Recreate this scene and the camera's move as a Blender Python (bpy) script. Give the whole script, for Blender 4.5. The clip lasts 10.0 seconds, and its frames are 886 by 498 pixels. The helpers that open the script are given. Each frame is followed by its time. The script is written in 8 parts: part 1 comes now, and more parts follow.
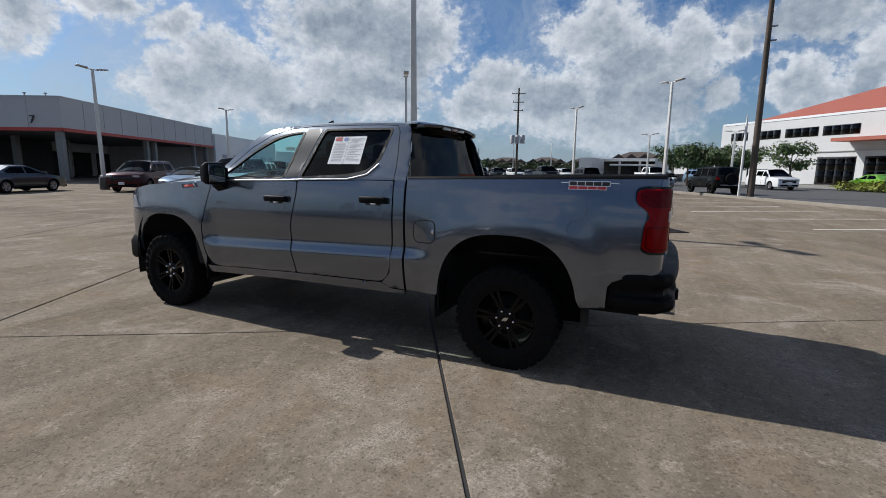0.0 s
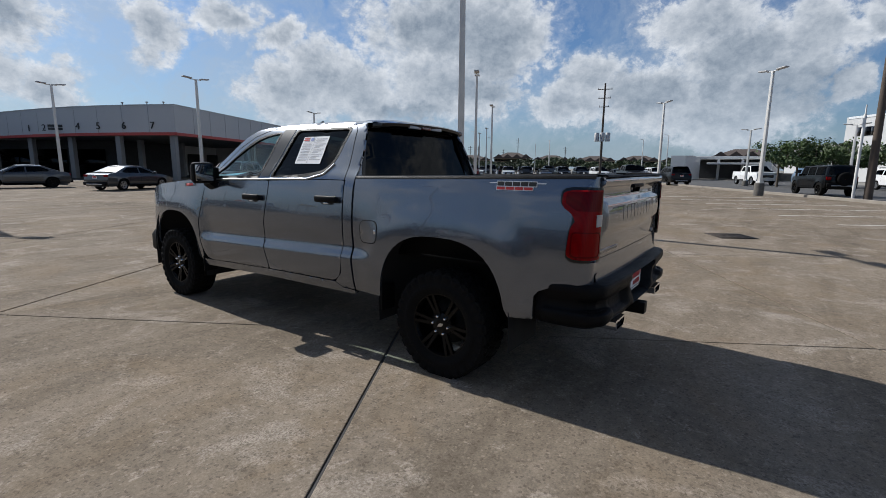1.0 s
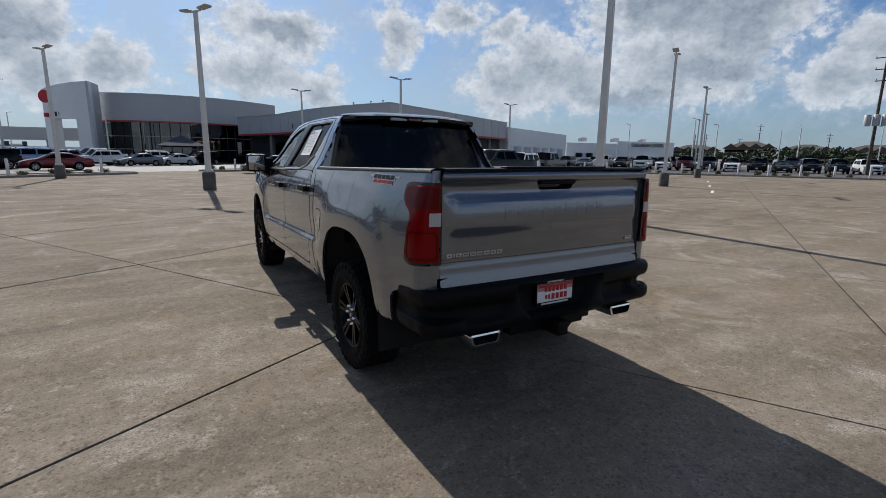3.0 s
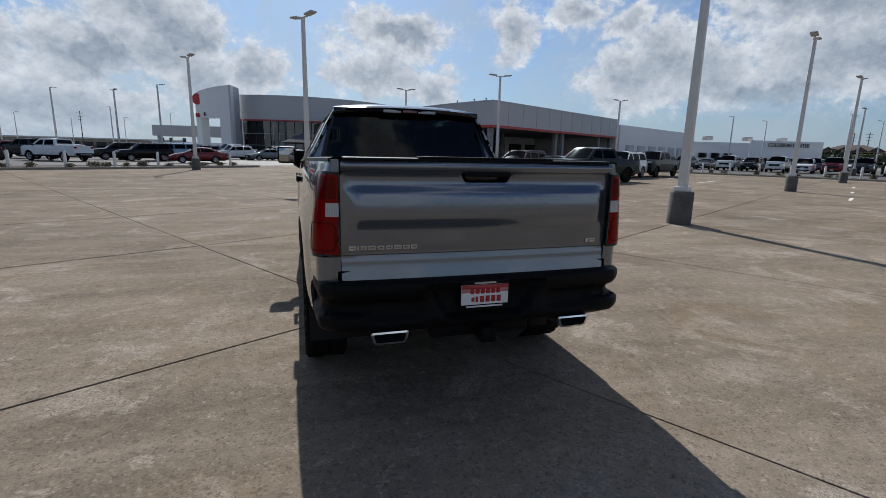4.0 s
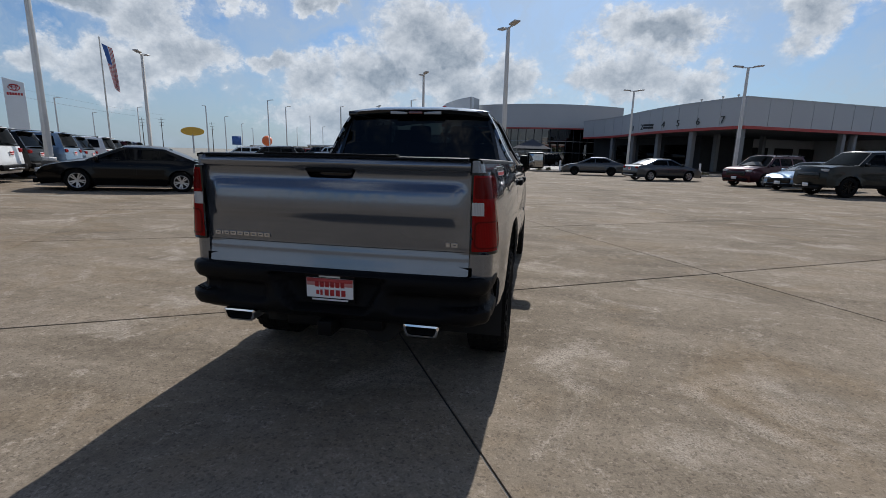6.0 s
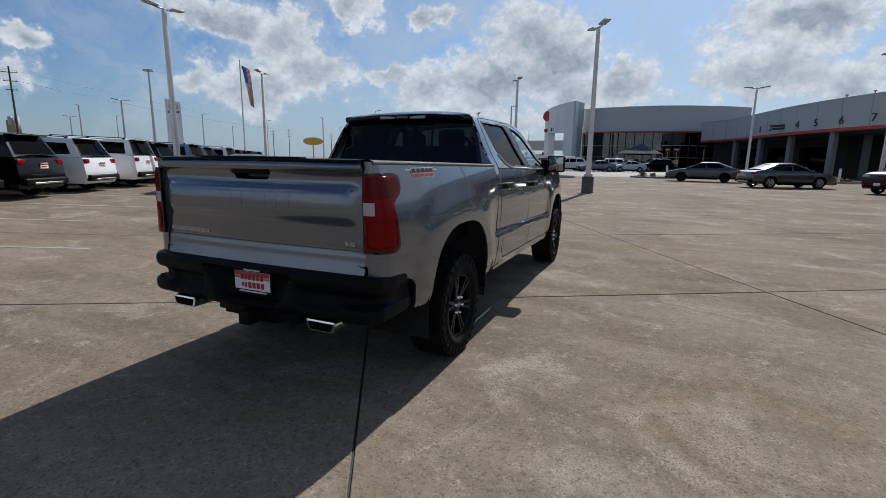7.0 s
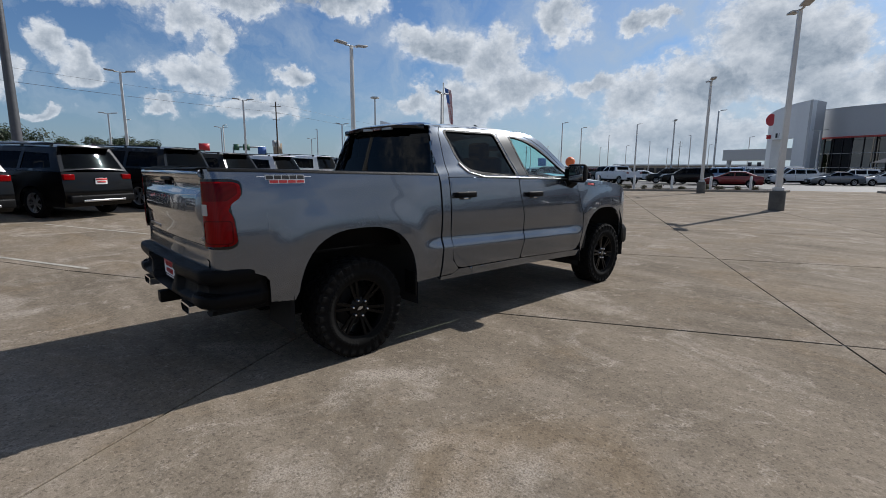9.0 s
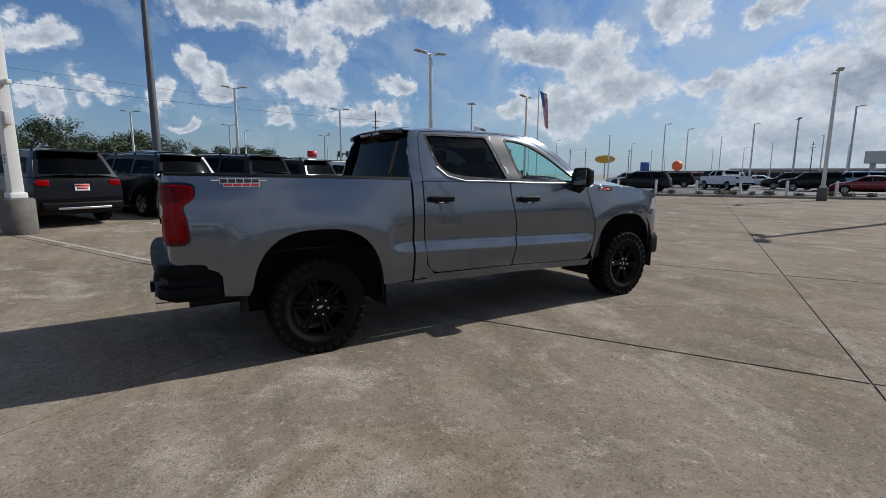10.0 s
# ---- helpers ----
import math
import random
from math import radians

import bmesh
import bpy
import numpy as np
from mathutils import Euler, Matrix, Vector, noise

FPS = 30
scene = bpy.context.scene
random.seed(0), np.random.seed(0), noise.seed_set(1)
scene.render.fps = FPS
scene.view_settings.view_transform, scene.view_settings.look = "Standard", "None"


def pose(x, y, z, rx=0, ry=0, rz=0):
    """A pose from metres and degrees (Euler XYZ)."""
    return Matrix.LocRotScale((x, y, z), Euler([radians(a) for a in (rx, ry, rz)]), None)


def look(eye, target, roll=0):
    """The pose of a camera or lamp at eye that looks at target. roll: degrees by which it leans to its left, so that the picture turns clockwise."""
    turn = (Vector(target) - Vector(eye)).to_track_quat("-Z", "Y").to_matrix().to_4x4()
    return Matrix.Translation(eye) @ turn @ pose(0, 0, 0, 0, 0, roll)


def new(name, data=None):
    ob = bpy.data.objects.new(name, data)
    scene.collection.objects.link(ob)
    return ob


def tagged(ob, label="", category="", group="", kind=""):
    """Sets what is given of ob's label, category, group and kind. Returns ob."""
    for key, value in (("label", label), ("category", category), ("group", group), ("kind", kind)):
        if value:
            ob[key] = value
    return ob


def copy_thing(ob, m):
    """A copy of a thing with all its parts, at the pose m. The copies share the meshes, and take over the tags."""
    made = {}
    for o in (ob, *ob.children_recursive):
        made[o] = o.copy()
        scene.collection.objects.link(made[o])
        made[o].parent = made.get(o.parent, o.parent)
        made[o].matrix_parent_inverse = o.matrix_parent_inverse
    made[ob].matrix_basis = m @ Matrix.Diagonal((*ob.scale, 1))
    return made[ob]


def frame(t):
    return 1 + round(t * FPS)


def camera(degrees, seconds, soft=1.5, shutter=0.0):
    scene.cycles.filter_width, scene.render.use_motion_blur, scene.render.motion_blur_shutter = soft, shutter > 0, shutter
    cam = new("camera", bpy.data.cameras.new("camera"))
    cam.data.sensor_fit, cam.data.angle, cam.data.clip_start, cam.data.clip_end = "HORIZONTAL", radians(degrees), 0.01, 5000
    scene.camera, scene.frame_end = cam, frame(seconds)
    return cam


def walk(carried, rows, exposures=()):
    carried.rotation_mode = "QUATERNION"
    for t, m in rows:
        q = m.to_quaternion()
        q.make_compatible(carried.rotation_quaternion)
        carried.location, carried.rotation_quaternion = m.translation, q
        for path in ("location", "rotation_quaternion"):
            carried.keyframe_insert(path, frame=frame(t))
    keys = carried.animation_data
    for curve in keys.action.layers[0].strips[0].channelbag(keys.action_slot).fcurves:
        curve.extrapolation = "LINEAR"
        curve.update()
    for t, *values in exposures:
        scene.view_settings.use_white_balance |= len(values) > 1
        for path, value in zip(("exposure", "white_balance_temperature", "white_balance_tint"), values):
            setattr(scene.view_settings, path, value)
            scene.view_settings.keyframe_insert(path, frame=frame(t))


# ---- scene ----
cam = camera(86.3, 10.0, soft=0.75)
PATH = [
    (0, (-4.221, -1.007, 1.488), (-2.434, -0.175, 1.154), 0.64),
    (0.5, (-3.923, -1.470, 1.489), (-2.217, -0.482, 1.149), 0.52),
    (1, (-3.588, -1.883, 1.498), (-1.979, -0.746, 1.158), 0.50),
    (1.5, (-3.238, -2.301, 1.498), (-1.754, -1.007, 1.152), 0.34),
    (2, (-2.862, -2.623, 1.501), (-1.529, -1.174, 1.145), 0.48),
    (2.2, (-2.691, -2.728, 1.508), (-1.426, -1.222, 1.148), 0.55),
    (3.3, (-1.723, -3.297, 1.527), (-0.852, -1.540, 1.139), 0.95),
    (3.5, (-1.507, -3.350, 1.499), (-0.713, -1.556, 1.112), 1.21),
    (4, (-0.995, -3.474, 1.496), (-0.416, -1.602, 1.096), 1.31),
    (4.5, (-0.475, -3.559, 1.491), (-0.123, -1.632, 1.088), 1.48),
    (5, (0.050, -3.605, 1.491), (0.159, -1.648, 1.091), 1.44),
    (5.5, (0.580, -3.575, 1.484), (0.441, -1.619, 1.091), 1.31),
    (6.8, (2.002, -3.308, 1.494), (1.295, -1.478, 1.104), 0.92),
    (7, (2.214, -3.206, 1.477), (1.427, -1.406, 1.099), 0.77),
    (7.5, (2.717, -2.946, 1.474), (1.756, -1.230, 1.108), 0.65),
    (8, (3.201, -2.676, 1.481), (2.072, -1.064, 1.125), 0.66),
    (8.5, (3.607, -2.334, 1.466), (2.317, -0.845, 1.122), 0.66),
    (9, (4.002, -1.965, 1.461), (2.559, -0.620, 1.128), 0.34),
    (9.5, (4.315, -1.535, 1.462), (2.738, -0.347, 1.143), 0.27),
    (10, (4.642, -1.087, 1.457), (2.956, -0.058, 1.143), 0.21),
]
EXPOSURES = [(0.0, 0.0, 6170, 10), (10.0, 0.0, 6170, 10)]
walk(cam, [(t, look(eye, target, roll)) for t, eye, target, roll in PATH], EXPOSURES)

# ---- world, sun, exposure ----
SUN_AZ, SUN_EL = 2.5, 40.3          # degrees from +y towards +x, and up
sun_dir = Vector((math.sin(radians(SUN_AZ)) * math.cos(radians(SUN_EL)),
                  math.cos(radians(SUN_AZ)) * math.cos(radians(SUN_EL)), math.sin(radians(SUN_EL))))


def node(nt, kind, **values):
    n = nt.nodes.new(kind)
    for key, value in values.items():
        if key in n.inputs:
            n.inputs[key].default_value = value
    return n


def link(nt, a, b):
    nt.links.new(a, b)


def math_node(nt, op, a, b=None, clamp=False):
    n = nt.nodes.new("ShaderNodeMath")
    n.operation, n.use_clamp = op, clamp
    for slot, v in ((0, a), (1, b)):
        if v is None:
            continue
        if isinstance(v, (int, float)):
            n.inputs[slot].default_value = v
        else:
            nt.links.new(v, n.inputs[slot])
    return n.outputs[0]


def ramp_node(nt, fac, stops, interpolation="LINEAR"):
    n = nt.nodes.new("ShaderNodeValToRGB")
    n.color_ramp.interpolation = interpolation
    els = n.color_ramp.elements
    while len(els) < len(stops):
        els.new(0.5)
    for e, (p, c) in zip(els, stops):
        e.position, e.color = p, (c, c, c, 1) if isinstance(c, (int, float)) else (*c, 1)
    nt.links.new(fac, n.inputs["Fac"])
    return n.outputs["Color"]


def mix_color(nt, fac, a, b, blend="MIX"):
    n = nt.nodes.new("ShaderNodeMix")
    n.data_type, n.blend_type = "RGBA", blend
    for slot, v in ((0, fac), (6, a), (7, b)):
        if isinstance(v, (int, float)):
            n.inputs[slot].default_value = v
        elif isinstance(v, tuple):
            n.inputs[slot].default_value = (*v, 1)
        else:
            nt.links.new(v, n.inputs[slot])
    return n.outputs[2]


def noise_node(nt, vec, scale, detail=6, rough=0.55, distort=0.0):
    n = node(nt, "ShaderNodeTexNoise", Scale=scale, Detail=detail, Roughness=rough, Distortion=distort)
    if vec is not None:
        nt.links.new(vec, n.inputs["Vector"])
    return n.outputs["Fac"]


# cumulus masses of the day: bearing from +y, height, half width and half height, in degrees
CLOUDS_EAST = [(41.0, 10.4, 4.1, 3.0), (36.2, 12.6, 2.2, 1.8), (37.4, 7.9, 4.7, 2.5), (45.3, 7.9, 4.1, 2.6), (52.5, 15.5, 6.4, 3.5), (60.0, 14.8, 6.0, 4.5), (55.5, 9.3, 7.0, 3.7), (71.4, 9.6, 3.2, 2.5), (69.2, 6.8, 3.9, 2.2), (76.7, 7.1, 4.1, 3.1), (82.0, 14.4, 5.3, 3.3), (85.8, 10.3, 6.5, 3.4), (83.8, 6.0, 7.7, 3.0), (91.4, 11.6, 3.1, 3.2), (101.5, 13.5, 4.3, 2.1), (101.1, 8.4, 2.0, 1.9), (105.4, 9.3, 2.3, 2.6), (95.7, 12.7, 1.4, 1.5), (94.8, 7.5, 1.8, 1.4)]
CLOUDS_NORTH = [(11.1, 12.7, 5.9, 2.2), (8.9, 8.5, 5.8, 2.2), (24.7, 13.5, 2.4, 3.3), (36.4, 13.0, 2.2, 1.5), (42.8, 8.9, 5.9, 3.1), (31.4, 15.0, 2.8, 1.9), (16.1, 6.8, 2.7, 1.8), (-10.7, 11.6, 3.4, 4.0), (-9.2, 7.0, 3.5, 3.2), (-3.8, 8.2, 3.0, 2.9), (-21.6, 3.6, 8.1, 2.5), (-4.0, 8.1, 2.4, 2.5), (-13.5, 13.3, 5.0, 3.1), (-12.6, 9.6, 4.8, 2.3), (-19.3, 8.3, 3.8, 2.9), (-26.4, 8.0, 3.9, 2.1), (-31.4, 9.2, 2.2, 1.3), (-25.6, 15.2, 2.2, 0.8)]
CLOUDS_WEST = [(-47.1, 13.9, 5.8, 2.3), (-41.2, 12.1, 3.7, 2.9), (-38.2, 9.0, 3.8, 2.7), (-43.9, 7.0, 5.5, 2.4), (-50.9, 7.8, 3.1, 1.7), (-33.6, 16.1, 2.6, 2.0), (-98.0, 11.7, 2.8, 1.6), (-94.3, 7.9, 2.0, 0.9), (-97.8, 6.1, 1.2, 0.8), (-89.3, 7.9, 1.3, 1.6), (-85.2, 11.2, 1.7, 1.8), (-83.0, 9.5, 1.8, 1.5), (-80.9, 16.6, 6.1, 1.8), (-73.8, 14.3, 2.7, 2.1), (-71.1, 12.5, 2.4, 1.7), (-73.7, 9.5, 3.9, 1.9), (-77.5, 6.3, 2.0, 0.8), (-69.1, 17.1, 4.6, 1.9), (-68.1, 6.3, 4.5, 1.2), (-63.9, 9.2, 2.1, 1.2), (-86.4, 5.6, 1.7, 0.5), (-57.7, 18.2, 5.8, 1.5)]
CLOUD_CORES = [(60.0, 14.0, 5.0, 3.6), (77.0, 7.5, 5.0, 2.4), (90.0, 8.0, 7.0, 3.0), (58.0, 9.0, 6.0, 2.4), (104.5, 8.5, 2.0, 1.8), (54.0, 15.3, 6.8, 3.4), (84.9, 10.9, 4.8, 2.2), (101.0, 14.0, 5.5, 3.0), (50.4, 6.7, 6.2, 1.5), (11.8, 12.8, 5.2, 1.6), (-47.8, 13.1, 4.4, 1.4), (-80.9, 16.6, 6.1, 1.5), (-64.1, 17.9, 7.6, 1.2), (-11.0, 11.3, 3.5, 1.7), (-17.3, 8.5, 2.5, 2.1), (83.8, 8.9, 2.2, 3.2)]


def build_world():
    world = bpy.data.worlds.new("sky")
    scene.world = world
    world.use_nodes = True
    nt = world.node_tree
    nt.nodes.clear()
    out = nt.nodes.new("ShaderNodeOutputWorld")
    back = nt.nodes.new("ShaderNodeBackground")
    sky = nt.nodes.new("ShaderNodeTexSky")
    sky.sky_type, sky.sun_disc = "NISHITA", False
    sky.sun_elevation, sky.sun_rotation = radians(SUN_EL), radians(SUN_AZ)
    sky.air_density, sky.dust_density, sky.ozone_density = 1.0, 1.2, 1.6
    coord = nt.nodes.new("ShaderNodeTexCoord")
    way = coord.outputs["Generated"]
    sep = nt.nodes.new("ShaderNodeSeparateXYZ")
    link(nt, way, sep.inputs[0])

    def vec(op, a, b=None, c=None):
        n = nt.nodes.new("ShaderNodeVectorMath")
        n.operation = op
        for slot, v in enumerate((a, b, c)):
            if isinstance(v, tuple):
                n.inputs[slot].default_value = v
            elif v is not None:
                link(nt, v, n.inputs[slot])
        return n.outputs["Value"] if op == "LENGTH" else n.outputs["Vector"]

    def wobble(v, scale, amount, detail):
        n = node(nt, "ShaderNodeTexNoise", Scale=scale, Detail=detail, Roughness=0.55)
        link(nt, v, n.inputs["Vector"])
        return vec("MULTIPLY_ADD", vec("SUBTRACT", n.outputs["Color"], (0.5, 0.5, 0.5)), (amount, amount * 0.8, 0.0), (0.0, 0.0, 0.0))

    # bearing and height in degrees, ruffled so that no mass keeps a plain outline
    bearing = math_node(nt, "MULTIPLY", math_node(nt, "ARCTAN2", sep.outputs["X"], sep.outputs["Y"]), 180 / math.pi)
    height = math_node(nt, "MULTIPLY", math_node(nt, "ARCSINE", sep.outputs["Z"]), 180 / math.pi)
    comb = nt.nodes.new("ShaderNodeCombineXYZ")
    link(nt, bearing, comb.inputs[0])
    link(nt, height, comb.inputs[1])
    spot = vec("ADD", vec("ADD", comb.outputs[0], wobble(way, 10.0, 7.5, 2.0)), wobble(way, 46.0, 3.2, 5.0))

    def nearest(masses, soft):
        field = None
        for a, e, ra, re in masses:
            ra, re = (ra * 0.86, re * 0.86) if a < -30 else (ra, re)
            d = vec("LENGTH", vec("MULTIPLY", vec("SUBTRACT", spot, (a, e, 0.0)), (1 / ra, 1 / re, 0.0)))
            if field is None:
                field = d
            else:
                n = nt.nodes.new("ShaderNodeMath")
                n.operation = "SMOOTH_MIN"
                link(nt, field, n.inputs[0])
                link(nt, d, n.inputs[1])
                n.inputs[2].default_value = soft
                field = n.outputs[0]
        return field

    def billows(shift):
        """Round heads on the masses, each with smaller ones on it."""
        mp = node(nt, "ShaderNodeMapping", Scale=(1.0, 1.0, 1.25), Location=shift)
        link(nt, way, mp.inputs["Vector"])
        v = vec("ADD", mp.outputs["Vector"], wobble(mp.outputs["Vector"], 22.0, 0.03, 2.0))
        vor = node(nt, "ShaderNodeTexVoronoi", Scale=19.0, Detail=4.0, Roughness=0.6, Lacunarity=2.3)
        vor.normalize = True
        link(nt, v, vor.inputs["Vector"])
        fine = noise_node(nt, v, 60.0, 7, 0.66)
        head = math_node(nt, "MULTIPLY", math_node(nt, "SUBTRACT", 0.42, vor.outputs["Distance"]), 1.15)
        return math_node(nt, "ADD", head, math_node(nt, "MULTIPLY", math_node(nt, "SUBTRACT", fine, 0.5), 0.75))

    detail, above = billows((0, 0, 0)), billows((0.0, 0.010, 0.020))
    mass = math_node(nt, "SUBTRACT", 1.0, nearest(CLOUDS_EAST + CLOUDS_NORTH + CLOUDS_WEST, 0.35))
    # overhead and behind, scattered masses of the same kind
    limit = math_node(nt, "ADD", math_node(nt, "MULTIPLY", sep.outputs["Z"], 0.14), 0.51)
    free = math_node(nt, "MULTIPLY", math_node(nt, "SUBTRACT", noise_node(nt, way, 3.6, 3, 0.5), limit), 5.0)
    back_side = math_node(nt, "MAXIMUM", ramp_node(nt, math_node(nt, "MULTIPLY", sep.outputs["Y"], -1.0), [(0.25, 0.0), (0.5, 1.0)]), ramp_node(nt, sep.outputs["Z"], [(0.30, 0.0), (0.42, 1.0)]))
    pick = nt.nodes.new("ShaderNodeMix")
    link(nt, back_side, pick.inputs[0])
    link(nt, mass, pick.inputs[2])
    link(nt, free, pick.inputs[3])
    mass = pick.outputs[0]
    dens = math_node(nt, "ADD", mass, detail)
    # a thin torn veil between the masses, thickest below the sun
    veil = math_node(nt, "MULTIPLY", ramp_node(nt, math_node(nt, "ADD", noise_node(nt, spot, 0.11, 6, 0.62, 0.6), math_node(nt, "MULTIPLY", sep.outputs["Y"], 0.22)), [(0.54, 0.0), (0.84, 1.0)]), 0.62)
    cover = ramp_node(nt, math_node(nt, "ADD", math_node(nt, "MULTIPLY", dens, 0.5), 0.5), [(0.28, 0.0), (0.44, 0.26), (0.53, 0.80), (0.64, 1.0)])
    core = math_node(nt, "SUBTRACT", 1.15, nearest(CLOUD_CORES, 0.3))
    core = ramp_node(nt, math_node(nt, "ADD", math_node(nt, "MULTIPLY", core, 0.8), math_node(nt, "MULTIPLY", detail, 0.22)), [(0.0, 0.0), (0.55, 1.0)])
    thick = ramp_node(nt, math_node(nt, "ADD", math_node(nt, "MULTIPLY", dens, 0.5), 0.5), [(0.60, 0.0), (0.92, 0.55)])
    grey = math_node(nt, "MAXIMUM", math_node(nt, "MULTIPLY", core, 0.74), thick)
    relief = math_node(nt, "ADD", math_node(nt, "MULTIPLY", math_node(nt, "SUBTRACT", detail, above), 1.3), 0.62, True)
    lit = mix_color(nt, relief, (0.40, 0.47, 0.56), (1.02, 1.03, 1.04))
    shade = mix_color(nt, relief, (0.16, 0.215, 0.29), (0.33, 0.40, 0.48))
    cloud = mix_color(nt, grey, lit, shade)
    # haze whitens both towards the horizon, most below the sun
    low = math_node(nt, "POWER", math_node(nt, "SUBTRACT", 1.0, math_node(nt, "ABSOLUTE", sep.outputs["Z"]), True), 11.0)
    air = mix_color(nt, 1.0, sky.outputs["Color"], (0.058, 0.079, 0.103), "MULTIPLY")
    both = mix_color(nt, veil, air, (0.56, 0.64, 0.72))
    both = mix_color(nt, cover, both, cloud)
    both = mix_color(nt, math_node(nt, "MULTIPLY", low, 0.66), both, (0.46, 0.57, 0.67))
    link(nt, both, back.inputs["Color"])
    back.inputs["Strength"].default_value = 0.80
    link(nt, back.outputs[0], out.inputs["Surface"])


build_world()
sun = new("sun", bpy.data.lights.new("sun", "SUN"))
sun.data.energy, sun.data.angle, sun.data.color = 5.0, radians(0.5), (1.0, 0.95, 0.88)
sun.matrix_world = look(sun_dir * 50, (0, 0, 0))
scene.view_settings.exposure = 0.0

# ---- materials ----


def principled(name, color, rough=0.5, metal=0.0, coat=0.0, coat_rough=0.03, spec=0.5):
    m = bpy.data.materials.new(name)
    m.use_nodes = True
    b = m.node_tree.nodes["Principled BSDF"]
    b.inputs["Base Color"].default_value = (*color, 1)
    b.inputs["Roughness"].default_value, b.inputs["Metallic"].default_value = rough, metal
    b.inputs["Coat Weight"].default_value, b.inputs["Coat Roughness"].default_value = coat, coat_rough
    b.inputs["Specular IOR Level"].default_value = spec
    return m, m.node_tree, b


def varied(name, color, rough=0.6, metal=0.0, amount=0.18, scale=3.0, fine=60.0, bump=0.15, coat=0.0, spec=0.5, per_object=0.0):
    """A material whose colour and gloss vary at a broad and a fine scale, in metres of the place."""
    m, nt, b = principled(name, color, rough, metal, coat, spec=spec)
    geo = nt.nodes.new("ShaderNodeNewGeometry")
    pos = geo.outputs["Position"]
    broad, grain = noise_node(nt, pos, scale, 5, 0.6), noise_node(nt, pos, fine, 4, 0.6)
    f = math_node(nt, "ADD", math_node(nt, "MULTIPLY", broad, 0.65), math_node(nt, "MULTIPLY", grain, 0.35))
    lo, hi = tuple(c * (1 - amount) for c in color), tuple(min(1, c * (1 + amount)) for c in color)
    col = ramp_node(nt, f, [(0.32, lo), (0.68, hi)])
    if per_object:
        info = nt.nodes.new("ShaderNodeObjectInfo")
        s = math_node(nt, "ADD", math_node(nt, "MULTIPLY", info.outputs["Random"], 2 * per_object), 1 - per_object)
        comb = nt.nodes.new("ShaderNodeCombineXYZ")
        for k in range(3):
            link(nt, s, comb.inputs[k])
        col = mix_color(nt, 1.0, col, comb.outputs[0], "MULTIPLY")
    link(nt, col, b.inputs["Base Color"])
    link(nt, math_node(nt, "ADD", math_node(nt, "MULTIPLY", broad, 0.25), rough - 0.125, True), b.inputs["Roughness"])
    if bump:
        bp = node(nt, "ShaderNodeBump", Strength=bump, Distance=0.01)
        link(nt, grain, bp.inputs["Height"])
        link(nt, bp.outputs[0], b.inputs["Normal"])
    return m


def car_paint(name, color, metal=0.55, rough=0.32, coat=1.0):
    """Clear-coated metallic paint with flake and a film of dust."""
    m, nt, b = principled(name, color, rough, metal, coat, 0.02, 0.5 * coat)
    geo = nt.nodes.new("ShaderNodeNewGeometry")
    flake = noise_node(nt, geo.outputs["Position"], 900.0, 1, 0.5)
    dust = noise_node(nt, geo.outputs["Position"], 5.0, 6, 0.65)
    col = mix_color(nt, math_node(nt, "MULTIPLY", flake, 0.14), color, tuple(min(1, c * 1.7 + 0.01) for c in color))
    col = mix_color(nt, math_node(nt, "MULTIPLY", dust, 0.010), col, (0.30, 0.27, 0.22))
    link(nt, col, b.inputs["Base Color"])
    link(nt, math_node(nt, "ADD", math_node(nt, "MULTIPLY", dust, 0.03), rough - 0.015, True), b.inputs["Roughness"])
    return m


def pane_glass(name, tint, clear, gloss=0.06, grazing=0.8):
    """A tinted pane: it lets through the tint, and mirrors the more the flatter it is looked at."""
    m = bpy.data.materials.new(name)
    m.use_nodes = True
    nt = m.node_tree
    nt.nodes.clear()
    out = nt.nodes.new("ShaderNodeOutputMaterial")
    tr = nt.nodes.new("ShaderNodeBsdfTransparent")
    tr.inputs[0].default_value = (*[c * clear for c in tint], 1)
    gl = node(nt, "ShaderNodeBsdfGlossy", Roughness=0.01)
    lw = node(nt, "ShaderNodeLayerWeight", Blend=0.5)
    mixed = nt.nodes.new("ShaderNodeMixShader")
    rise = math_node(nt, "MULTIPLY", math_node(nt, "POWER", lw.outputs["Facing"], 5.0), grazing)
    link(nt, math_node(nt, "ADD", rise, gloss, True), mixed.inputs[0])
    link(nt, tr.outputs[0], mixed.inputs[1])
    link(nt, gl.outputs[0], mixed.inputs[2])
    link(nt, mixed.outputs[0], out.inputs[0])
    return m


def lamp_lens(name, color, rough=0.12, coat=1.0):
    m, nt, b = principled(name, color, rough, 0.0, coat, 0.02, 0.15)
    geo = nt.nodes.new("ShaderNodeNewGeometry")
    wave = node(nt, "ShaderNodeTexWave", Scale=38.0, Distortion=0.0)
    link(nt, geo.outputs["Position"], wave.inputs["Vector"])
    col = mix_color(nt, math_node(nt, "MULTIPLY", wave.outputs["Fac"], 0.35), color, tuple(c * 0.45 for c in color))
    link(nt, col, b.inputs["Base Color"])
    return m


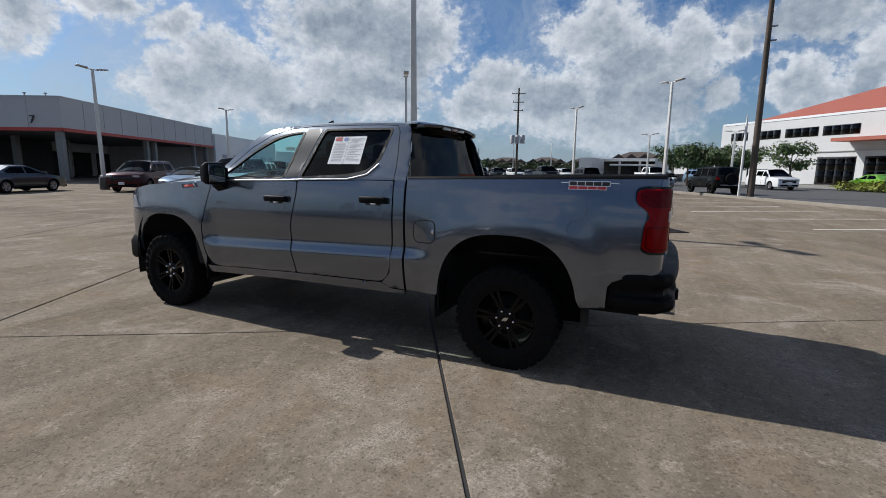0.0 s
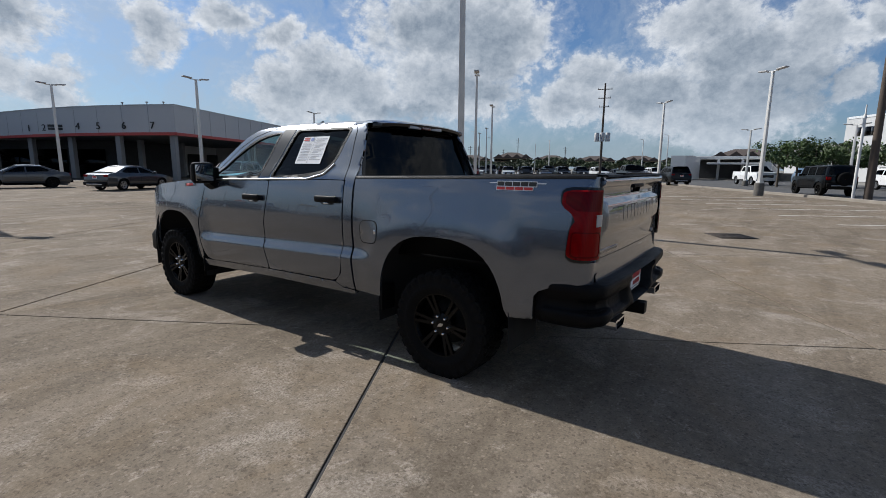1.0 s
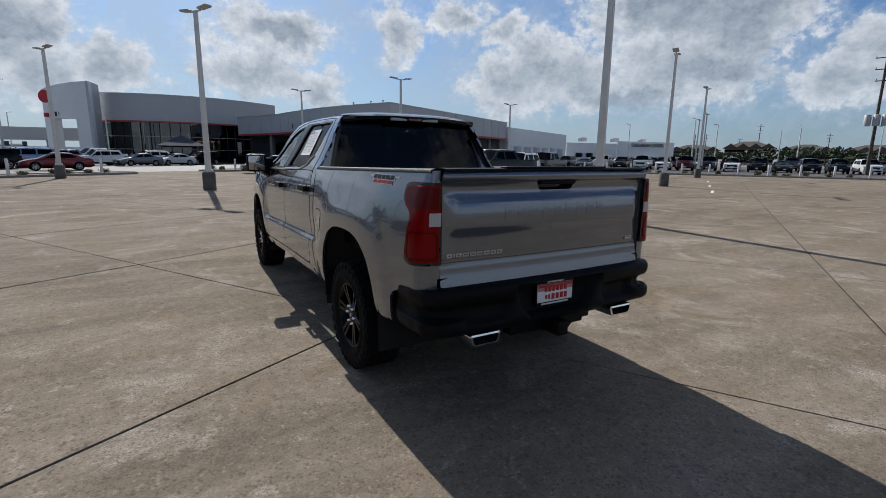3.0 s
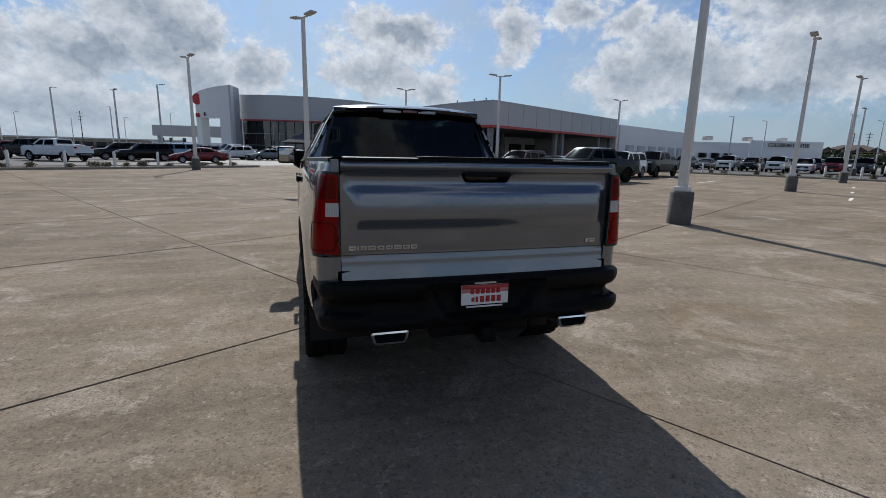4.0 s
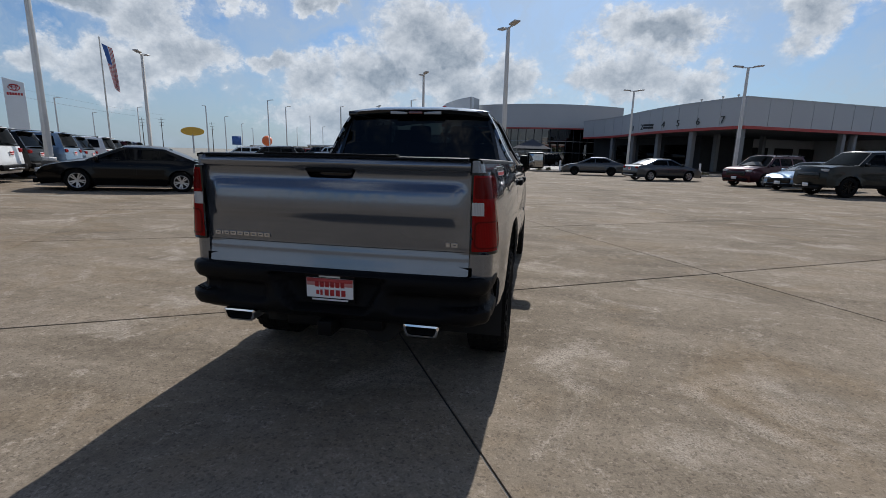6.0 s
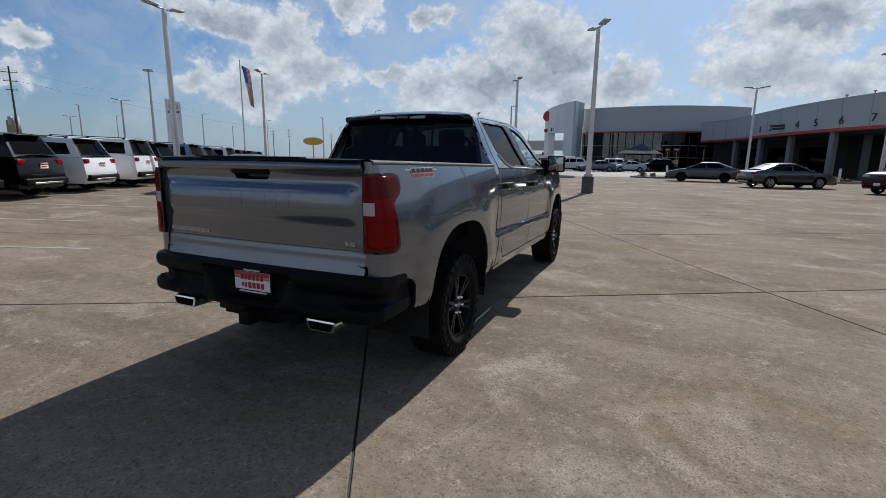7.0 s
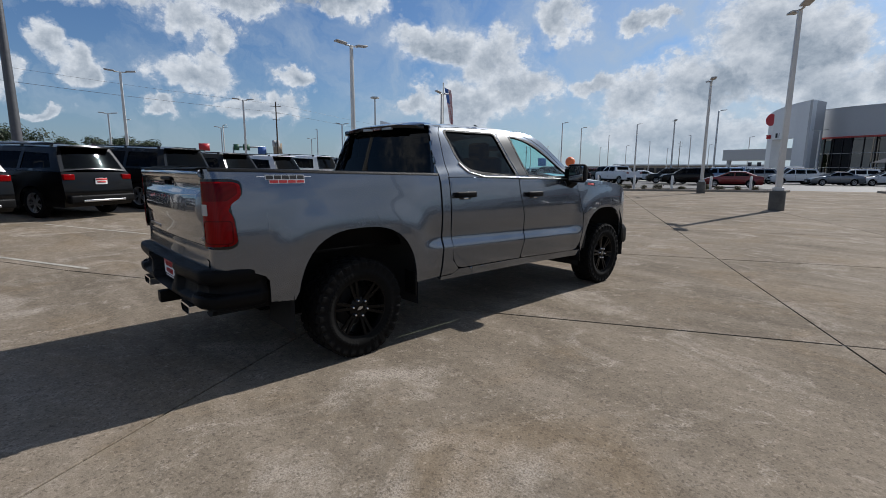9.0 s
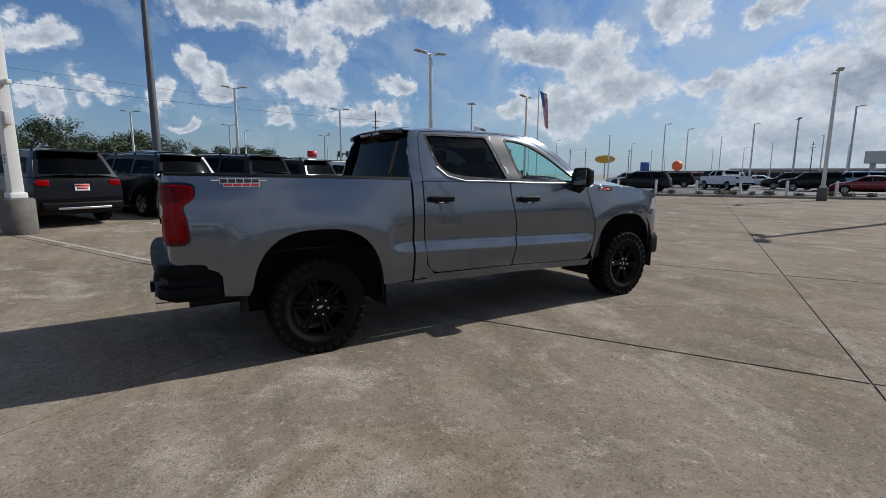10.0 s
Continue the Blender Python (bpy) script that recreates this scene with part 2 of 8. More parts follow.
def concrete(name, tint):
    """Broomed parking concrete: blotches, tyre-worn pale patches of bare aggregate, pits, rust-brown stains."""
    m, nt, b = principled(name, tint, 0.8)
    geo = nt.nodes.new("ShaderNodeNewGeometry")
    pos = geo.outputs["Position"]
    blotch = noise_node(nt, pos, 0.40, 8, 0.62, 0.5)
    patch = noise_node(nt, pos, 1.1, 9, 0.66, 0.8)
    pit = noise_node(nt, pos, 36.0, 5, 0.7)
    grit = noise_node(nt, pos, 80.0, 4, 0.75)
    stone = node(nt, "ShaderNodeTexVoronoi", Scale=70.0)
    link(nt, pos, stone.inputs["Vector"])
    sepc = nt.nodes.new("ShaderNodeSeparateColor")
    link(nt, stone.outputs["Color"], sepc.inputs[0])
    col = ramp_node(nt, blotch, [(0.30, tuple(c * 0.74 for c in tint)), (0.50, tint), (0.70, tuple(c * 1.22 for c in tint))])
    # long dull wash marks that run with the slabs
    mp = node(nt, "ShaderNodeMapping", Scale=(0.35, 1.6, 1.0), Rotation=(0, 0, radians(-52)))
    link(nt, pos, mp.inputs["Vector"])
    wash = noise_node(nt, mp.outputs["Vector"], 1.3, 7, 0.6, 0.6)
    col = mix_color(nt, math_node(nt, "MULTIPLY", ramp_node(nt, wash, [(0.50, 0.0), (0.66, 1.0)]), 0.50), col, (tint[0] * 1.42, tint[1] * 1.44, tint[2] * 1.50))
    col = mix_color(nt, math_node(nt, "MULTIPLY", ramp_node(nt, wash, [(0.30, 1.0), (0.48, 0.0)]), 0.62), col, (tint[0] * 0.66, tint[1] * 0.65, tint[2] * 0.64))
    # worn pale patches where the aggregate shows
    worn = math_node(nt, "MULTIPLY", ramp_node(nt, patch, [(0.54, 0.0), (0.66, 1.0)]), ramp_node(nt, grit, [(0.40, 0.25), (0.56, 1.0)]))
    col = mix_color(nt, math_node(nt, "MULTIPLY", worn, 0.95), col, (tint[0] * 1.60 + 0.03, tint[1] * 1.66 + 0.03, tint[2] * 1.78 + 0.03))
    scuff = math_node(nt, "MULTIPLY", ramp_node(nt, noise_node(nt, pos, 5.0, 7, 0.72, 0.5), [(0.56, 0.0), (0.66, 1.0)]), ramp_node(nt, pit, [(0.44, 0.0), (0.56, 1.0)]))
    col = mix_color(nt, math_node(nt, "MULTIPLY", scuff, 0.80), col, (tint[0] * 1.7 + 0.03, tint[1] * 1.75 + 0.03, tint[2] * 1.85 + 0.03))
    warm = ramp_node(nt, noise_node(nt, pos, 0.6, 6, 0.62, 1.2), [(0.50, 0.0), (0.66, 1.0)])
    col = mix_color(nt, math_node(nt, "MULTIPLY", warm, 0.36), col, (tint[0] * 1.0, tint[1] * 0.86, tint[2] * 0.66))
    # single stones and sand grains
    col = mix_color(nt, math_node(nt, "MULTIPLY", ramp_node(nt, sepc.outputs[0], [(0.94, 0.0), (0.97, 1.0)]), 0.22), col, tuple(c * 2.1 + 0.05 for c in tint))
    col = mix_color(nt, math_node(nt, "MULTIPLY", ramp_node(nt, sepc.outputs[1], [(0.86, 0.0), (0.91, 1.0)]), 0.42), col, tuple(c * 0.40 for c in tint))
    sand = ramp_node(nt, grit, [(0.30, tuple([0.74] * 3)), (0.50, tuple([1.0] * 3)), (0.70, tuple([1.24] * 3))])
    col = mix_color(nt, 1.0, col, sand, "MULTIPLY")
    mottle = ramp_node(nt, noise_node(nt, pos, 13.0, 5, 0.7, 0.3), [(0.34, tuple([0.86] * 3)), (0.50, tuple([1.0] * 3)), (0.66, tuple([1.14] * 3))])
    col = mix_color(nt, 1.0, col, mottle, "MULTIPLY")
    dark = ramp_node(nt, pit, [(0.30, 1.0), (0.38, 0.0)])
    col = mix_color(nt, math_node(nt, "MULTIPLY", dark, 0.42), col, tuple(c * 0.40 for c in tint))
    drip = ramp_node(nt, noise_node(nt, pos, 3.6, 3, 0.55), [(0.22, 1.0), (0.26, 0.0)])
    col = mix_color(nt, math_node(nt, "MULTIPLY", drip, 0.5), col, tuple(c * 0.40 for c in tint))
    info = nt.nodes.new("ShaderNodeObjectInfo")
    s = math_node(nt, "ADD", math_node(nt, "MULTIPLY", info.outputs["Random"], 0.12), 0.94)
    comb = nt.nodes.new("ShaderNodeCombineXYZ")
    for k in range(3):
        link(nt, s, comb.inputs[k])
    col = mix_color(nt, 1.0, col, comb.outputs[0], "MULTIPLY")
    link(nt, col, b.inputs["Base Color"])
    link(nt, math_node(nt, "SUBTRACT", 0.94, math_node(nt, "MULTIPLY", blotch, 0.22)), b.inputs["Roughness"])
    b.inputs["Specular IOR Level"].default_value = 0.04
    bp = node(nt, "ShaderNodeBump", Strength=0.5, Distance=0.008)
    link(nt, math_node(nt, "ADD", math_node(nt, "MULTIPLY", grit, 0.5), math_node(nt, "MULTIPLY", pit, 0.8)), bp.inputs["Height"])
    link(nt, bp.outputs[0], b.inputs["Normal"])
    return m


CONCRETE = concrete("parking_concrete", (0.194, 0.159, 0.120))
ROAD_GREEN = principled("road_sign_green", (0.02, 0.09, 0.05), 0.5)[0]
SEALANT = varied("joint_sealant", (0.022, 0.020, 0.019), 0.7, bump=0.3)
ASPHALT = varied("asphalt", (0.075, 0.073, 0.07), 0.85, amount=0.25, scale=0.4, fine=40)
KERB = varied("kerb_concrete", (0.25, 0.22, 0.18), 0.85, amount=0.22, scale=1.5, fine=50)
WORN_LINE = varied("nearly_worn_line_paint", (0.34, 0.31, 0.26), 0.8, amount=0.35, scale=4, fine=40, bump=0.1)
RUST_IRON = varied("rusty_iron", (0.035, 0.026, 0.02), 0.8, amount=0.4, scale=6, fine=60)
PEDESTAL = varied("weathered_pedestal_concrete", (0.105, 0.097, 0.085), 0.9, amount=0.5, scale=2.5, fine=40, bump=0.4)
LINE_PAINT = varied("worn_white_line_paint", (0.66, 0.63, 0.57), 0.75, amount=0.3, scale=4, fine=50, bump=0.1)
POLE_PAINT = varied("white_pole_paint", (0.62, 0.61, 0.58), 0.45, amount=0.1, scale=2, fine=25, bump=0.05)
LAMP_HEAD = varied("lamp_head_grey", (0.42, 0.41, 0.40), 0.5, amount=0.1, bump=0.0)
STEEL = varied("galvanised_steel", (0.42, 0.43, 0.44), 0.4, metal=0.8, amount=0.12, scale=6, fine=80, bump=0.05)
WOOD_POLE = varied("weathered_pole_wood", (0.085, 0.065, 0.05), 0.9, amount=0.35, scale=2, fine=30, bump=0.5)
CLADDING = varied("grey_metal_cladding", (0.46, 0.465, 0.47), 0.5, amount=0.05, scale=0.15, fine=5, bump=0.0)
CLADDING_WHITE = varied("white_metal_cladding", (0.74, 0.75, 0.75), 0.45, amount=0.05, scale=0.2, fine=4, bump=0.0)
STUCCO = varied("white_stucco", (0.56, 0.56, 0.55), 0.8, amount=0.07, scale=0.4, fine=6, bump=0.1)
RED_TRIM = varied("red_fascia_paint", (0.42, 0.05, 0.04), 0.5, amount=0.1, bump=0.0)
# near-black: interior shade put into the colour of inner walls, doors and shopfronts
SHADED_INTERIOR = varied("shaded_interior", (0.035, 0.035, 0.036), 0.8, amount=0.4, scale=0.6, fine=4, bump=0.0)
SOFFIT = varied("soffit_panel", (0.20, 0.20, 0.20), 0.6, amount=0.1, bump=0.0)
ROOF_RED = varied("red_metal_roof", (0.36, 0.105, 0.065), 0.55, amount=0.12, scale=0.4, fine=4, bump=0.0)
SHINGLE = varied("brown_roof_shingle", (0.085, 0.065, 0.055), 0.9, amount=0.2, scale=0.5, fine=5, bump=0.0)
TAN_WALL = varied("tan_wall", (0.30, 0.245, 0.185), 0.85, amount=0.15, scale=0.4, fine=4, bump=0.0)
BLACK_SIGN = principled("black_letters", (0.02, 0.02, 0.022), 0.4)[0]
RED_SIGN = principled("red_sign_face", (0.45, 0.02, 0.025), 0.35)[0]
BARK = varied("bark", (0.09, 0.07, 0.05), 0.9, amount=0.3, scale=6, fine=40, bump=0.4)
LEAF = varied("leaf_green", (0.065, 0.105, 0.028), 0.6, amount=0.45, scale=1.2, fine=9, bump=0.0, per_object=0.2)
LEAF_DARK = varied("dark_leaf_green", (0.036, 0.056, 0.020), 0.65, amount=0.45, scale=0.5, fine=5, bump=0.0, per_object=0.2)
SHRUB = varied("shrub_leaf", (0.11, 0.095, 0.045), 0.7, amount=0.5, scale=3, fine=14, bump=0.0, per_object=0.3)
SHRUB_LIME = varied("lime_shrub_leaf", (0.20, 0.22, 0.03), 0.7, amount=0.35, scale=3, fine=14, bump=0.0)
MULCH = varied("bed_mulch", (0.10, 0.075, 0.055), 0.95, amount=0.4, scale=3, fine=30, bump=0.4)
BOLLARD = varied("white_bollard_paint", (0.68, 0.67, 0.64), 0.6, amount=0.12, bump=0.0)

PAINT = car_paint("satin_steel_grey_paint", (0.130, 0.147, 0.175), 0.76, 0.22)
BLACK_PLASTIC = varied("black_textured_plastic", (0.005, 0.005, 0.0055), 0.48, amount=0.25, scale=6, fine=250, bump=0.25, spec=0.09)
GLOSS_BLACK = principled("gloss_black_plastic", (0.006, 0.006, 0.007), 0.12, coat=0.2, spec=0.3)[0]
BLACK_WHEEL = varied("black_painted_alloy", (0.002, 0.002, 0.0023), 0.28, amount=0.2, fine=90, bump=0.0, spec=0.16)
RUBBER = varied("tyre_rubber", (0.0065, 0.0063, 0.006), 0.85, amount=0.3, scale=8, fine=120, bump=0.2, spec=0.12)
CHROME = principled("chrome", (0.75, 0.76, 0.78), 0.08, 1.0)[0]
SATIN_CHROME = principled("satin_badge_metal", (0.55, 0.55, 0.56), 0.33, 1.0)[0]
UNDER = varied("underbody_black", (0.005, 0.005, 0.005), 0.85, amount=0.3, bump=0.1)
GAP = principled("shut_line_shadow_rubber", (0.006, 0.006, 0.006), 0.9)[0]
RED_LENS = lamp_lens("red_tail_lens", (0.205, 0.0006, 0.0015), 0.14, 0.0)
CLEAR_LENS = lamp_lens("clear_lens", (0.42, 0.42, 0.42), 0.15)
GLASS_TEAL = pane_glass("lightly_tinted_glass", (0.74, 0.98, 0.96), 1.0, 0.045)
GLASS_DARK = pane_glass("privacy_glass", (0.30, 0.33, 0.34), 0.07, 0.022, 0.45)
GLASS_CAR = pane_glass("car_window_glass", (0.40, 0.45, 0.46), 0.14, 0.012, 0.26)
GLASS_SHOW = pane_glass("showroom_glass", (0.30, 0.33, 0.34), 0.12, 0.11, 0.7)
COLUMN_GREY = varied("grey_column_paint", (0.20, 0.20, 0.20), 0.6, amount=0.1, bump=0.0)
SEAT = varied("dark_seat_leather", (0.030, 0.030, 0.032), 0.6, amount=0.2, fine=120)
PAPER = varied("printed_paper_white", (0.78, 0.78, 0.77), 0.7, amount=0.04, bump=0.0)
INK = principled("grey_print", (0.35, 0.35, 0.36), 0.8)[0]
INK_RED = principled("red_print", (0.45, 0.03, 0.03), 0.7)[0]
INK_BLACK = principled("black_print", (0.02, 0.02, 0.02), 0.7)[0]
INK_WHITE = principled("white_print", (0.75, 0.75, 0.75), 0.6)[0]
INK_BLUE = principled("blue_print", (0.05, 0.12, 0.35), 0.6)[0]

# ---- mesh helpers ----
from mathutils.geometry import delaunay_2d_cdt


def part(name, bm, material, parent=None, label="", smooth=True):
    """Links a bmesh as one mesh object under a thing, or as a thing of its own."""
    me = bpy.data.meshes.new(name)
    if smooth:
        for f in bm.faces:
            f.smooth = True
    bm.to_mesh(me)
    bm.free()
    for mat in material if isinstance(material, (list, tuple)) else (material,):
        me.materials.append(mat)
    ob = new(name, me)
    if parent is not None:
        ob.parent = parent
    if label:
        ob["label"] = label
    return ob


def thing(name, label, category, group="", kind="", at=None):
    ob = new(name)
    ob.empty_display_size = 0.2
    if at is not None:
        ob.matrix_basis = at
    return tagged(ob, label, category, group, kind)


def add_box(bm, center, size, m=None, bevel=0.0, mat=0):
    made = bmesh.ops.create_cube(bm, size=1.0)["verts"]
    mm = Matrix.LocRotScale(Vector(center), None, Vector(size))
    bmesh.ops.transform(bm, matrix=(m @ mm) if m is not None else mm, verts=made)
    faces = list({f for v in made for f in v.link_faces})
    for f in faces:
        f.material_index = mat
    if bevel:
        edges = list({e for v in made for e in v.link_edges})
        bmesh.ops.bevel(bm, geom=edges, offset=bevel, segments=2, affect="EDGES", profile=0.6)
    return made


def box_bm(center, size, m=None, bevel=0.0):
    bm = bmesh.new()
    add_box(bm, center, size, m, bevel)
    return bm


def add_tube(bm, rings, n=12, caps=True, mat=0):
    """Joins rings of (centre, radius, axis) into one tube."""
    loops = []
    for c, r, axis in rings:
        z = Vector(axis).normalized()
        x = z.orthogonal().normalized()
        if abs(z.z) > 0.9:
            x = (Vector((1, 0, 0)) - z * z.x).normalized()
        y = z.cross(x)
        loops.append([bm.verts.new(Vector(c) + (x * math.cos(a) + y * math.sin(a)) * r)
                      for a in (2 * math.pi * k / n for k in range(n))])
    for a, b in zip(loops, loops[1:]):
        for k in range(n):
            f = bm.faces.new((a[k], a[(k + 1) % n], b[(k + 1) % n], b[k]))
            f.material_index = mat
    if caps:
        for loop, flip in ((loops[0], True), (loops[-1], False)):
            f = bm.faces.new(loop[::-1] if flip else loop)
            f.material_index = mat
            for e in f.edges:
                e.smooth = False
    return loops


def tube_bm(rings, n=12, caps=True):
    bm = bmesh.new()
    add_tube(bm, rings, n, caps)
    return bm


def add_prism(bm, pts, lift, mat=0):
    """Extrudes a closed outline of 3D points along a vector, with both ends closed."""
    a = [bm.verts.new(p) for p in pts]
    b = [bm.verts.new(Vector(p) + Vector(lift)) for p in pts]
    n = len(a)
    faces = [bm.faces.new(a), bm.faces.new(b[::-1])]
    faces += [bm.faces.new((a[(k + 1) % n], a[k], b[k], b[(k + 1) % n])) for k in range(n)]
    for f in faces:
        f.material_index = mat
    bmesh.ops.recalc_face_normals(bm, faces=faces)
    for f in faces:
        for e in f.edges:
            e.smooth = False
    return faces


def prism_bm(pts, lift):
    bm = bmesh.new()
    add_prism(bm, pts, lift)
    return bm


def grid_bm(nu, nv, fn, bm=None, mat=0):
    """A sheet of (nu x nv) faces through fn(u, v), u and v from 0 to 1."""
    bm = bm or bmesh.new()
    vs = [[bm.verts.new(fn(i / nu, j / nv)) for j in range(nv + 1)] for i in range(nu + 1)]
    for i in range(nu):
        for j in range(nv):
            f = bm.faces.new((vs[i][j], vs[i + 1][j], vs[i + 1][j + 1], vs[i][j + 1]))
            f.material_index = mat
    return bm


def smooth_curve(pts):
    """A smooth function through (at, value) points that does not overshoot."""
    xs, ys = np.array([p[0] for p in pts], float), np.array([p[1] for p in pts], float)
    d = np.diff(ys) / np.diff(xs)
    m = np.zeros(len(xs))
    m[0], m[-1] = d[0], d[-1]
    for k in range(1, len(xs) - 1):
        m[k] = 0 if d[k - 1] * d[k] <= 0 else 2 * d[k - 1] * d[k] / (d[k - 1] + d[k])

    def value(x):
        x = min(max(x, xs[0]), xs[-1])
        k = min(max(int(np.searchsorted(xs, x)) - 1, 0), len(xs) - 2)
        h = xs[k + 1] - xs[k]
        t = (x - xs[k]) / h
        return float((2 * t**3 - 3 * t**2 + 1) * ys[k] + (t**3 - 2 * t**2 + t) * h * m[k]
                     + (3 * t**2 - 2 * t**3) * ys[k + 1] + (t**3 - t**2) * h * m[k + 1])
    return value


def inside(p, poly):
    x, y, odd = p[0], p[1], False
    for (x0, y0), (x1, y1) in zip(poly, poly[1:] + poly[:1]):
        if (y0 > y) != (y1 > y) and x < (x1 - x0) * (y - y0) / (y1 - y0) + x0:
            odd = not odd
    return odd


def resample(poly, step):
    out = []
    for (x0, y0), (x1, y1) in zip(poly, poly[1:] + poly[:1]):
        n = max(1, math.ceil(math.hypot(x1 - x0, y1 - y0) / step))
        out += [(x0 + (x1 - x0) * k / n, y0 + (y1 - y0) * k / n) for k in range(n)]
    return out


def rounded(poly, radius, n=5):
    """The outline with its corners rounded; radius may be a list, one for each corner."""
    out = []
    for k, p in enumerate(poly):
        r = radius[k] if isinstance(radius, (list, tuple)) else radius
        a, c = Vector(poly[k - 1]), Vector(poly[(k + 1) % len(poly)])
        b = Vector(p)
        if r <= 0:
            out.append(tuple(b))
            continue
        da, dc = (a - b), (c - b)
        t = min(r, da.length * 0.48, dc.length * 0.48)
        p0, p1 = b + da.normalized() * t, b + dc.normalized() * t
        out += [tuple((p0 * (1 - s) + b * s) * (1 - s) + (b * (1 - s) + p1 * s) * s) for s in (i / n for i in range(n + 1))]
    return out


def arch(yc, zc, half, high, power, start, end, n=22):
    """A wheel opening's edge from angle start to end (degrees from +y, up), a squarish arc."""
    out = []
    for k in range(n + 1):
        a = radians(start + (end - start) * k / n)
        c, s = math.cos(a), math.sin(a)
        out.append((yc + half * math.copysign(abs(c) ** (2 / power), c), zc + high * math.copysign(abs(s) ** (2 / power), s)))
    return out


def sheet(outline, mapping, step=0.03, holes=(), rim=0.015, middle=(0, 1.8, 0.9), side=1, bm=None, mat=0):
    """A curved panel: the flat outline (s, z) filled with small faces, laid into space by mapping(s, z), with a folded-in rim."""
    bm = bm or bmesh.new()
    loops = [resample(list(outline), step)] + [resample(list(h), step) for h in holes]
    pts, edges = [], []
    for loop in loops:
        base = len(pts)
        pts += loop
        edges += [(base + k, base + (k + 1) % len(loop)) for k in range(len(loop))]
    border = np.array(pts)
    lo, hi = border.min(0), border.max(0)
    for i in range(int((hi[0] - lo[0]) / step) + 1):
        for j in range(int((hi[1] - lo[1]) / step) + 1):
            p = (lo[0] + (i + 0.5) * step, lo[1] + (j + 0.5) * step)
            if np.min(((border - p) ** 2).sum(1)) < (0.45 * step) ** 2 or not inside(p, loops[0]):
                continue
            if any(inside(p, h) for h in loops[1:]):
                continue
            pts.append(p)
    verts2, _, tris, *_ = delaunay_2d_cdt([Vector(p) for p in pts], edges, [], 0, 1e-5)
    co, outs = [], []
    for v in verts2:
        p = Vector(mapping(v.x, v.y))
        du = Vector(mapping(v.x + 1e-3, v.y)) - p
        dv = Vector(mapping(v.x, v.y + 1e-3)) - p
        nrm = du.cross(dv)
        nrm = nrm.normalized() if nrm.length > 1e-12 else Vector((1, 0, 0))
        if nrm.dot(p - Vector((0, middle[1], p.z * 0.6 + middle[2] * 0.4))) < 0:
            nrm = -nrm
        co.append(p)
        outs.append(nrm)
    flip = Vector((side, 1, 1))
    vs = [bm.verts.new(p * flip) for p in co]
    faces = []
    for t in tris:
        c = sum((verts2[k] for k in t), Vector((0, 0))) / len(t)
        if not inside(c, loops[0]) or any(inside(c, h) for h in loops[1:]):
            continue
        f = bm.faces.new([vs[k] for k in t])
        f.normal_update()
        if f.normal.dot(outs[t[0]] * flip) < 0:
            f.normal_flip()
        f.material_index = mat
        faces.append(f)
    if rim:
        index = {v: k for k, v in enumerate(vs)}
        edge_list = [e for e in {e for f in faces for e in f.edges} if len(e.link_faces) == 1]
        inner = {}
        for e in edge_list:
            for v in e.verts:
                if v not in inner:
                    k = index[v]
                    inner[v] = bm.verts.new((co[k] - outs[k] * rim) * flip)
        for e in edge_list:
            l = e.link_loops[0]
            a, b = l.vert, l.link_loop_next.vert
            f = bm.faces.new((b, a, inner[a], inner[b]))
            f.material_index = mat
            e.smooth = False
    for v in [v for v in vs if not v.link_faces]:
        bm.verts.remove(v)
    return bm


def sweep_bm(path, profile, closed_profile=True, bm=None):
    """Sweeps a profile of (out, z) along a plan path of (x, y); out points to the right of the way."""
    bm = bm or bmesh.new()
    n, loops = len(path), []
    for k, (x, y) in enumerate(path):
        a, c = path[max(k - 1, 0)], path[min(k + 1, n - 1)]
        d = Vector((c[0] - a[0], c[1] - a[1])).normalized()
        out = Vector((d.y, -d.x))
        loops.append([bm.verts.new((x + out.x * o, y + out.y * o, z)) for o, z in profile])
    m = len(profile)
    for a, b in zip(loops, loops[1:]):
        for k in range(m if closed_profile else m - 1):
            bm.faces.new((a[k], b[k], b[(k + 1) % m], a[(k + 1) % m]))
    if closed_profile:
        bm.faces.new(loops[0])
        bm.faces.new(loops[-1][::-1])
    bmesh.ops.recalc_face_normals(bm, faces=bm.faces[:])
    return bm


def lathe_bm(profile, n=48, axis_x=True, bm=None, mat=0):
    """Turns a profile of (out along the axis, radius) round the x axis."""
    bm = bm or bmesh.new()
    loops = [[bm.verts.new((o, r * math.cos(a), r * math.sin(a))) for a in (2 * math.pi * k / n for k in range(n))] for o, r in profile]
    for a, b in zip(loops, loops[1:]):
        for k in range(n):
            f = bm.faces.new((a[k], a[(k + 1) % n], b[(k + 1) % n], b[k]))
            f.material_index = mat
    bmesh.ops.recalc_face_normals(bm, faces=bm.faces[:])
    return bm


def sharpen(bm, degrees=35):
    bm.normal_update()
    for e in bm.edges:
        if len(e.link_faces) == 2 and e.calc_face_angle(0) > radians(degrees):
            e.smooth = False
    return bm


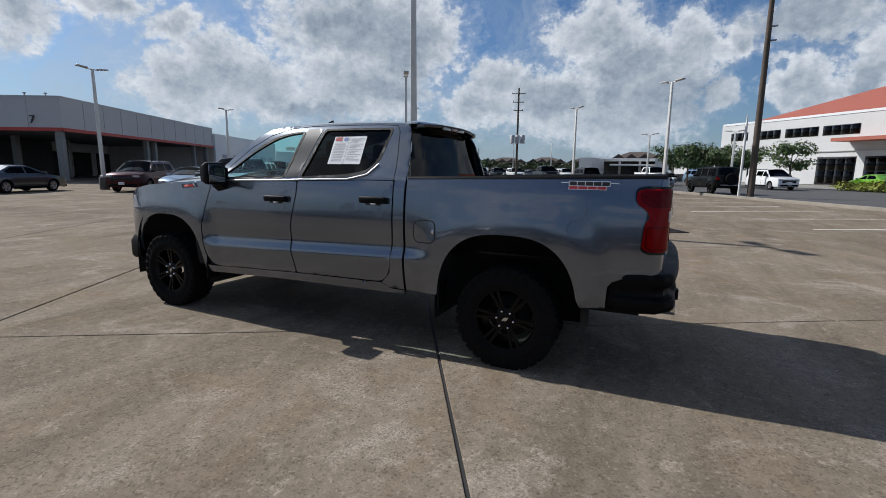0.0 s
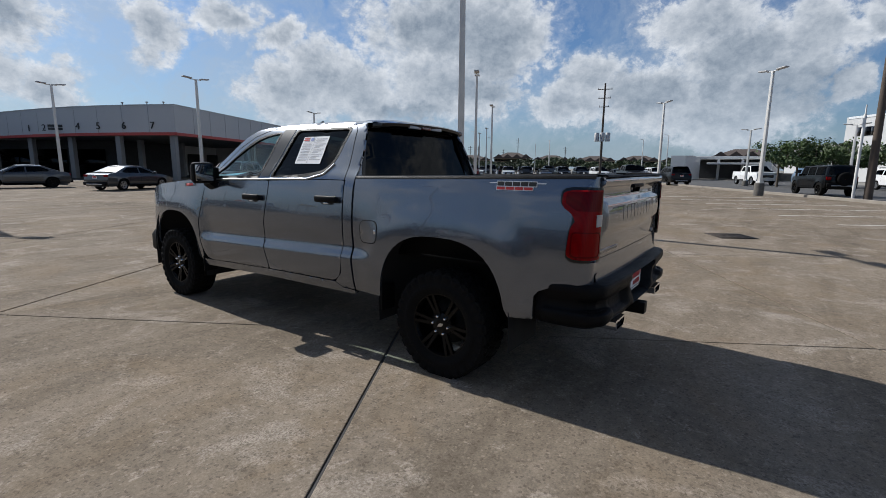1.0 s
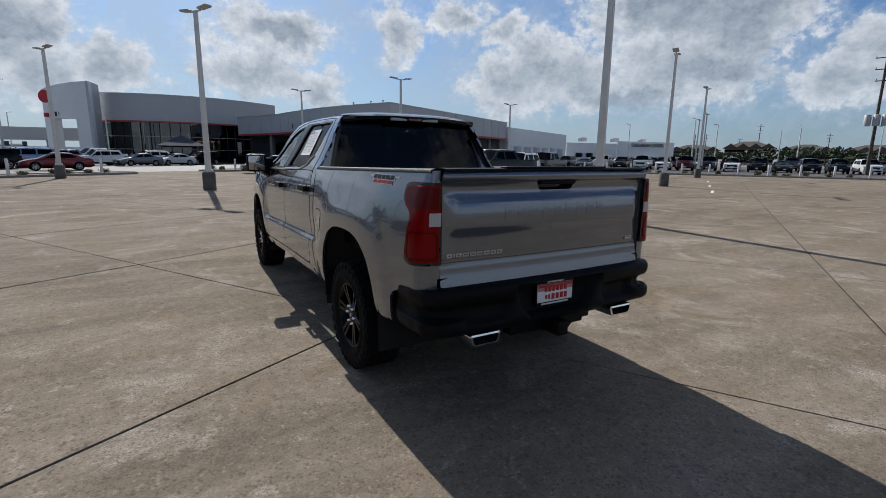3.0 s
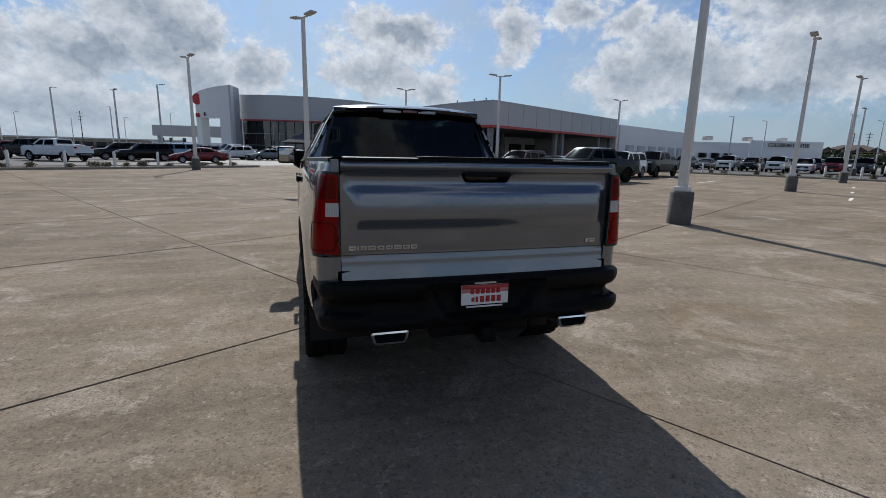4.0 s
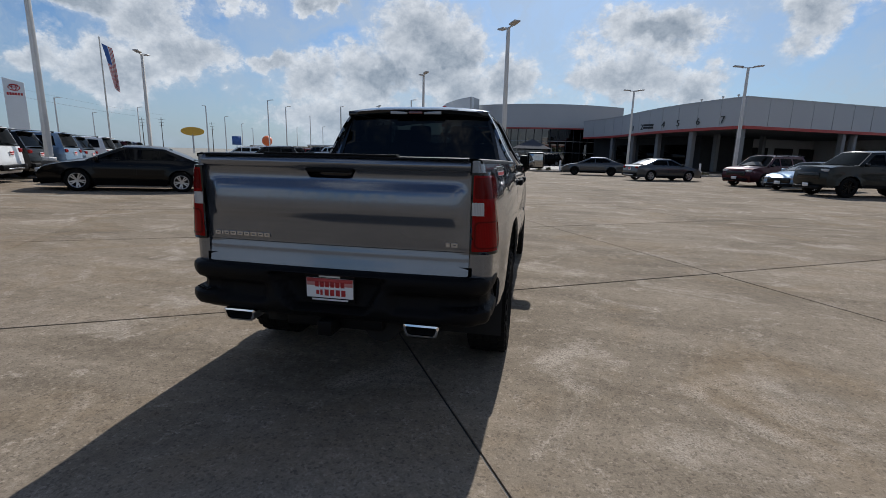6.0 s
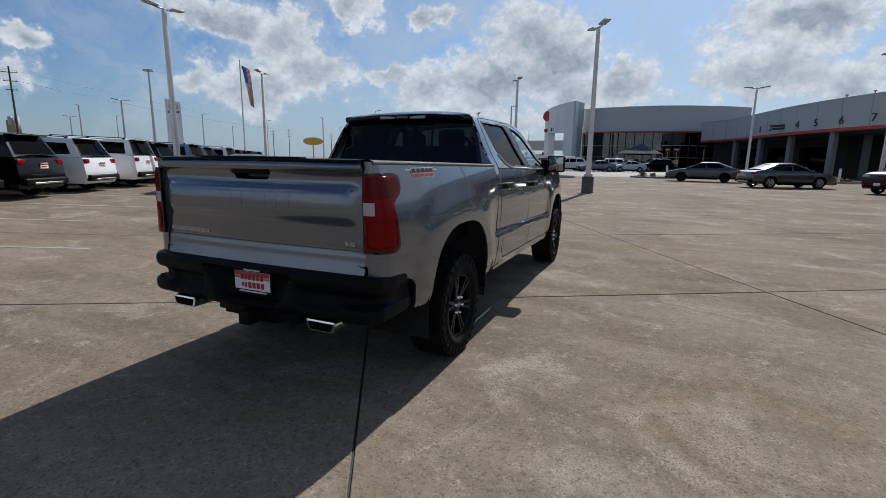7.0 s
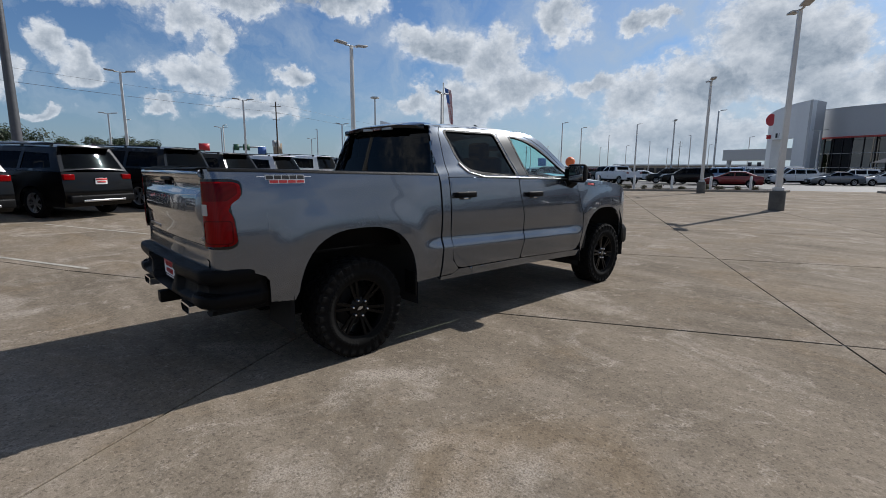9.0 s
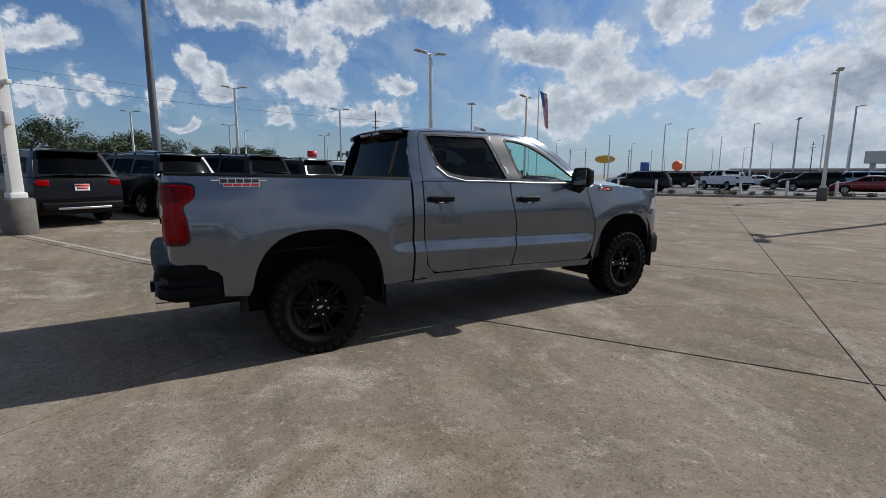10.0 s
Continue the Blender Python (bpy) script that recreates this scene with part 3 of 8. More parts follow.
def words(name, text, size, material, m, parent=None, depth=0.02):
    """Raised letters of the built-in font as a mesh, standing upright in the x-z plane of m."""
    cu = bpy.data.curves.new(name, "FONT")
    cu.body, cu.size, cu.extrude = text, size, depth
    cu.align_x = "CENTER"
    tmp = bpy.data.objects.new(name, cu)
    me = bpy.data.meshes.new_from_object(tmp)
    bpy.data.objects.remove(tmp)
    me.name = name
    me.transform(pose(0, 0, 0, 90, 0, 0))
    me.materials.clear()
    me.materials.append(material)
    ob = new(name, me)
    if parent is not None:
        ob.parent = parent
    ob.matrix_basis = m
    return ob


# ---- the lot: its slabs run along U and V ----
TURN = 30.2
U, V = Vector((math.cos(radians(TURN)), math.sin(radians(TURN)), 0)), Vector((-math.sin(radians(TURN)), math.cos(radians(TURN)), 0))
SLAB_U, SLAB_V, U0, V0 = 4.53, 4.15, 0.11, 0.95


def uv(u, v, z=0.0):
    return U * u + V * v + Vector((0, 0, z))


def ground_z(u, v=0.0):
    """The lot is level, but climbs towards the dealer row, less so far ahead."""
    d = max(U0 - u, 0.0)
    up = min(0.008 * min(d, SLAB_U) + 0.031 * max(d - SLAB_U, 0.0), 0.5)
    return up * min(1.0, max(0.0, (36.0 - v) / 18.0))


def ground_tilt(u, v=0.0):
    """The lot's tilt at (u, v), as a turn about V and then about U."""
    du, dv = (ground_z(u + 0.8, v) - ground_z(u - 0.8, v)) / 1.6, (ground_z(u, v + 0.8) - ground_z(u, v - 0.8)) / 1.6
    return Matrix.Rotation(-math.atan(du), 4, V) @ Matrix.Rotation(math.atan(dv), 4, U)


def on_ground(x, y):
    """The pose of a thing that stands at (x, y) of the world, tilted with the lot."""
    u, v = U.dot(Vector((x, y, 0))), V.dot(Vector((x, y, 0)))
    return Matrix.Translation((x, y, ground_z(u, v))) @ ground_tilt(u, v)


def lot(u, v, z=0.0, turn=0.0):
    """A pose at (u, v) of the lot, turned from the U axis."""
    return Matrix.Translation(uv(u, v, z)) @ pose(0, 0, 0, 0, 0, TURN + turn)


def plane_bm(x0, y0, x1, y1, z):
    bm = bmesh.new()
    bm.faces.new([bm.verts.new(p) for p in ((x0, y0, z), (x1, y0, z), (x1, y1, z), (x0, y1, z))])
    return bm


ground = tagged(part("ground", plane_bm(-3000, -3000, 3000, 3000, -0.06), varied("distant_ground", (0.20, 0.19, 0.165), 0.9, amount=0.25, scale=0.02, fine=0.6, bump=0.0)),
                "dusty grey-tan ground reaching to the horizon", "ground", kind="structure")
bm = bmesh.new()
us, vs = [-92.0, -90.0, -19.38, -16.0, -8.0, -4.42, U0, 20.0, 49.0], [-18.1, 0.0, 18.0, 24.0, 30.0, 36.0, 70.0]
sheet_v = [[bm.verts.new((u, v, -0.05 if n == 0 else ground_z(u, v) - 0.010)) for v in vs] for n, u in enumerate(us)]
for i in range(len(us) - 1):
    for j in range(len(vs) - 1):
        bm.faces.new((sheet_v[i][j], sheet_v[i + 1][j], sheet_v[i + 1][j + 1], sheet_v[i][j + 1]))
edge = [bm.verts.new((u, vs[0], -0.1)) for u in us]
for i in range(len(us) - 1):
    bm.faces.new((edge[i], edge[i + 1], sheet_v[i + 1][0], sheet_v[i][0]))
pavement = tagged(part("pavement", bm, SEALANT, smooth=False), "tan concrete car park laid in square slabs", "pavement", kind="structure")
pavement.matrix_basis = pose(0, 0, 0, 0, 0, TURN)

# ---- lamp posts ----
LAMP_H = 7.1


def lamp_post(at, heads=(0, 180), tall=LAMP_H, base=0.74, turn=0.0, box=False, round_base=False, r=0.085, shade=30):
    label = "tall white steel car park lamp post on a concrete pedestal"
    lamp = thing("street_lamp", label, "street lamp", "car park lamps", at=Matrix.Translation((at[0], at[1], ground_z(U.dot(Vector(at)), V.dot(Vector(at))))) @ pose(0, 0, 0, 0, 0, turn))
    if base:
        if round_base:
            part("pedestal", tube_bm([((0, 0, 0), 0.30, (0, 0, 1)), ((0, 0, base - 0.03), 0.30, (0, 0, 1)), ((0, 0, base), 0.27, (0, 0, 1))], 24), PEDESTAL, lamp, "weathered round concrete pedestal")
        else:
            part("pedestal", sharpen(tube_bm([((0, 0, 0), 0.262, (0, 0, 1)), ((0, 0, base - 0.03), 0.262, (0, 0, 1)), ((0, 0, base), 0.24, (0, 0, 1))], 16), 50), PEDESTAL, lamp, "stained round concrete pedestal")
    part("base_cover", box_bm((0, 0, base + 0.06), (0.30, 0.30, 0.12), bevel=0.015), POLE_PAINT, lamp)
    bm = bmesh.new()
    add_box(bm, (0, 0, (tall + base) / 2), (2 * r, 2 * r, tall - base), bevel=0.012)
    for v in bm.verts:
        k = (v.co.z - base) / (tall - base)
        v.co.x, v.co.y = v.co.x * (1.12 - 0.37 * k), v.co.y * (1.12 - 0.37 * k)
    part("pole", bm, POLE_PAINT, lamp)
    for a in heads:
        m = pose(0, 0, tall - 0.02, 0, 0, a)
        head = bmesh.new()
        add_box(head, (0.20, 0, 0.0), (0.30, 0.06, 0.05), m)
        part("arm", head, POLE_PAINT, lamp)
        h = bmesh.new()
        add_box(h, (0.58, 0, 0.03), (0.56, 0.30, 0.075), m @ pose(0, 0, 0, 0, -5, 0), bevel=0.02)
        part("lamp_head", h, LAMP_HEAD, lamp)
    if box:
        part("junction_box", box_bm((0.0, -0.16, 2.85), (0.22, 0.14, 0.42), bevel=0.02), LAMP_HEAD, lamp)
        part("junction_box", box_bm((0.16, -0.05, 2.35), (0.16, 0.12, 0.26), bevel=0.02), LAMP_HEAD, lamp)
        cam_b = bmesh.new()
        add_tube(cam_b, [((0, -0.1, 3.18), 0.10, (0, 0, 1)), ((0, -0.1, 3.25), 0.13, (0, 0, 1)), ((0, -0.1, 3.42), 0.05, (0, 0, 1))], 14)
        part("security_camera", cam_b, LAMP_HEAD, lamp)
        part("security_camera", box_bm((0.24, 0.0, 3.05), (0.26, 0.09, 0.09), bevel=0.015), POLE_PAINT, lamp)
        for k in range(3):
            part("stencil_mark", box_bm((0.0, -0.11, 1.62 - 0.07 * k), (0.05, 0.004, 0.045)), INK_BLACK, lamp, "small black stencilled mark")
    return lamp


lamp_post((7.46, 5.36, 0), (0, 180), turn=TURN)                      # beside the truck
lamp_post((-0.50, 19.40, 0), (0, 180), turn=TURN - 90)
lamp_post((-7.40, 31.90, 0), (0, 180), turn=TURN - 90)
lamp_post((22.25, 13.95, 0), (0, 180), turn=TURN)
lamp_post((13.60, 30.40, 0), (0, 180), turn=TURN - 30)
lamp_post((8.95, 41.40, 0), (0, 180, 60), turn=TURN - 30)
lamp_post((-16.5, 11.07, 0), (0, 180), turn=TURN + 60)
lamp_post((-22.8, 22.8, 0), (0, 180), tall=6.95, turn=TURN - 100)
lamp_post((-8.45, -3.53, 0), (0, 180), turn=TURN, box=True, round_base=True, r=0.10)
lamp_post((30.40, -0.85, 0), (0, 180), turn=TURN + 20)
lamp_post((41.5, 6.95, 0), (0, 180), turn=TURN + 20)
lamp_post((31.0, 39.6, 0), (0, 180), turn=TURN - 30)
lamp_post((36.3, 20.8, 0), (0, 180), turn=TURN - 10)
lamp_post((58.0, 34.0, 0), (0, 180), turn=TURN - 10)
lamp_post((66.0, 40.0, 0), (0, 180), turn=TURN - 10)
lamp_post((-19.0, 56.0, 0), (0, 180), turn=TURN - 90)
lamp_post((-8.5, 75.0, 0), (0, 180), tall=6.6, turn=TURN - 40)
for x, y in ((-33.5, 4.5), (-38.5, 14.1), (-50.5, 31.0), (-52.7, -2.4), (-58.3, 7.3), (-67.6, 21.8), (-82.0, 43.2)):
    lamp_post((x, y, 0), (0, 180), turn=TURN + 45)
lamp_post((50.0, 0.9, 0), (0, 180), tall=5.2, base=0.5, turn=TURN + 40)
lamp_post((46.5, -6.3, 0), (0, 180), tall=5.1, base=0.5, turn=TURN + 40)

# ---- the pickup truck: x to its right, y ahead, rear axle over the origin ----
truck = thing("pickup_truck", "dark grey metallic crew cab pickup with black wheels on the concrete", "pickup truck")
HUB_Z, HUB_X, WHEELBASE = 0.385, 0.80, 3.745
MID = (0, 1.8, 0.9)

half_width = smooth_curve([(-1.05, 0.893), (-0.85, 0.912), (-0.5, 0.945), (0.0, 0.966), (0.6, 0.975), (2.0, 0.975), (3.3, 0.973), (3.8, 0.955), (4.15, 0.925), (4.36, 0.880), (4.46, 0.83)])
section = smooth_curve([(0.40, -0.062), (0.50, -0.027), (0.60, -0.003), (0.70, 0.010), (0.748, 0.015), (0.772, 0.011), (0.835, -0.012), (0.868, -0.015), (0.93, -0.009), (1.0, -0.004), (1.06, -0.004), (1.14, -0.0085), (1.22, -0.016), (1.305, -0.027), (1.322, -0.0300), (1.35, -0.0358), (1.40, -0.0465), (1.46, -0.060)])
plain = smooth_curve([(0.40, -0.046), (0.50, -0.018), (0.65, 0.007), (0.82, 0.014), (0.93, 0.014), (1.02, 0.011), (1.10, 0.005), (1.18, -0.0035), (1.25, -0.013), (1.305, -0.022), (1.322, -0.0250), (1.35, -0.0308), (1.40, -0.0415), (1.46, -0.055)])
tumble = smooth_curve([(1.33, 0.0), (1.36, -0.0065), (1.40, -0.018), (1.50, -0.076), (1.60, -0.131), (1.70, -0.182), (1.80, -0.240), (1.85, -0.278), (1.885, -0.315)])


def smoothstep(a, b, x):
    t = min(max((x - a) / (b - a), 0.0), 1.0)
    return t * t * (3 - 2 * t)


def flare(y, z, yc):
    r = (abs((y - yc) / 0.66) ** 2.8 + abs(max(z - 0.36, 0) / 0.745) ** 2.8) ** (1 / 2.8)
    return 0.011 * (1 - smoothstep(0.97, 1.24, r))


def side_x(y, z):
    crease = smoothstep(0.55, 0.85, y) * (1 - smoothstep(2.95, 3.25, y))
    x = half_width(y) + section(z + 0.016 + 0.027 * (y - 2.05) if z < 1.0 else z) * crease + plain(z) * (1 - crease)
    return x + max(flare(y, z, 0.01), flare(y, z, 3.72)) - 0.0


def side_map(s, z):
    """Body side; behind the tail's corner it turns round it, so that s runs on across the rear."""
    corner, r = -0.945, 0.085
    if s >= corner:
        return (side_x(s, z), s, z)
    x0 = side_x(corner, z)
    a = (corner - s) / r
    if a < math.pi / 2:
        return (x0 - (x0 - 0.821) * (1 - math.cos(a)), corner - r * math.sin(a), z)
    return (0.821 - (corner - s - r * math.pi / 2), corner - r, z)


def cab_x(y, z):
    x = side_x(y, min(z, 1.33)) + (tumble(z) if z > 1.33 else 0)
    if z > 1.33:
        k = smoothstep(1.33, 1.5, z)
        x -= k * (0.055 * max(0.0, (y - 2.15) / 0.9) ** 2 + 0.02 * max(0.0, (1.15 - y) / 0.3) ** 2)
    return x


def cab_map(s, z):
    return (cab_x(s, z), s, z)


def belt(y):
    return 1.345 + 0.026 * (2.9 - y) / 1.0 * 0.85 if y > 1.3 else 1.381 + 0.012 * (1.3 - y)


def rake(y):
    return 0.018 * (0.5 - y)


ARCH_R = [p for p in arch(0.02, 0.385, 0.535, 0.638, 2.7, -25, 205, 30)]
ARCH_F = [p for p in arch(3.705, 0.365, 0.535, 0.632, 2.7, -25, 205, 30)]


def both(name, outline, mapping, mat, parent, step=0.03, holes=(), rim=0.018, label=""):
    return [part(name, sheet(outline, mapping, step, holes, rim, MID, s), mat, parent, label) for s in (-1, 1)]


# bed sides, with the wheel opening and round the tail's corner
rear_end = -0.945 - 0.085 * math.pi / 2 - 0.026
bed_outline = [(0.842, 1.418), (0.842, 0.512), (ARCH_R[2][0] + 0.012, 0.512)] + [p for p in ARCH_R if p[1] > 0.52] + \
              [(-0.53, 0.548), (-0.695, 0.562), (-0.703, 0.715), (-0.73, 0.750), (-0.80, 0.780), (-0.90, 0.803), (-1.0, 0.816), (rear_end, 0.822), (rear_end, 1.452), (-0.9, 1.452), (-0.4, 1.443)]
bed_sides = both("bed_side", bed_outline, side_map, PAINT, truck, 0.02)
# cab sides: pillars and roof rail, with the door openings' lower strip behind the rear door
cab_outline = [(3.13, 1.352), (2.62, 1.352 + 0.014), (1.96, 1.372), (1.25, 1.394), (0.958, 1.394), (0.955, 0.97), (0.985, 0.64), (1.07, 0.552), (1.0, 0.515), (0.862, 0.512),
               (0.862, 1.38), (0.872, 1.50), (0.895, 1.65), (0.930, 1.78), (0.965, 1.858), (1.2, 1.872), (1.6, 1.880), (2.0, 1.880), (2.3, 1.868), (2.47, 1.845), (2.62, 1.775), (2.85, 1.60), (3.05, 1.43)]
win_front = rounded([(2.96, 1.374), (2.115, 1.391), (2.035, 1.815), (2.23, 1.800), (2.44, 1.745), (2.66, 1.60)], [0.03, 0.03, 0.035, 0.10, 0.10, 0.05])
win_rear = rounded([(1.945, 1.400), (1.42, 1.412), (1.24, 1.455), (1.155, 1.54), (1.095, 1.825), (1.825, 1.832)], [0.03, 0.10, 0.10, 0.10, 0.045, 0.035])
cab_sides = both("cab_side", cab_outline, cab_map, PAINT, truck, 0.022, [win_front, win_rear])


def inset(poly, d):
    c = Vector((sum(p[0] for p in poly) / len(poly), sum(p[1] for p in poly) / len(poly)))
    out = []
    for p in poly:
        v = Vector(p) - c
        out.append(tuple(c + v * (1 + d / max(v.length, 1e-6))))
    return out


def lowered(mapping, d):
    return lambda s, z: (lambda p: (p[0] - d, p[1], p[2]))(mapping(s, z))


# black frames round the windows, panes, and the black pillar between the doors
for s in (-1, 1):
    for nm, w, glass in (("front", win_front, GLASS_TEAL), ("rear", win_rear, GLASS_DARK)):
        frame_part = part("window_frame", sheet(inset(w, 0.004), lowered(cab_map, -0.002), 0.04, [inset(w, -0.024)], 0.02, MID, s), BLACK_PLASTIC, truck, "black window surround")
        p = part("window_pane", sheet(inset(w, 0.006), lowered(cab_map, 0.012), 0.08, (), 0, MID, s), glass, truck,
                 "clear teal-tinted side glass" if nm == "front" else "dark privacy side glass")
    part("door_pillar_trim", sheet([(2.10, 1.402), (1.965, 1.404), (1.845, 1.836), (2.02, 1.836)], lowered(cab_map, -0.003), 0.05, (), 0.01, MID, s), principled("satin_black_trim", (0.022, 0.022, 0.024), 0.35, spec=0.25)[0] if s < 0 else bpy.data.materials["satin_black_trim"], truck, "satin dark grey pillar trim")
    trim = [(2.97, 1.358), (2.10, 1.375), (1.945, 1.382), (1.42, 1.394), (1.235, 1.436), (1.150, 1.520)]
    def along_cab(path, out, r, n=6):
        """A thin round bead laid on the cab side along (y, z) points."""
        dense = [p for k in range(len(path) - 1) for p in [tuple(Vector(path[k]).lerp(Vector(path[k + 1]), i / 8)) for i in range(8)]] + [path[-1]]
        pts = [Vector(((cab_x(y, z) + out) * s, y, z)) for y, z in dense]
        bead = bmesh.new()
        add_tube(bead, [(p, r, pts[min(k + 1, len(pts) - 1)] - pts[max(k - 1, 0)]) for k, p in enumerate(pts)], n)
        return bead
    part("belt_moulding", along_cab(trim, 0.006, 0.0075), SATIN_CHROME, truck, "thin chrome belt moulding")
    seam = [(0.972, 1.39), (0.985, 1.52), (1.01, 1.66), (1.035, 1.79), (1.075, 1.846), (1.25, 1.856), (1.6, 1.862), (1.98, 1.861), (2.22, 1.845), (2.45, 1.782), (2.66, 1.668), (2.88, 1.49), (3.0, 1.37)]
    part("door_seam", along_cab(seam, -0.0005, 0.003), GAP, truck)

# doors
front_door = [(3.018, 1.345), (3.10, 1.10), (3.155, 0.90), (3.150, 0.75), (3.10, 0.60), (3.04, 0.527), (2.95, 0.512), (1.985, 0.545), (1.99, 0.60), (2.035, 0.80), (2.030, 0.98), (1.966, 1.25), (1.960, 1.366)]
rear_door = [(1.948, 1.366), (1.954, 1.25), (2.018, 0.98), (2.022, 0.80), (1.978, 0.60), (1.972, 0.546), (1.09, 0.560), (1.02, 0.60), (0.985, 0.68), (0.968, 0.97), (0.970, 1.388), (1.25, 1.388)]
for s in (-1, 1):
    for nm, outline, hy in (("front_door", rounded(front_door, 0.03, 3), 2.185), ("rear_door", rounded(rear_door, [0.01, 0.02, 0.05, 0.05, 0.03, 0.01, 0.05, 0.05, 0.05, 0.05, 0.01, 0.01], 3), 1.145)):
        door = part(nm, sheet(outline, side_map, 0.02, (), 0.02, MID, s), PAINT, truck)
        hz = 1.203 if nm == "front_door" else 1.229
        x0 = side_x(hy, hz)
        bm = bmesh.new()
        add_box(bm, (s * (x0 + 0.030), hy - 0.01, hz + 0.006), (0.032, 0.255, 0.056), bevel=0.016)
        for dy in (-0.105, 0.105):
            add_box(bm, (s * (x0 + 0.012), hy - 0.01 + dy, hz + 0.004), (0.04, 0.045, 0.044), bevel=0.010)
        handle = part("handle", bm, BLACK_PLASTIC, door, "black door handle")
        part("handle_tip", box_bm((s * (x0 + 0.030), hy - 0.02, hz - 0.026), (0.020, 0.050, 0.016), bevel=0.005), CHROME, handle, "small bright handle insert")
        # flat dark patch on the door, painting the shade of the handle recess
        cup = sheet(rounded([(hy - 0.085, hz - 0.040), (hy + 0.085, hz - 0.040), (hy + 0.085, hz + 0.030), (hy - 0.085, hz + 0.030)], 0.034), lowered(side_map, -0.0015), 0.03, (), 0.0, MID, s)
        part("handle_cup", cup, principled("recess_shade", (0.010, 0.010, 0.011), 0.3, 0.0, 0.2)[0] if "recess_shade" not in bpy.data.materials else bpy.data.materials["recess_shade"], door)
    # dark backing that shows in the shut lines
    part("door_seal", sheet([(3.30, 1.34), (3.30, 0.50), (0.80, 0.50), (0.80, 1.40)], lowered(side_map, 0.036), 0.06, (), 0, MID, s), GAP, truck)
    part("rocker_panel", sheet([(3.17, 0.505), (3.02, 0.506), (2.0, 0.538), (1.08, 0.550), (0.99, 0.506), (0.865, 0.503), (0.865, 0.470), (2.0, 0.462), (3.17, 0.435)], side_map, 0.02, (), 0.05, MID, s), PAINT, truck)

# front wings, bonnet, nose
wing = [(3.030, 1.340), (3.112, 1.10), (3.167, 0.90), (3.162, 0.75), (3.118, 0.60), (3.16, 0.46)] + [p for p in ARCH_F if p[1] > 0.47][::-1] + \
       [(4.262, 0.56), (4.44, 0.60), (4.455, 0.95), (4.445, 1.10), (4.40, 1.19), (4.28, 1.245), (4.05, 1.285), (3.6, 1.322), (3.15, 1.347)]
both("front_wing", wing, side_map, PAINT, truck, 0.03)
bonnet_edge = smooth_curve([(3.05, 1.348), (3.6, 1.323), (4.05, 1.286), (4.28, 1.246), (4.45, 1.19)])


def bonnet(u, v):
    y = 3.03 + 1.55 * u
    x = (2 * v - 1)
    yy = min(y, 4.44)
    w = side_x(yy, min(bonnet_edge(yy), 1.33)) - 0.015
    edge = bonnet_edge(yy)
    crown = edge + (0.075 - 0.02 * u) * (1 - abs(x) ** 2.2) + 0.018 * smoothstep(0.62, 0.5, abs(x)) * 1.0
    drop = 0.16 * max(0.0, (u - 0.86) / 0.14) ** 2
    return (x * w, yy + max(0.0, y - 4.30) * 0.45 * (1 - x * x), crown - drop)


part("bonnet", grid_bm(26, 28, bonnet), PAINT, truck)
for s in (-1, 1):
    # badge on the wing
    b = part("wing_badge", sheet([(3.22, 1.285), (3.24, 1.322), (3.46, 1.306), (3.44, 1.270)], lowered(side_map, -0.004), 0.05, (), 0.006, MID, s), GLOSS_BLACK, truck, "black badge with red bars on the wing")
    part("badge_mark", sheet([(3.27, 1.286), (3.28, 1.310), (3.42, 1.300), (3.41, 1.277)], lowered(side_map, -0.009), 0.05, (), 0.004, MID, s), INK_RED, b)
nose = bmesh.new()
add_box(nose, (0, 4.46, 0.93), (1.60, 0.16, 0.46), bevel=0.05)
part("grille", nose, GLOSS_BLACK, truck, "black front grille")
bm = sweep_bm([(0.93, 4.23), (0.925, 4.38), (0.82, 4.53), (0.4, 4.62), (0, 4.64), (-0.4, 4.62), (-0.82, 4.53), (-0.925, 4.38), (-0.93, 4.23)],
              [(0.0, 0.47), (0.02, 0.50), (0.02, 0.66), (-0.02, 0.72), (-0.12, 0.72), (-0.12, 0.47)])
part("front_bumper", sharpen(bm), BLACK_PLASTIC, truck)
for s in (-1, 1):
    part("headlight", sheet([(4.20, 1.04), (4.455, 1.02), (4.455, 1.15), (4.30, 1.17)], lowered(side_map, -0.004), 0.05, (), 0.01, MID, s), CLEAR_LENS, truck)


# roof, windscreen, rear of the cab
roof_mid = smooth_curve([(0.86, 1.886), (1.0, 1.908), (1.4, 1.935), (1.9, 1.944), (2.3, 1.930), (2.56, 1.893)])
rail_z = smooth_curve([(0.93, 1.860), (1.2, 1.872), (1.6, 1.880), (2.0, 1.880), (2.3, 1.868), (2.47, 1.845)])


def roof(u, v):
    x = 2 * v - 1
    y = 0.955 + (1.515 + 0.09 * (1 - x * x)) * u
    ze = rail_z(min(y, 2.47))
    xe = cab_x(min(y, 2.47), ze)
    return (x * (xe - 0.016), y, roof_mid(y) - (roof_mid(y) - ze + 0.004) * abs(x) ** 2.2)


part("roof", grid_bm(36, 48, roof), PAINT, truck)


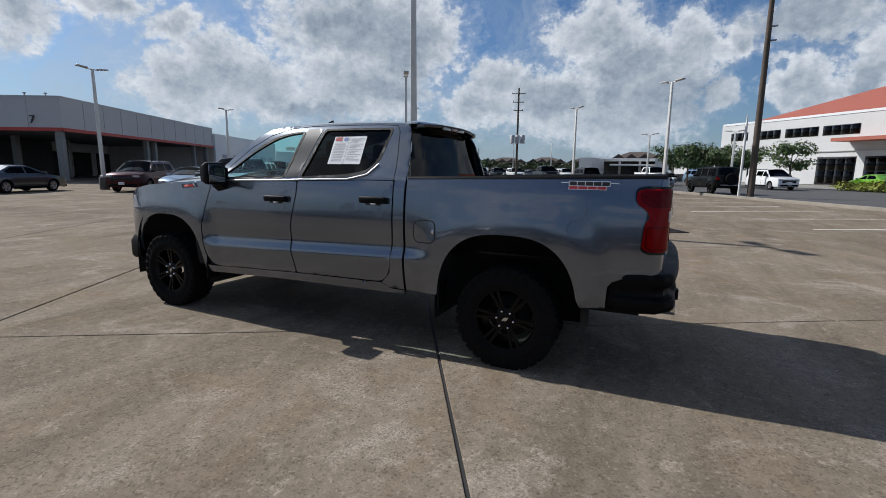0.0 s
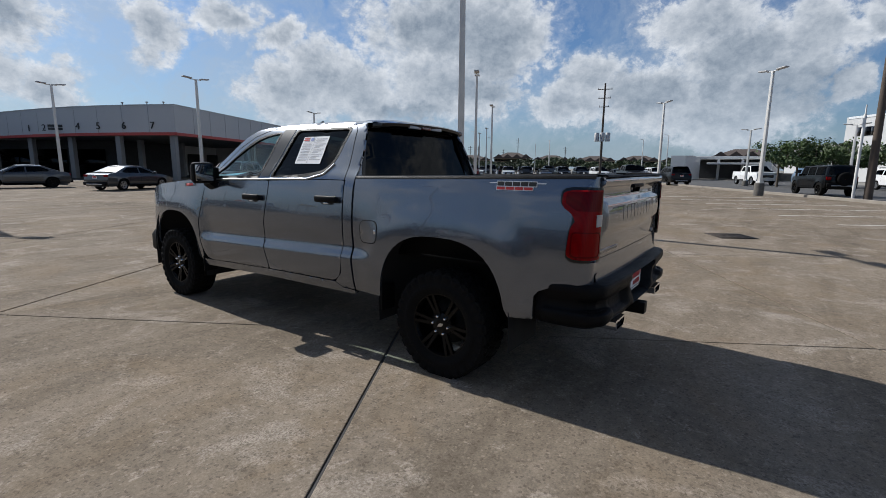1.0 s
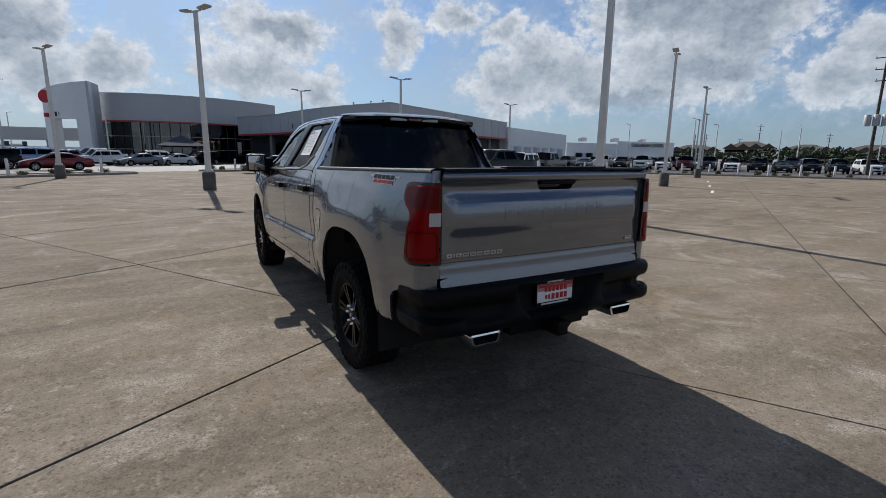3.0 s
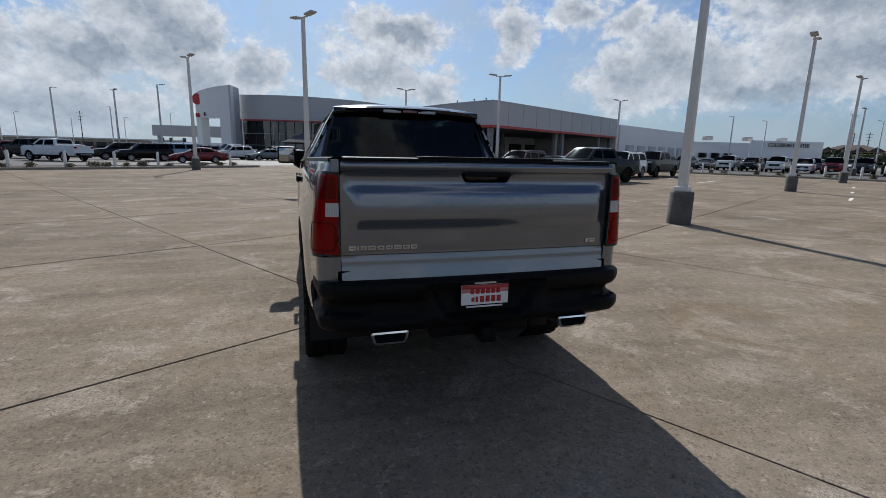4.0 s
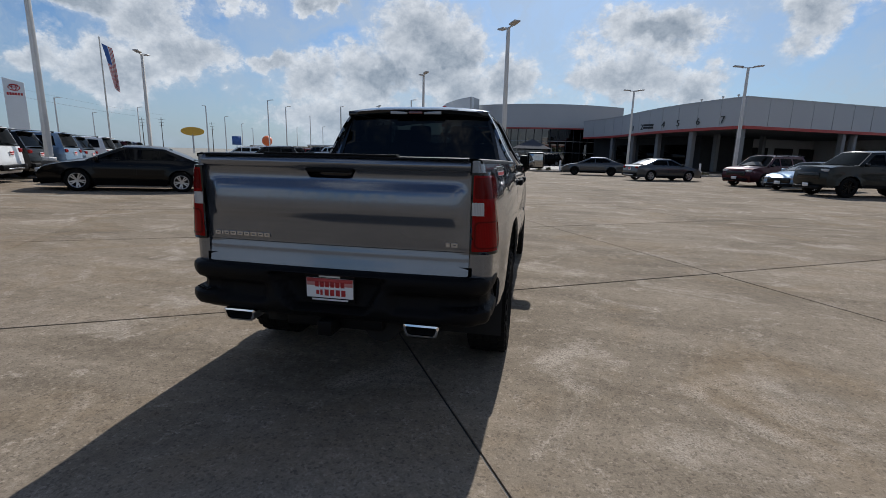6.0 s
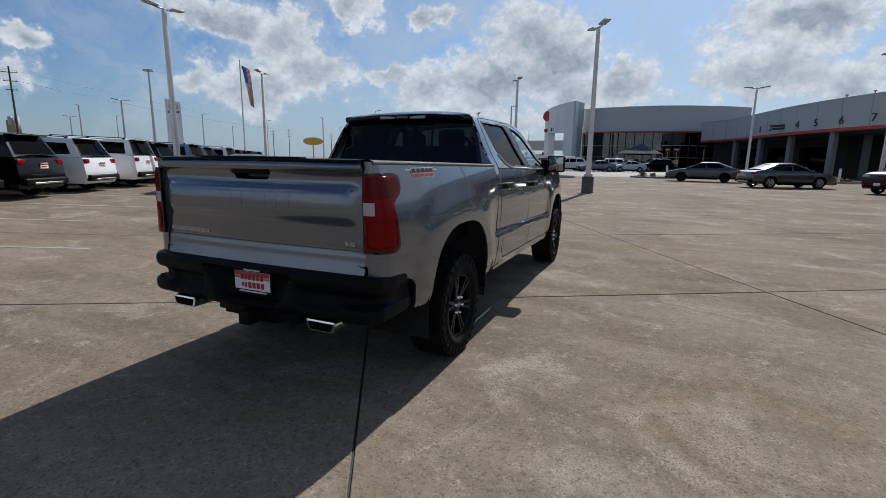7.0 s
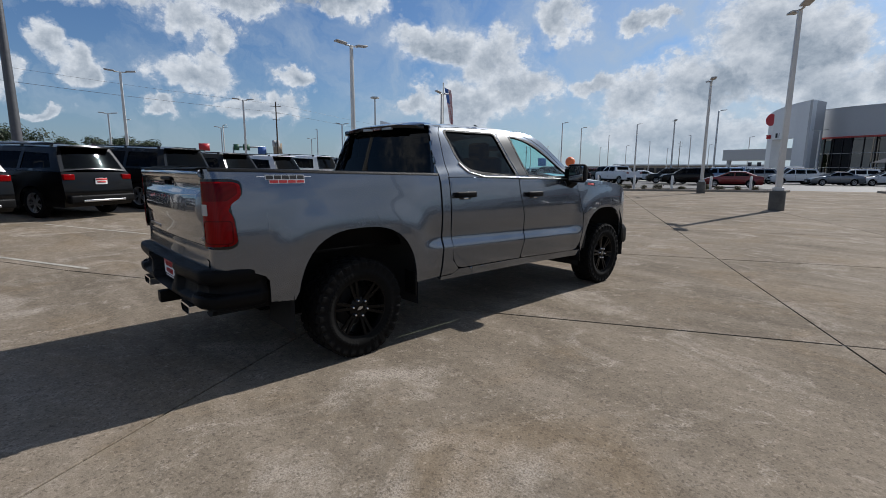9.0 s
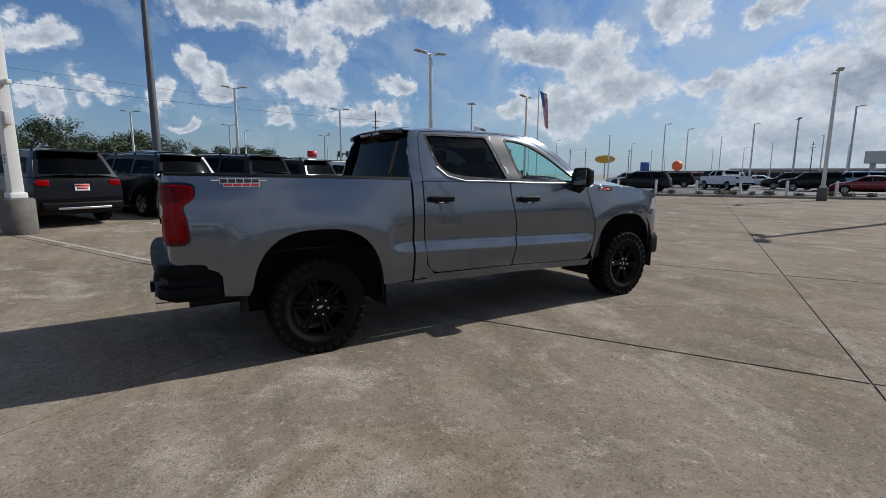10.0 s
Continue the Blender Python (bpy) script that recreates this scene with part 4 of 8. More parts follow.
def screen(u, v):
    x = 2 * v - 1
    y_top, y_bot = 2.47 + 0.09 * (1 - x * x), 3.10 + 0.13 * (1 - x * x)
    y = y_bot + (y_top - y_bot) * u
    ze = rail_z(2.47)
    z = 1.40 + (roof_mid(2.56) - (roof_mid(2.56) - ze) * abs(x) ** 2.6 - 1.40) * u
    w = 0.80 + (cab_x(2.47, ze) - 0.80) * u
    return (x * w, y, z + 0.02 * math.sin(math.pi * u))


part("windscreen", grid_bm(8, 14, screen), GLASS_TEAL, truck, "clear windscreen")
part("cowl", box_bm((0, 3.14, 1.36), (1.6, 0.18, 0.05)), BLACK_PLASTIC, truck)
part("antenna_fin", sharpen(prism_bm([(-0.012, 2.26, 1.925), (-0.012, 2.42, 1.925), (-0.012, 2.27, 1.985)], (0.024, 0, 0))), GLOSS_BLACK, truck, "small black roof antenna fin")


def back_map(s, z):
    return (s, 0.868 + max(0.0, z - 1.36) * 0.205 - 0.05 * (s / 0.85) ** 2 * -1 * 0.6, z)


def cab_half(z):
    return cab_x(0.93, z) - 0.012


back_outline = [(-cab_half(1.30), 1.30), (cab_half(1.30), 1.30), (cab_half(1.5), 1.50), (cab_half(1.65), 1.65), (cab_half(1.78), 1.78), (cab_half(1.86), 1.86), (0.4, 1.892), (-0.4, 1.892),
                (-cab_half(1.86), 1.86), (-cab_half(1.78), 1.78), (-cab_half(1.65), 1.65), (-cab_half(1.5), 1.5)]
back_win = rounded([(-0.795, 1.395), (0.795, 1.395), (0.672, 1.848), (-0.672, 1.848)], 0.05)
part("cab_back", sheet(back_outline, back_map, 0.06, [back_win], 0.02, (0, 3, 0.9)), PAINT, truck)
part("rear_window", sheet(inset(back_win, 0.004), lambda s, z: (lambda p: (p[0], p[1] + 0.006, p[2]))(back_map(s, z)), 0.12, (), 0, (0, 3, 0.9)), GLASS_DARK, truck, "dark tinted rear window with a sliding pane")
part("rear_window_seal", sheet(inset(back_win, 0.006), lambda s, z: (lambda p: (p[0], p[1] - 0.003, p[2]))(back_map(s, z)), 0.08, [inset(back_win, -0.03)], 0.01, (0, 3, 0.9)), GLOSS_BLACK, truck)
for x in (-0.27, 0.27):
    bm = bmesh.new()
    add_box(bm, (x, 0.93, 1.625), (0.020, 0.010, 0.42))
    for v in bm.verts:
        v.co.y = back_map(v.co.x, v.co.z)[1] + (v.co.y - 0.93) + 0.016
    part("slider_frame", bm, GLOSS_BLACK, truck)


def lip(u, v):
    """Roof spoiler: a fin that runs on from the roof over the rear window."""
    x = 2 * v - 1
    w = 0.668
    y_front, y_back = 0.99, 0.845 + 0.05 * x * x
    prof = [(y_front, 0.0), (0.90, -0.012), (y_back, -0.028), (y_back + 0.004, -0.052), (0.93, -0.062), (0.985, -0.050)]
    k = u * (len(prof) - 1)
    i = min(int(k), len(prof) - 2)
    f = k - i
    y, dz = (prof[i][n] + (prof[i + 1][n] - prof[i][n]) * f for n in (0, 1))
    top = roof_mid(max(y, 0.93)) - (roof_mid(max(y, 0.93)) - 1.868) * abs(x) ** 3
    return (x * w, y, top + dz + 0.006)


bm = sharpen(grid_bm(5, 24, lip), 50)
for f in bm.faces:
    c = f.calc_center_median()
    f.material_index = 0 if c.y > 0.88 and f.normal.z > 0.5 else 1
part("roof_spoiler", bm, (PAINT, GLOSS_BLACK), truck, "roof spoiler with a gloss black rear edge")
bm = bmesh.new()
add_box(bm, (0, 0.856, 1.848), (0.13, 0.02, 0.026), bevel=0.004)
part("brake_light", bm, principled("dark_red_lens", (0.10, 0.005, 0.006), 0.15, coat=1.0)[0], truck, "high dark red brake light")
for x in (-0.16, 0.16):
    part("cargo_light", box_bm((x, 0.860, 1.848), (0.16, 0.02, 0.026), bevel=0.004), CLEAR_LENS, truck)

# bed: liner, floor, front wall, rails
bm = bmesh.new()
for s in (-1, 1):
    add_box(bm, (s * 0.80, -0.08, 1.14), (0.05, 1.80, 0.56))
    add_box(bm, (s * 0.60, 0.0, 0.98), (0.36, 0.95, 0.24), bevel=0.05)
add_box(bm, (0, -0.10, 0.85), (1.62, 1.86, 0.05))
add_box(bm, (0, 0.80, 1.13), (1.62, 0.05, 0.56))
part("bed_liner", bm, BLACK_PLASTIC, truck, "black sprayed bed liner")
for s in (-1, 1):
    def rail(u, v, s=s):
        y = 0.842 - 1.86 * u
        z = 1.419 + 0.034 * u
        xo = side_x(y, min(z, 1.45)) + 0.004
        pts = [(xo, z - 0.014), (xo - 0.004, z + 0.004), (xo - 0.03, z + 0.010), (xo - 0.11, z + 0.008), (xo - 0.115, z - 0.05)]
        k = min(int(v * 4), 3)
        f = v * 4 - k
        return (s * (pts[k][0] + (pts[k + 1][0] - pts[k][0]) * f), y, pts[k][1] + (pts[k + 1][1] - pts[k][1]) * f)
    bm = grid_bm(20, 4, rail)
    bmesh.ops.recalc_face_normals(bm, faces=bm.faces[:])
    part("bed_rail_cap", bm, BLACK_PLASTIC, truck, "black plastic bed rail cap")

# fuel door
fuel = rounded([(0.765, 0.912), (0.565, 0.918), (0.565, 1.098), (0.765, 1.092)], 0.06)
part("fuel_door_gap", sheet(fuel, lowered(side_map, -0.0012), 0.05, [inset(fuel, -0.007)], 0, MID, -1), GAP, truck)
part("fuel_door", sheet(inset(fuel, -0.008), lowered(side_map, -0.0025), 0.04, (), 0.004, MID, -1), PAINT, truck)
part("fuel_door_latch", box_bm((-side_x(0.585, 1.01) - 0.004, 0.585, 1.01), (0.012, 0.018, 0.03), bevel=0.004), CHROME, truck)

# side decals: plain bars in place of lettering
for s in (-1, 1):
    flat = lowered(side_map, -0.0022)
    bm = sheet([(-0.355, 1.403), (-0.73, 1.403), (-0.73, 1.409), (-0.355, 1.409)], flat, 0.05, (), 0, MID, s)
    decal = part("side_decal", bm, INK_WHITE, truck, "white, black and red off-road decal in bars")
    for mat, rows in ((INK_BLACK, (1.388, 1.414)), (INK_RED, (1.364, 1.382))):
        for k in range(5 if mat is INK_BLACK else 4):
            wd = 0.048 if mat is INK_BLACK else 0.056
            y0 = -0.412 - k * (wd + 0.005)
            for grow, m2, dz in ((0.004, INK_WHITE, -0.0032), (0.0, mat, -0.0042)):
                part("decal_bar", sheet([(y0 + grow, rows[0] - grow), (y0 - wd - grow, rows[0] - grow), (y0 - wd - grow, rows[1] + grow), (y0 + grow, rows[1] + grow)], lowered(side_map, dz), 0.06, (), 0, MID, s), m2, decal)

# tail lights, round the corner
tl = rounded([(-0.838, 1.372), (-0.838, 1.285), (-0.905, 1.245), (-0.925, 1.20), (-0.900, 1.150), (-0.888, 0.985), (-0.93, 0.962), (-1.100, 0.962), (-1.100, 1.385), (-0.90, 1.385)], [0.03, 0.03, 0.03, 0.04, 0.03, 0.03, 0.02, 0.01, 0.01, 0.02], 4)


def out_map(d):
    def m(s, z):
        p, q = Vector(side_map(s, z)), Vector(side_map(s + 1e-3, z)) - Vector(side_map(s, z))
        n = Vector((q.y, -q.x, 0))
        n = n.normalized() if n.length else Vector((1, 0, 0))
        if n.x < 0 and n.y > 0:
            n = -n
        if n.dot(Vector((p.x, p.y - 1.8, 0))) < 0:
            n = -n
        return tuple(p + n * d)
    return m


for s in (-1, 1):
    light = part("tail_light", sheet(inset(tl, -0.010), out_map(0.021), 0.022, (), 0.022, MID, s), RED_LENS, truck, "red tail light with a clear reversing lens")
    part("light_surround", sheet(inset(tl, 0.008), out_map(0.0205), 0.03, [inset(tl, -0.012)], 0.022, MID, s), GLOSS_BLACK, light)
    part("reversing_lens", sheet([(-1.040, 1.165), (-1.098, 1.165), (-1.098, 1.235), (-1.040, 1.235)], out_map(0.024), 0.02, (), 0.006, MID, s), CLEAR_LENS, light, "clear reversing lens")
    deep = bpy.data.materials.get("deep_red_lens") or lamp_lens("deep_red_lens", (0.105, 0.0004, 0.001), 0.12, 0.0)
    low = rounded([(-0.912, 1.135), (-1.083, 1.135), (-1.083, 0.985), (-0.912, 0.985)], 0.03)
    part("lens_outline", sheet(low, out_map(0.0235), 0.03, [inset(low, -0.010)], 0.004, MID, s), deep, light, "dark red lens outline")
    part("upper_lens", sheet(rounded([(-0.865, 1.358), (-0.865, 1.300), (-0.935, 1.255), (-1.085, 1.255), (-1.085, 1.366), (-0.90, 1.366)], 0.015), out_map(0.0235), 0.03, (), 0.004, MID, s), deep, light, "dark red upper lens")

# tailgate
tail_y = smooth_curve([(0.82, -1.056), (0.86, -1.049), (0.90, -1.042), (0.950, -1.038), (0.957, -1.030), (0.966, -1.026), (0.975, -1.036), (1.05, -1.044), (1.105, -1.050), (1.125, -1.062), (1.15, -1.070),
                       (1.20, -1.072), (1.27, -1.066), (1.292, -1.060), (1.312, -1.040), (1.33, -1.034), (1.375, -1.036), (1.388, -1.044), (1.400, -1.072), (1.425, -1.078), (1.445, -1.070), (1.456, -1.050)])


def tail_map(x, z):
    fade = smoothstep(0.775, 0.70, abs(x)) if 0.97 < z < 1.39 else 1.0
    flat = -1.040
    y = tail_y(z)
    return (x, flat + (y - flat) * fade + 0.018 * (x / 0.78) ** 2, z)


tg = rounded([(-0.790, 0.824), (0.790, 0.824), (0.790, 1.456), (-0.790, 1.456)], [0.012, 0.012, 0.03, 0.03])
hand = rounded([(-0.155, 1.392), (-0.125, 1.338), (0.125, 1.338), (0.155, 1.392)], 0.018)
gate = part("tailgate", sheet(tg, tail_map, 0.020, [hand], 0.03, (0, 3, 0.9)), PAINT, truck)
bm = bmesh.new()
add_box(bm, (0, -1.00, 1.366), (0.32, 0.03, 0.075))
part("handle", bm, GLOSS_BLACK, gate, "black handle recess")
bm = bmesh.new()
add_box(bm, (0, -1.045, 1.383), (0.27, 0.035, 0.022), bevel=0.006)
part("pull", bm, BLACK_PLASTIC, gate)
part("tailgate_cap", sharpen(sweep_bm([(-0.775, -1.04), (0.775, -1.04)], [(-0.07, 1.452), (0.028, 1.452), (0.022, 1.462), (-0.05, 1.466)])), BLACK_PLASTIC, gate, "black plastic tailgate cap")
part("tailgate_groove", sheet([(-0.785, 0.955), (0.785, 0.955), (0.785, 0.965), (-0.785, 0.965)], lambda s, z: (lambda p: (p[0], p[1] - 0.004, p[2]))(tail_map(s, z)), 0.05, (), 0.0, (0, 3, 0.9)), GAP, gate)
part("tailgate_seal", box_bm((0, -0.985, 1.14), (1.60, 0.03, 0.60)), GAP, gate)
part("cap_hump", box_bm((0, -1.03, 1.468), (0.78, 0.06, 0.012), bevel=0.004), BLACK_PLASTIC, gate)
# raised bars in place of the pressed and fixed lettering
for k in range(9):
    x = -0.36 + k * 0.09
    bm = sheet(rounded([(x - 0.034, 1.175), (x + 0.034, 1.175), (x + 0.034, 1.262), (x - 0.034, 1.262)], 0.008, 2), lambda s, z: (lambda p: (p[0], p[1] - 0.0016, p[2]))(tail_map(s, z)), 0.05, (), 0.003, (0, 3, 0.9))
    part("pressed_bar", bm, PAINT, gate)
for n, (x0, x1) in enumerate([(-0.750, -0.716), (-0.708, -0.698), (-0.690, -0.658), (-0.650, -0.610), (-0.602, -0.566), (-0.558, -0.522), (-0.514, -0.474), (-0.466, -0.430), (-0.422, -0.388), (0.662, 0.684), (0.692, 0.726)]):
    bm = sheet([(x0, 0.984), (x1, 0.984), (x1, 1.006), (x0, 1.006)], lambda s, z: (lambda p: (p[0], p[1] - 0.006, p[2]))(tail_map(s, z)), 0.05, [[(x0 + 0.007, 0.991), (x1 - 0.007, 0.991), (x1 - 0.007, 0.999), (x0 + 0.007, 0.999)]] if x1 - x0 > 0.025 else (), 0.006, (0, 3, 0.9))
    part("badge_bar", bm, SATIN_CHROME, gate, "satin metal badge bar")

# rear bumper: one moulding round the tail, with a plate pocket, two lower hollows and a foot step in each corner
plan = [(0.920, -0.705), (0.932, -0.80), (0.930, -0.93), (0.905, -1.045), (0.83, -1.112), (0.55, -1.138), (0.25, -1.148), (0.0, -1.148)]
dense = [tuple(Vector(a).lerp(Vector(b), k / 12)) for a, b in zip(plan, plan[1:]) for k in range(12)] + [plan[-1]]
bumper_path = [(-x, y) for x, y in dense] + dense[-2::-1]
for _ in range(6):
    bumper_path = [bumper_path[0]] + [tuple((Vector(a) + 2 * Vector(b) + Vector(c)) / 4) for a, b, c in zip(bumper_path, bumper_path[1:], bumper_path[2:])] + [bumper_path[-1]]
band = smooth_curve([(0.535, -0.070), (0.555, -0.040), (0.585, -0.014), (0.625, -0.006), (0.650, -0.012), (0.70, -0.018), (0.745, -0.016), (0.765, -0.004), (0.785, 0.0), (0.808, -0.002), (0.820, -0.012)])
foot = smooth_curve([(0.535, -0.075), (0.552, -0.045), (0.575, 0.002), (0.610, 0.012), (0.640, 0.010), (0.650, -0.008), (0.658, -0.058), (0.69, -0.064), (0.715, -0.052), (0.735, -0.014), (0.765, 0.0), (0.785, 0.002), (0.808, -0.002), (0.820, -0.012)])
levels = [0.535, 0.545, 0.556, 0.568, 0.582, 0.597, 0.612, 0.627, 0.640, 0.648, 0.654, 0.661, 0.672, 0.685, 0.70, 0.713, 0.725, 0.737, 0.75, 0.762, 0.775, 0.788, 0.80, 0.81, 0.816, 0.820]


def bumper_out(x, y, z):
    step = smoothstep(0.60, 0.80, abs(x)) * smoothstep(-0.735, -0.775, y)
    step *= 0.35 + 0.65 * smoothstep(-0.95, -1.05, y)
    o = band(z) * (1 - step) + foot(z) * step
    plate_half = 0.215 + 0.11 * (z - 0.60) / 0.2
    o -= 0.082 * smoothstep(plate_half + 0.035, plate_half - 0.012, abs(x)) * smoothstep(0.585, 0.615, z) * smoothstep(0.806, 0.788, z)
    hollow = smoothstep(0.36, 0.41, abs(x)) * smoothstep(0.70, 0.65, abs(x)) * smoothstep(0.605, 0.630, z) * smoothstep(0.735, 0.705, z)
    return o - 0.045 * hollow


bm = bmesh.new()
rows = []
for k, (x, y) in enumerate(bumper_path):
    a, c = bumper_path[max(k - 1, 0)], bumper_path[min(k + 1, len(bumper_path) - 1)]
    d = Vector((c[0] - a[0], c[1] - a[1])).normalized()
    out = Vector((-d.y, d.x)) * -1
    if out.dot(Vector((x, y - 1.8))) < 0:
        out = -out
    inner = -0.12
    spots = [(inner, levels[0])] + [(bumper_out(x, y, z), z) for z in levels] + [(inner, levels[-1] + 0.003)]
    rows.append([bm.verts.new((x + out.x * o, y + out.y * o, z)) for o, z in spots])
for a, b in zip(rows, rows[1:]):
    for k in range(len(a) - 1):
        bm.faces.new((a[k], b[k], b[k + 1], a[k + 1]))
for end in (rows[0], rows[-1]):
    bm.faces.new(end)
bmesh.ops.recalc_face_normals(bm, faces=bm.faces[:])
bumper = part("rear_bumper", sharpen(bm, 50), BLACK_PLASTIC, truck, "black step bumper")
for s in (-1, 1):
    tread = bmesh.new()
    for i in range(5):
        for j in range(3):
            add_box(tread, (s * (0.775 + i * 0.026), -1.070 - j * 0.016 + i * i * 0.0035, 0.6545), (0.015, 0.009, 0.006))
    part("step_tread", tread, BLACK_PLASTIC, bumper)
PZ = 0.714
plate = part("number_plate", box_bm((0, -1.082, PZ), (0.285, 0.006, 0.116), bevel=0.002), INK_WHITE, bumper, "white and red dealer plate, its writing in bars")
part("plate_band", box_bm((0, -1.0858, PZ + 0.046), (0.281, 0.0012, 0.022)), principled("faded_red_print", (0.52, 0.07, 0.07), 0.6)[0], plate)
part("plate_band", box_bm((0, -1.0856, PZ + 0.024), (0.281, 0.0010, 0.022)), principled("pale_red_print", (0.62, 0.27, 0.26), 0.6)[0], plate)
part("plate_frame", box_bm((0, -1.077, PZ - 0.002), (0.305, 0.010, 0.162), bevel=0.004), BLACK_PLASTIC, plate, "black dealer plate frame")
for x, z, w, h in [(-0.078 + 0.0315 * k, 0.021, 0.023, 0.030) for k in range(6)] + [(-0.073, -0.026, 0.018, 0.024), (-0.050, -0.026, 0.014, 0.032), (-0.018, -0.026, 0.025, 0.036), (0.016, -0.026, 0.025, 0.036), (0.050, -0.026, 0.025, 0.036), (0.084, -0.026, 0.025, 0.036)]:
    part("plate_bar", box_bm((x, -1.0868, PZ + z), (w, 0.0012, h)), INK_RED, plate, "red bar in place of a letter")
part("frame_bar", box_bm((0, -1.0835, PZ - 0.0695), (0.22, 0.002, 0.010)), INK_WHITE, plate, "thin white bar in place of writing")
part("frame_bar", box_bm((0, -1.0835, PZ + 0.0675), (0.13, 0.002, 0.010)), INK_WHITE, plate, "thin white bar in place of writing")
for s in (-1, 1):
    ring = [(-0.105, 0.034), (0.105, 0.034), (0.085, -0.034), (-0.085, -0.034)]
    if s < 0:
        ring = [(-x, z) for x, z in ring][::-1]
    bm = bmesh.new()
    o = [(s * 0.553 + x, z + 0.525) for x, z in rounded(ring, 0.016, 4)]
    inn = [(s * 0.553 + x * 0.86, z * 0.70 + 0.525) for x, z in rounded(ring, 0.016, 4)]
    loops = [[bm.verts.new((x, y, z)) for x, z in pts] for pts, y in ((o, -0.90), (o, -1.135), (inn, -1.138), (inn, -0.95))]
    for a, b in zip(loops, loops[1:]):
        for k in range(len(a)):
            bm.faces.new((a[k], a[(k + 1) % len(a)], b[(k + 1) % len(a)], b[k]))
    bm.faces.new(loops[-1])
    bmesh.ops.recalc_face_normals(bm, faces=bm.faces[:])
    tip = part("exhaust_tip", sharpen(bm), CHROME, truck, "polished rectangular exhaust tip")
    bm = bmesh.new()
    loops = [[bm.verts.new((s * 0.553 + (x - s * 0.553) * 0.97, y, 0.525 + (z - 0.525) * 0.95)) for x, z in inn] for y in (-1.126, -0.96)]
    for k in range(len(inn)):
        bm.faces.new((loops[0][k], loops[0][(k + 1) % len(inn)], loops[1][(k + 1) % len(inn)], loops[1][k]))
    bm.faces.new(loops[1])
    part("exhaust_bore", bm, UNDER, tip, "matt black bore")
bm = bmesh.new()
add_box(bm, (0, -1.02, 0.50), (0.085, 0.30, 0.085), bevel=0.006)
add_box(bm, (0, -1.00, 0.50), (0.60, 0.08, 0.08), bevel=0.01)
part("tow_hitch", bm, BLACK_PLASTIC, truck, "black tow hitch receiver")

# mirrors
for s in (-1, 1):
    bm = bmesh.new()
    add_box(bm, (s * 1.105, 2.82, 1.425), (0.22, 0.135, 0.205), bevel=0.035)
    for v in bm.verts:
        if v.co.y > 2.84:
            v.co.x += (s * 1.09 - v.co.x) * 0.22
            v.co.z += (1.425 - v.co.z) * 0.18
    mirror = part("door_mirror", sharpen(bm, 55), BLACK_PLASTIC, truck, "black door mirror")
    bm = bmesh.new()
    add_prism(bm, [(s * 0.955, 2.80, 1.34), (s * 0.955, 2.95, 1.33), (s * 0.955, 2.93, 1.25), (s * 0.955, 2.83, 1.27)], (s * 0.08, -0.02, 0.05))
    add_box(bm, (s * 0.965, 2.865, 1.405), (0.13, 0.055, 0.15), bevel=0.018)
    part("mirror_arm", bm, BLACK_PLASTIC, mirror)
    part("mirror_glass", box_bm((s * 1.108, 2.7495, 1.425), (0.175, 0.006, 0.16), bevel=0.002), principled("mirror_silver", (0.35, 0.36, 0.37), 0.02, 1.0)[0] if "mirror_silver" not in bpy.data.materials else bpy.data.materials["mirror_silver"], mirror)

# paper on the rear side window, inside the glass
bm = sheet([(1.685, 1.520), (1.348, 1.520), (1.348, 1.758), (1.685, 1.758)], lowered(cab_map, 0.004), 0.10, (), 0, MID, -1)
sticker = part("window_sheet", bm, PAPER, truck, "two printed white sheets on the side window")
for k, (y0, y1, z0, z1, mat) in enumerate([(1.67, 1.60, 1.742, 1.752, INK_RED), (1.67, 1.60, 1.722, 1.736, INK_RED), (1.58, 1.54, 1.722, 1.750, INK_BLUE), (1.525, 1.521, 1.522, 1.756, INK)] +
                                          [(1.665, 1.545, 1.700 - 0.014 * i, 1.704 - 0.014 * i, INK) for i in range(12)] + [(1.505, 1.365 + 0.03 * (i % 3), 1.735 - 0.015 * i, 1.739 - 0.015 * i, INK) for i in range(13)]):
    part("print_bar", sheet([(y0, z0), (y1, z0), (y1, z1), (y0, z1)], lowered(cab_map, 0.001), 0.2, (), 0, MID, -1), mat, sticker)


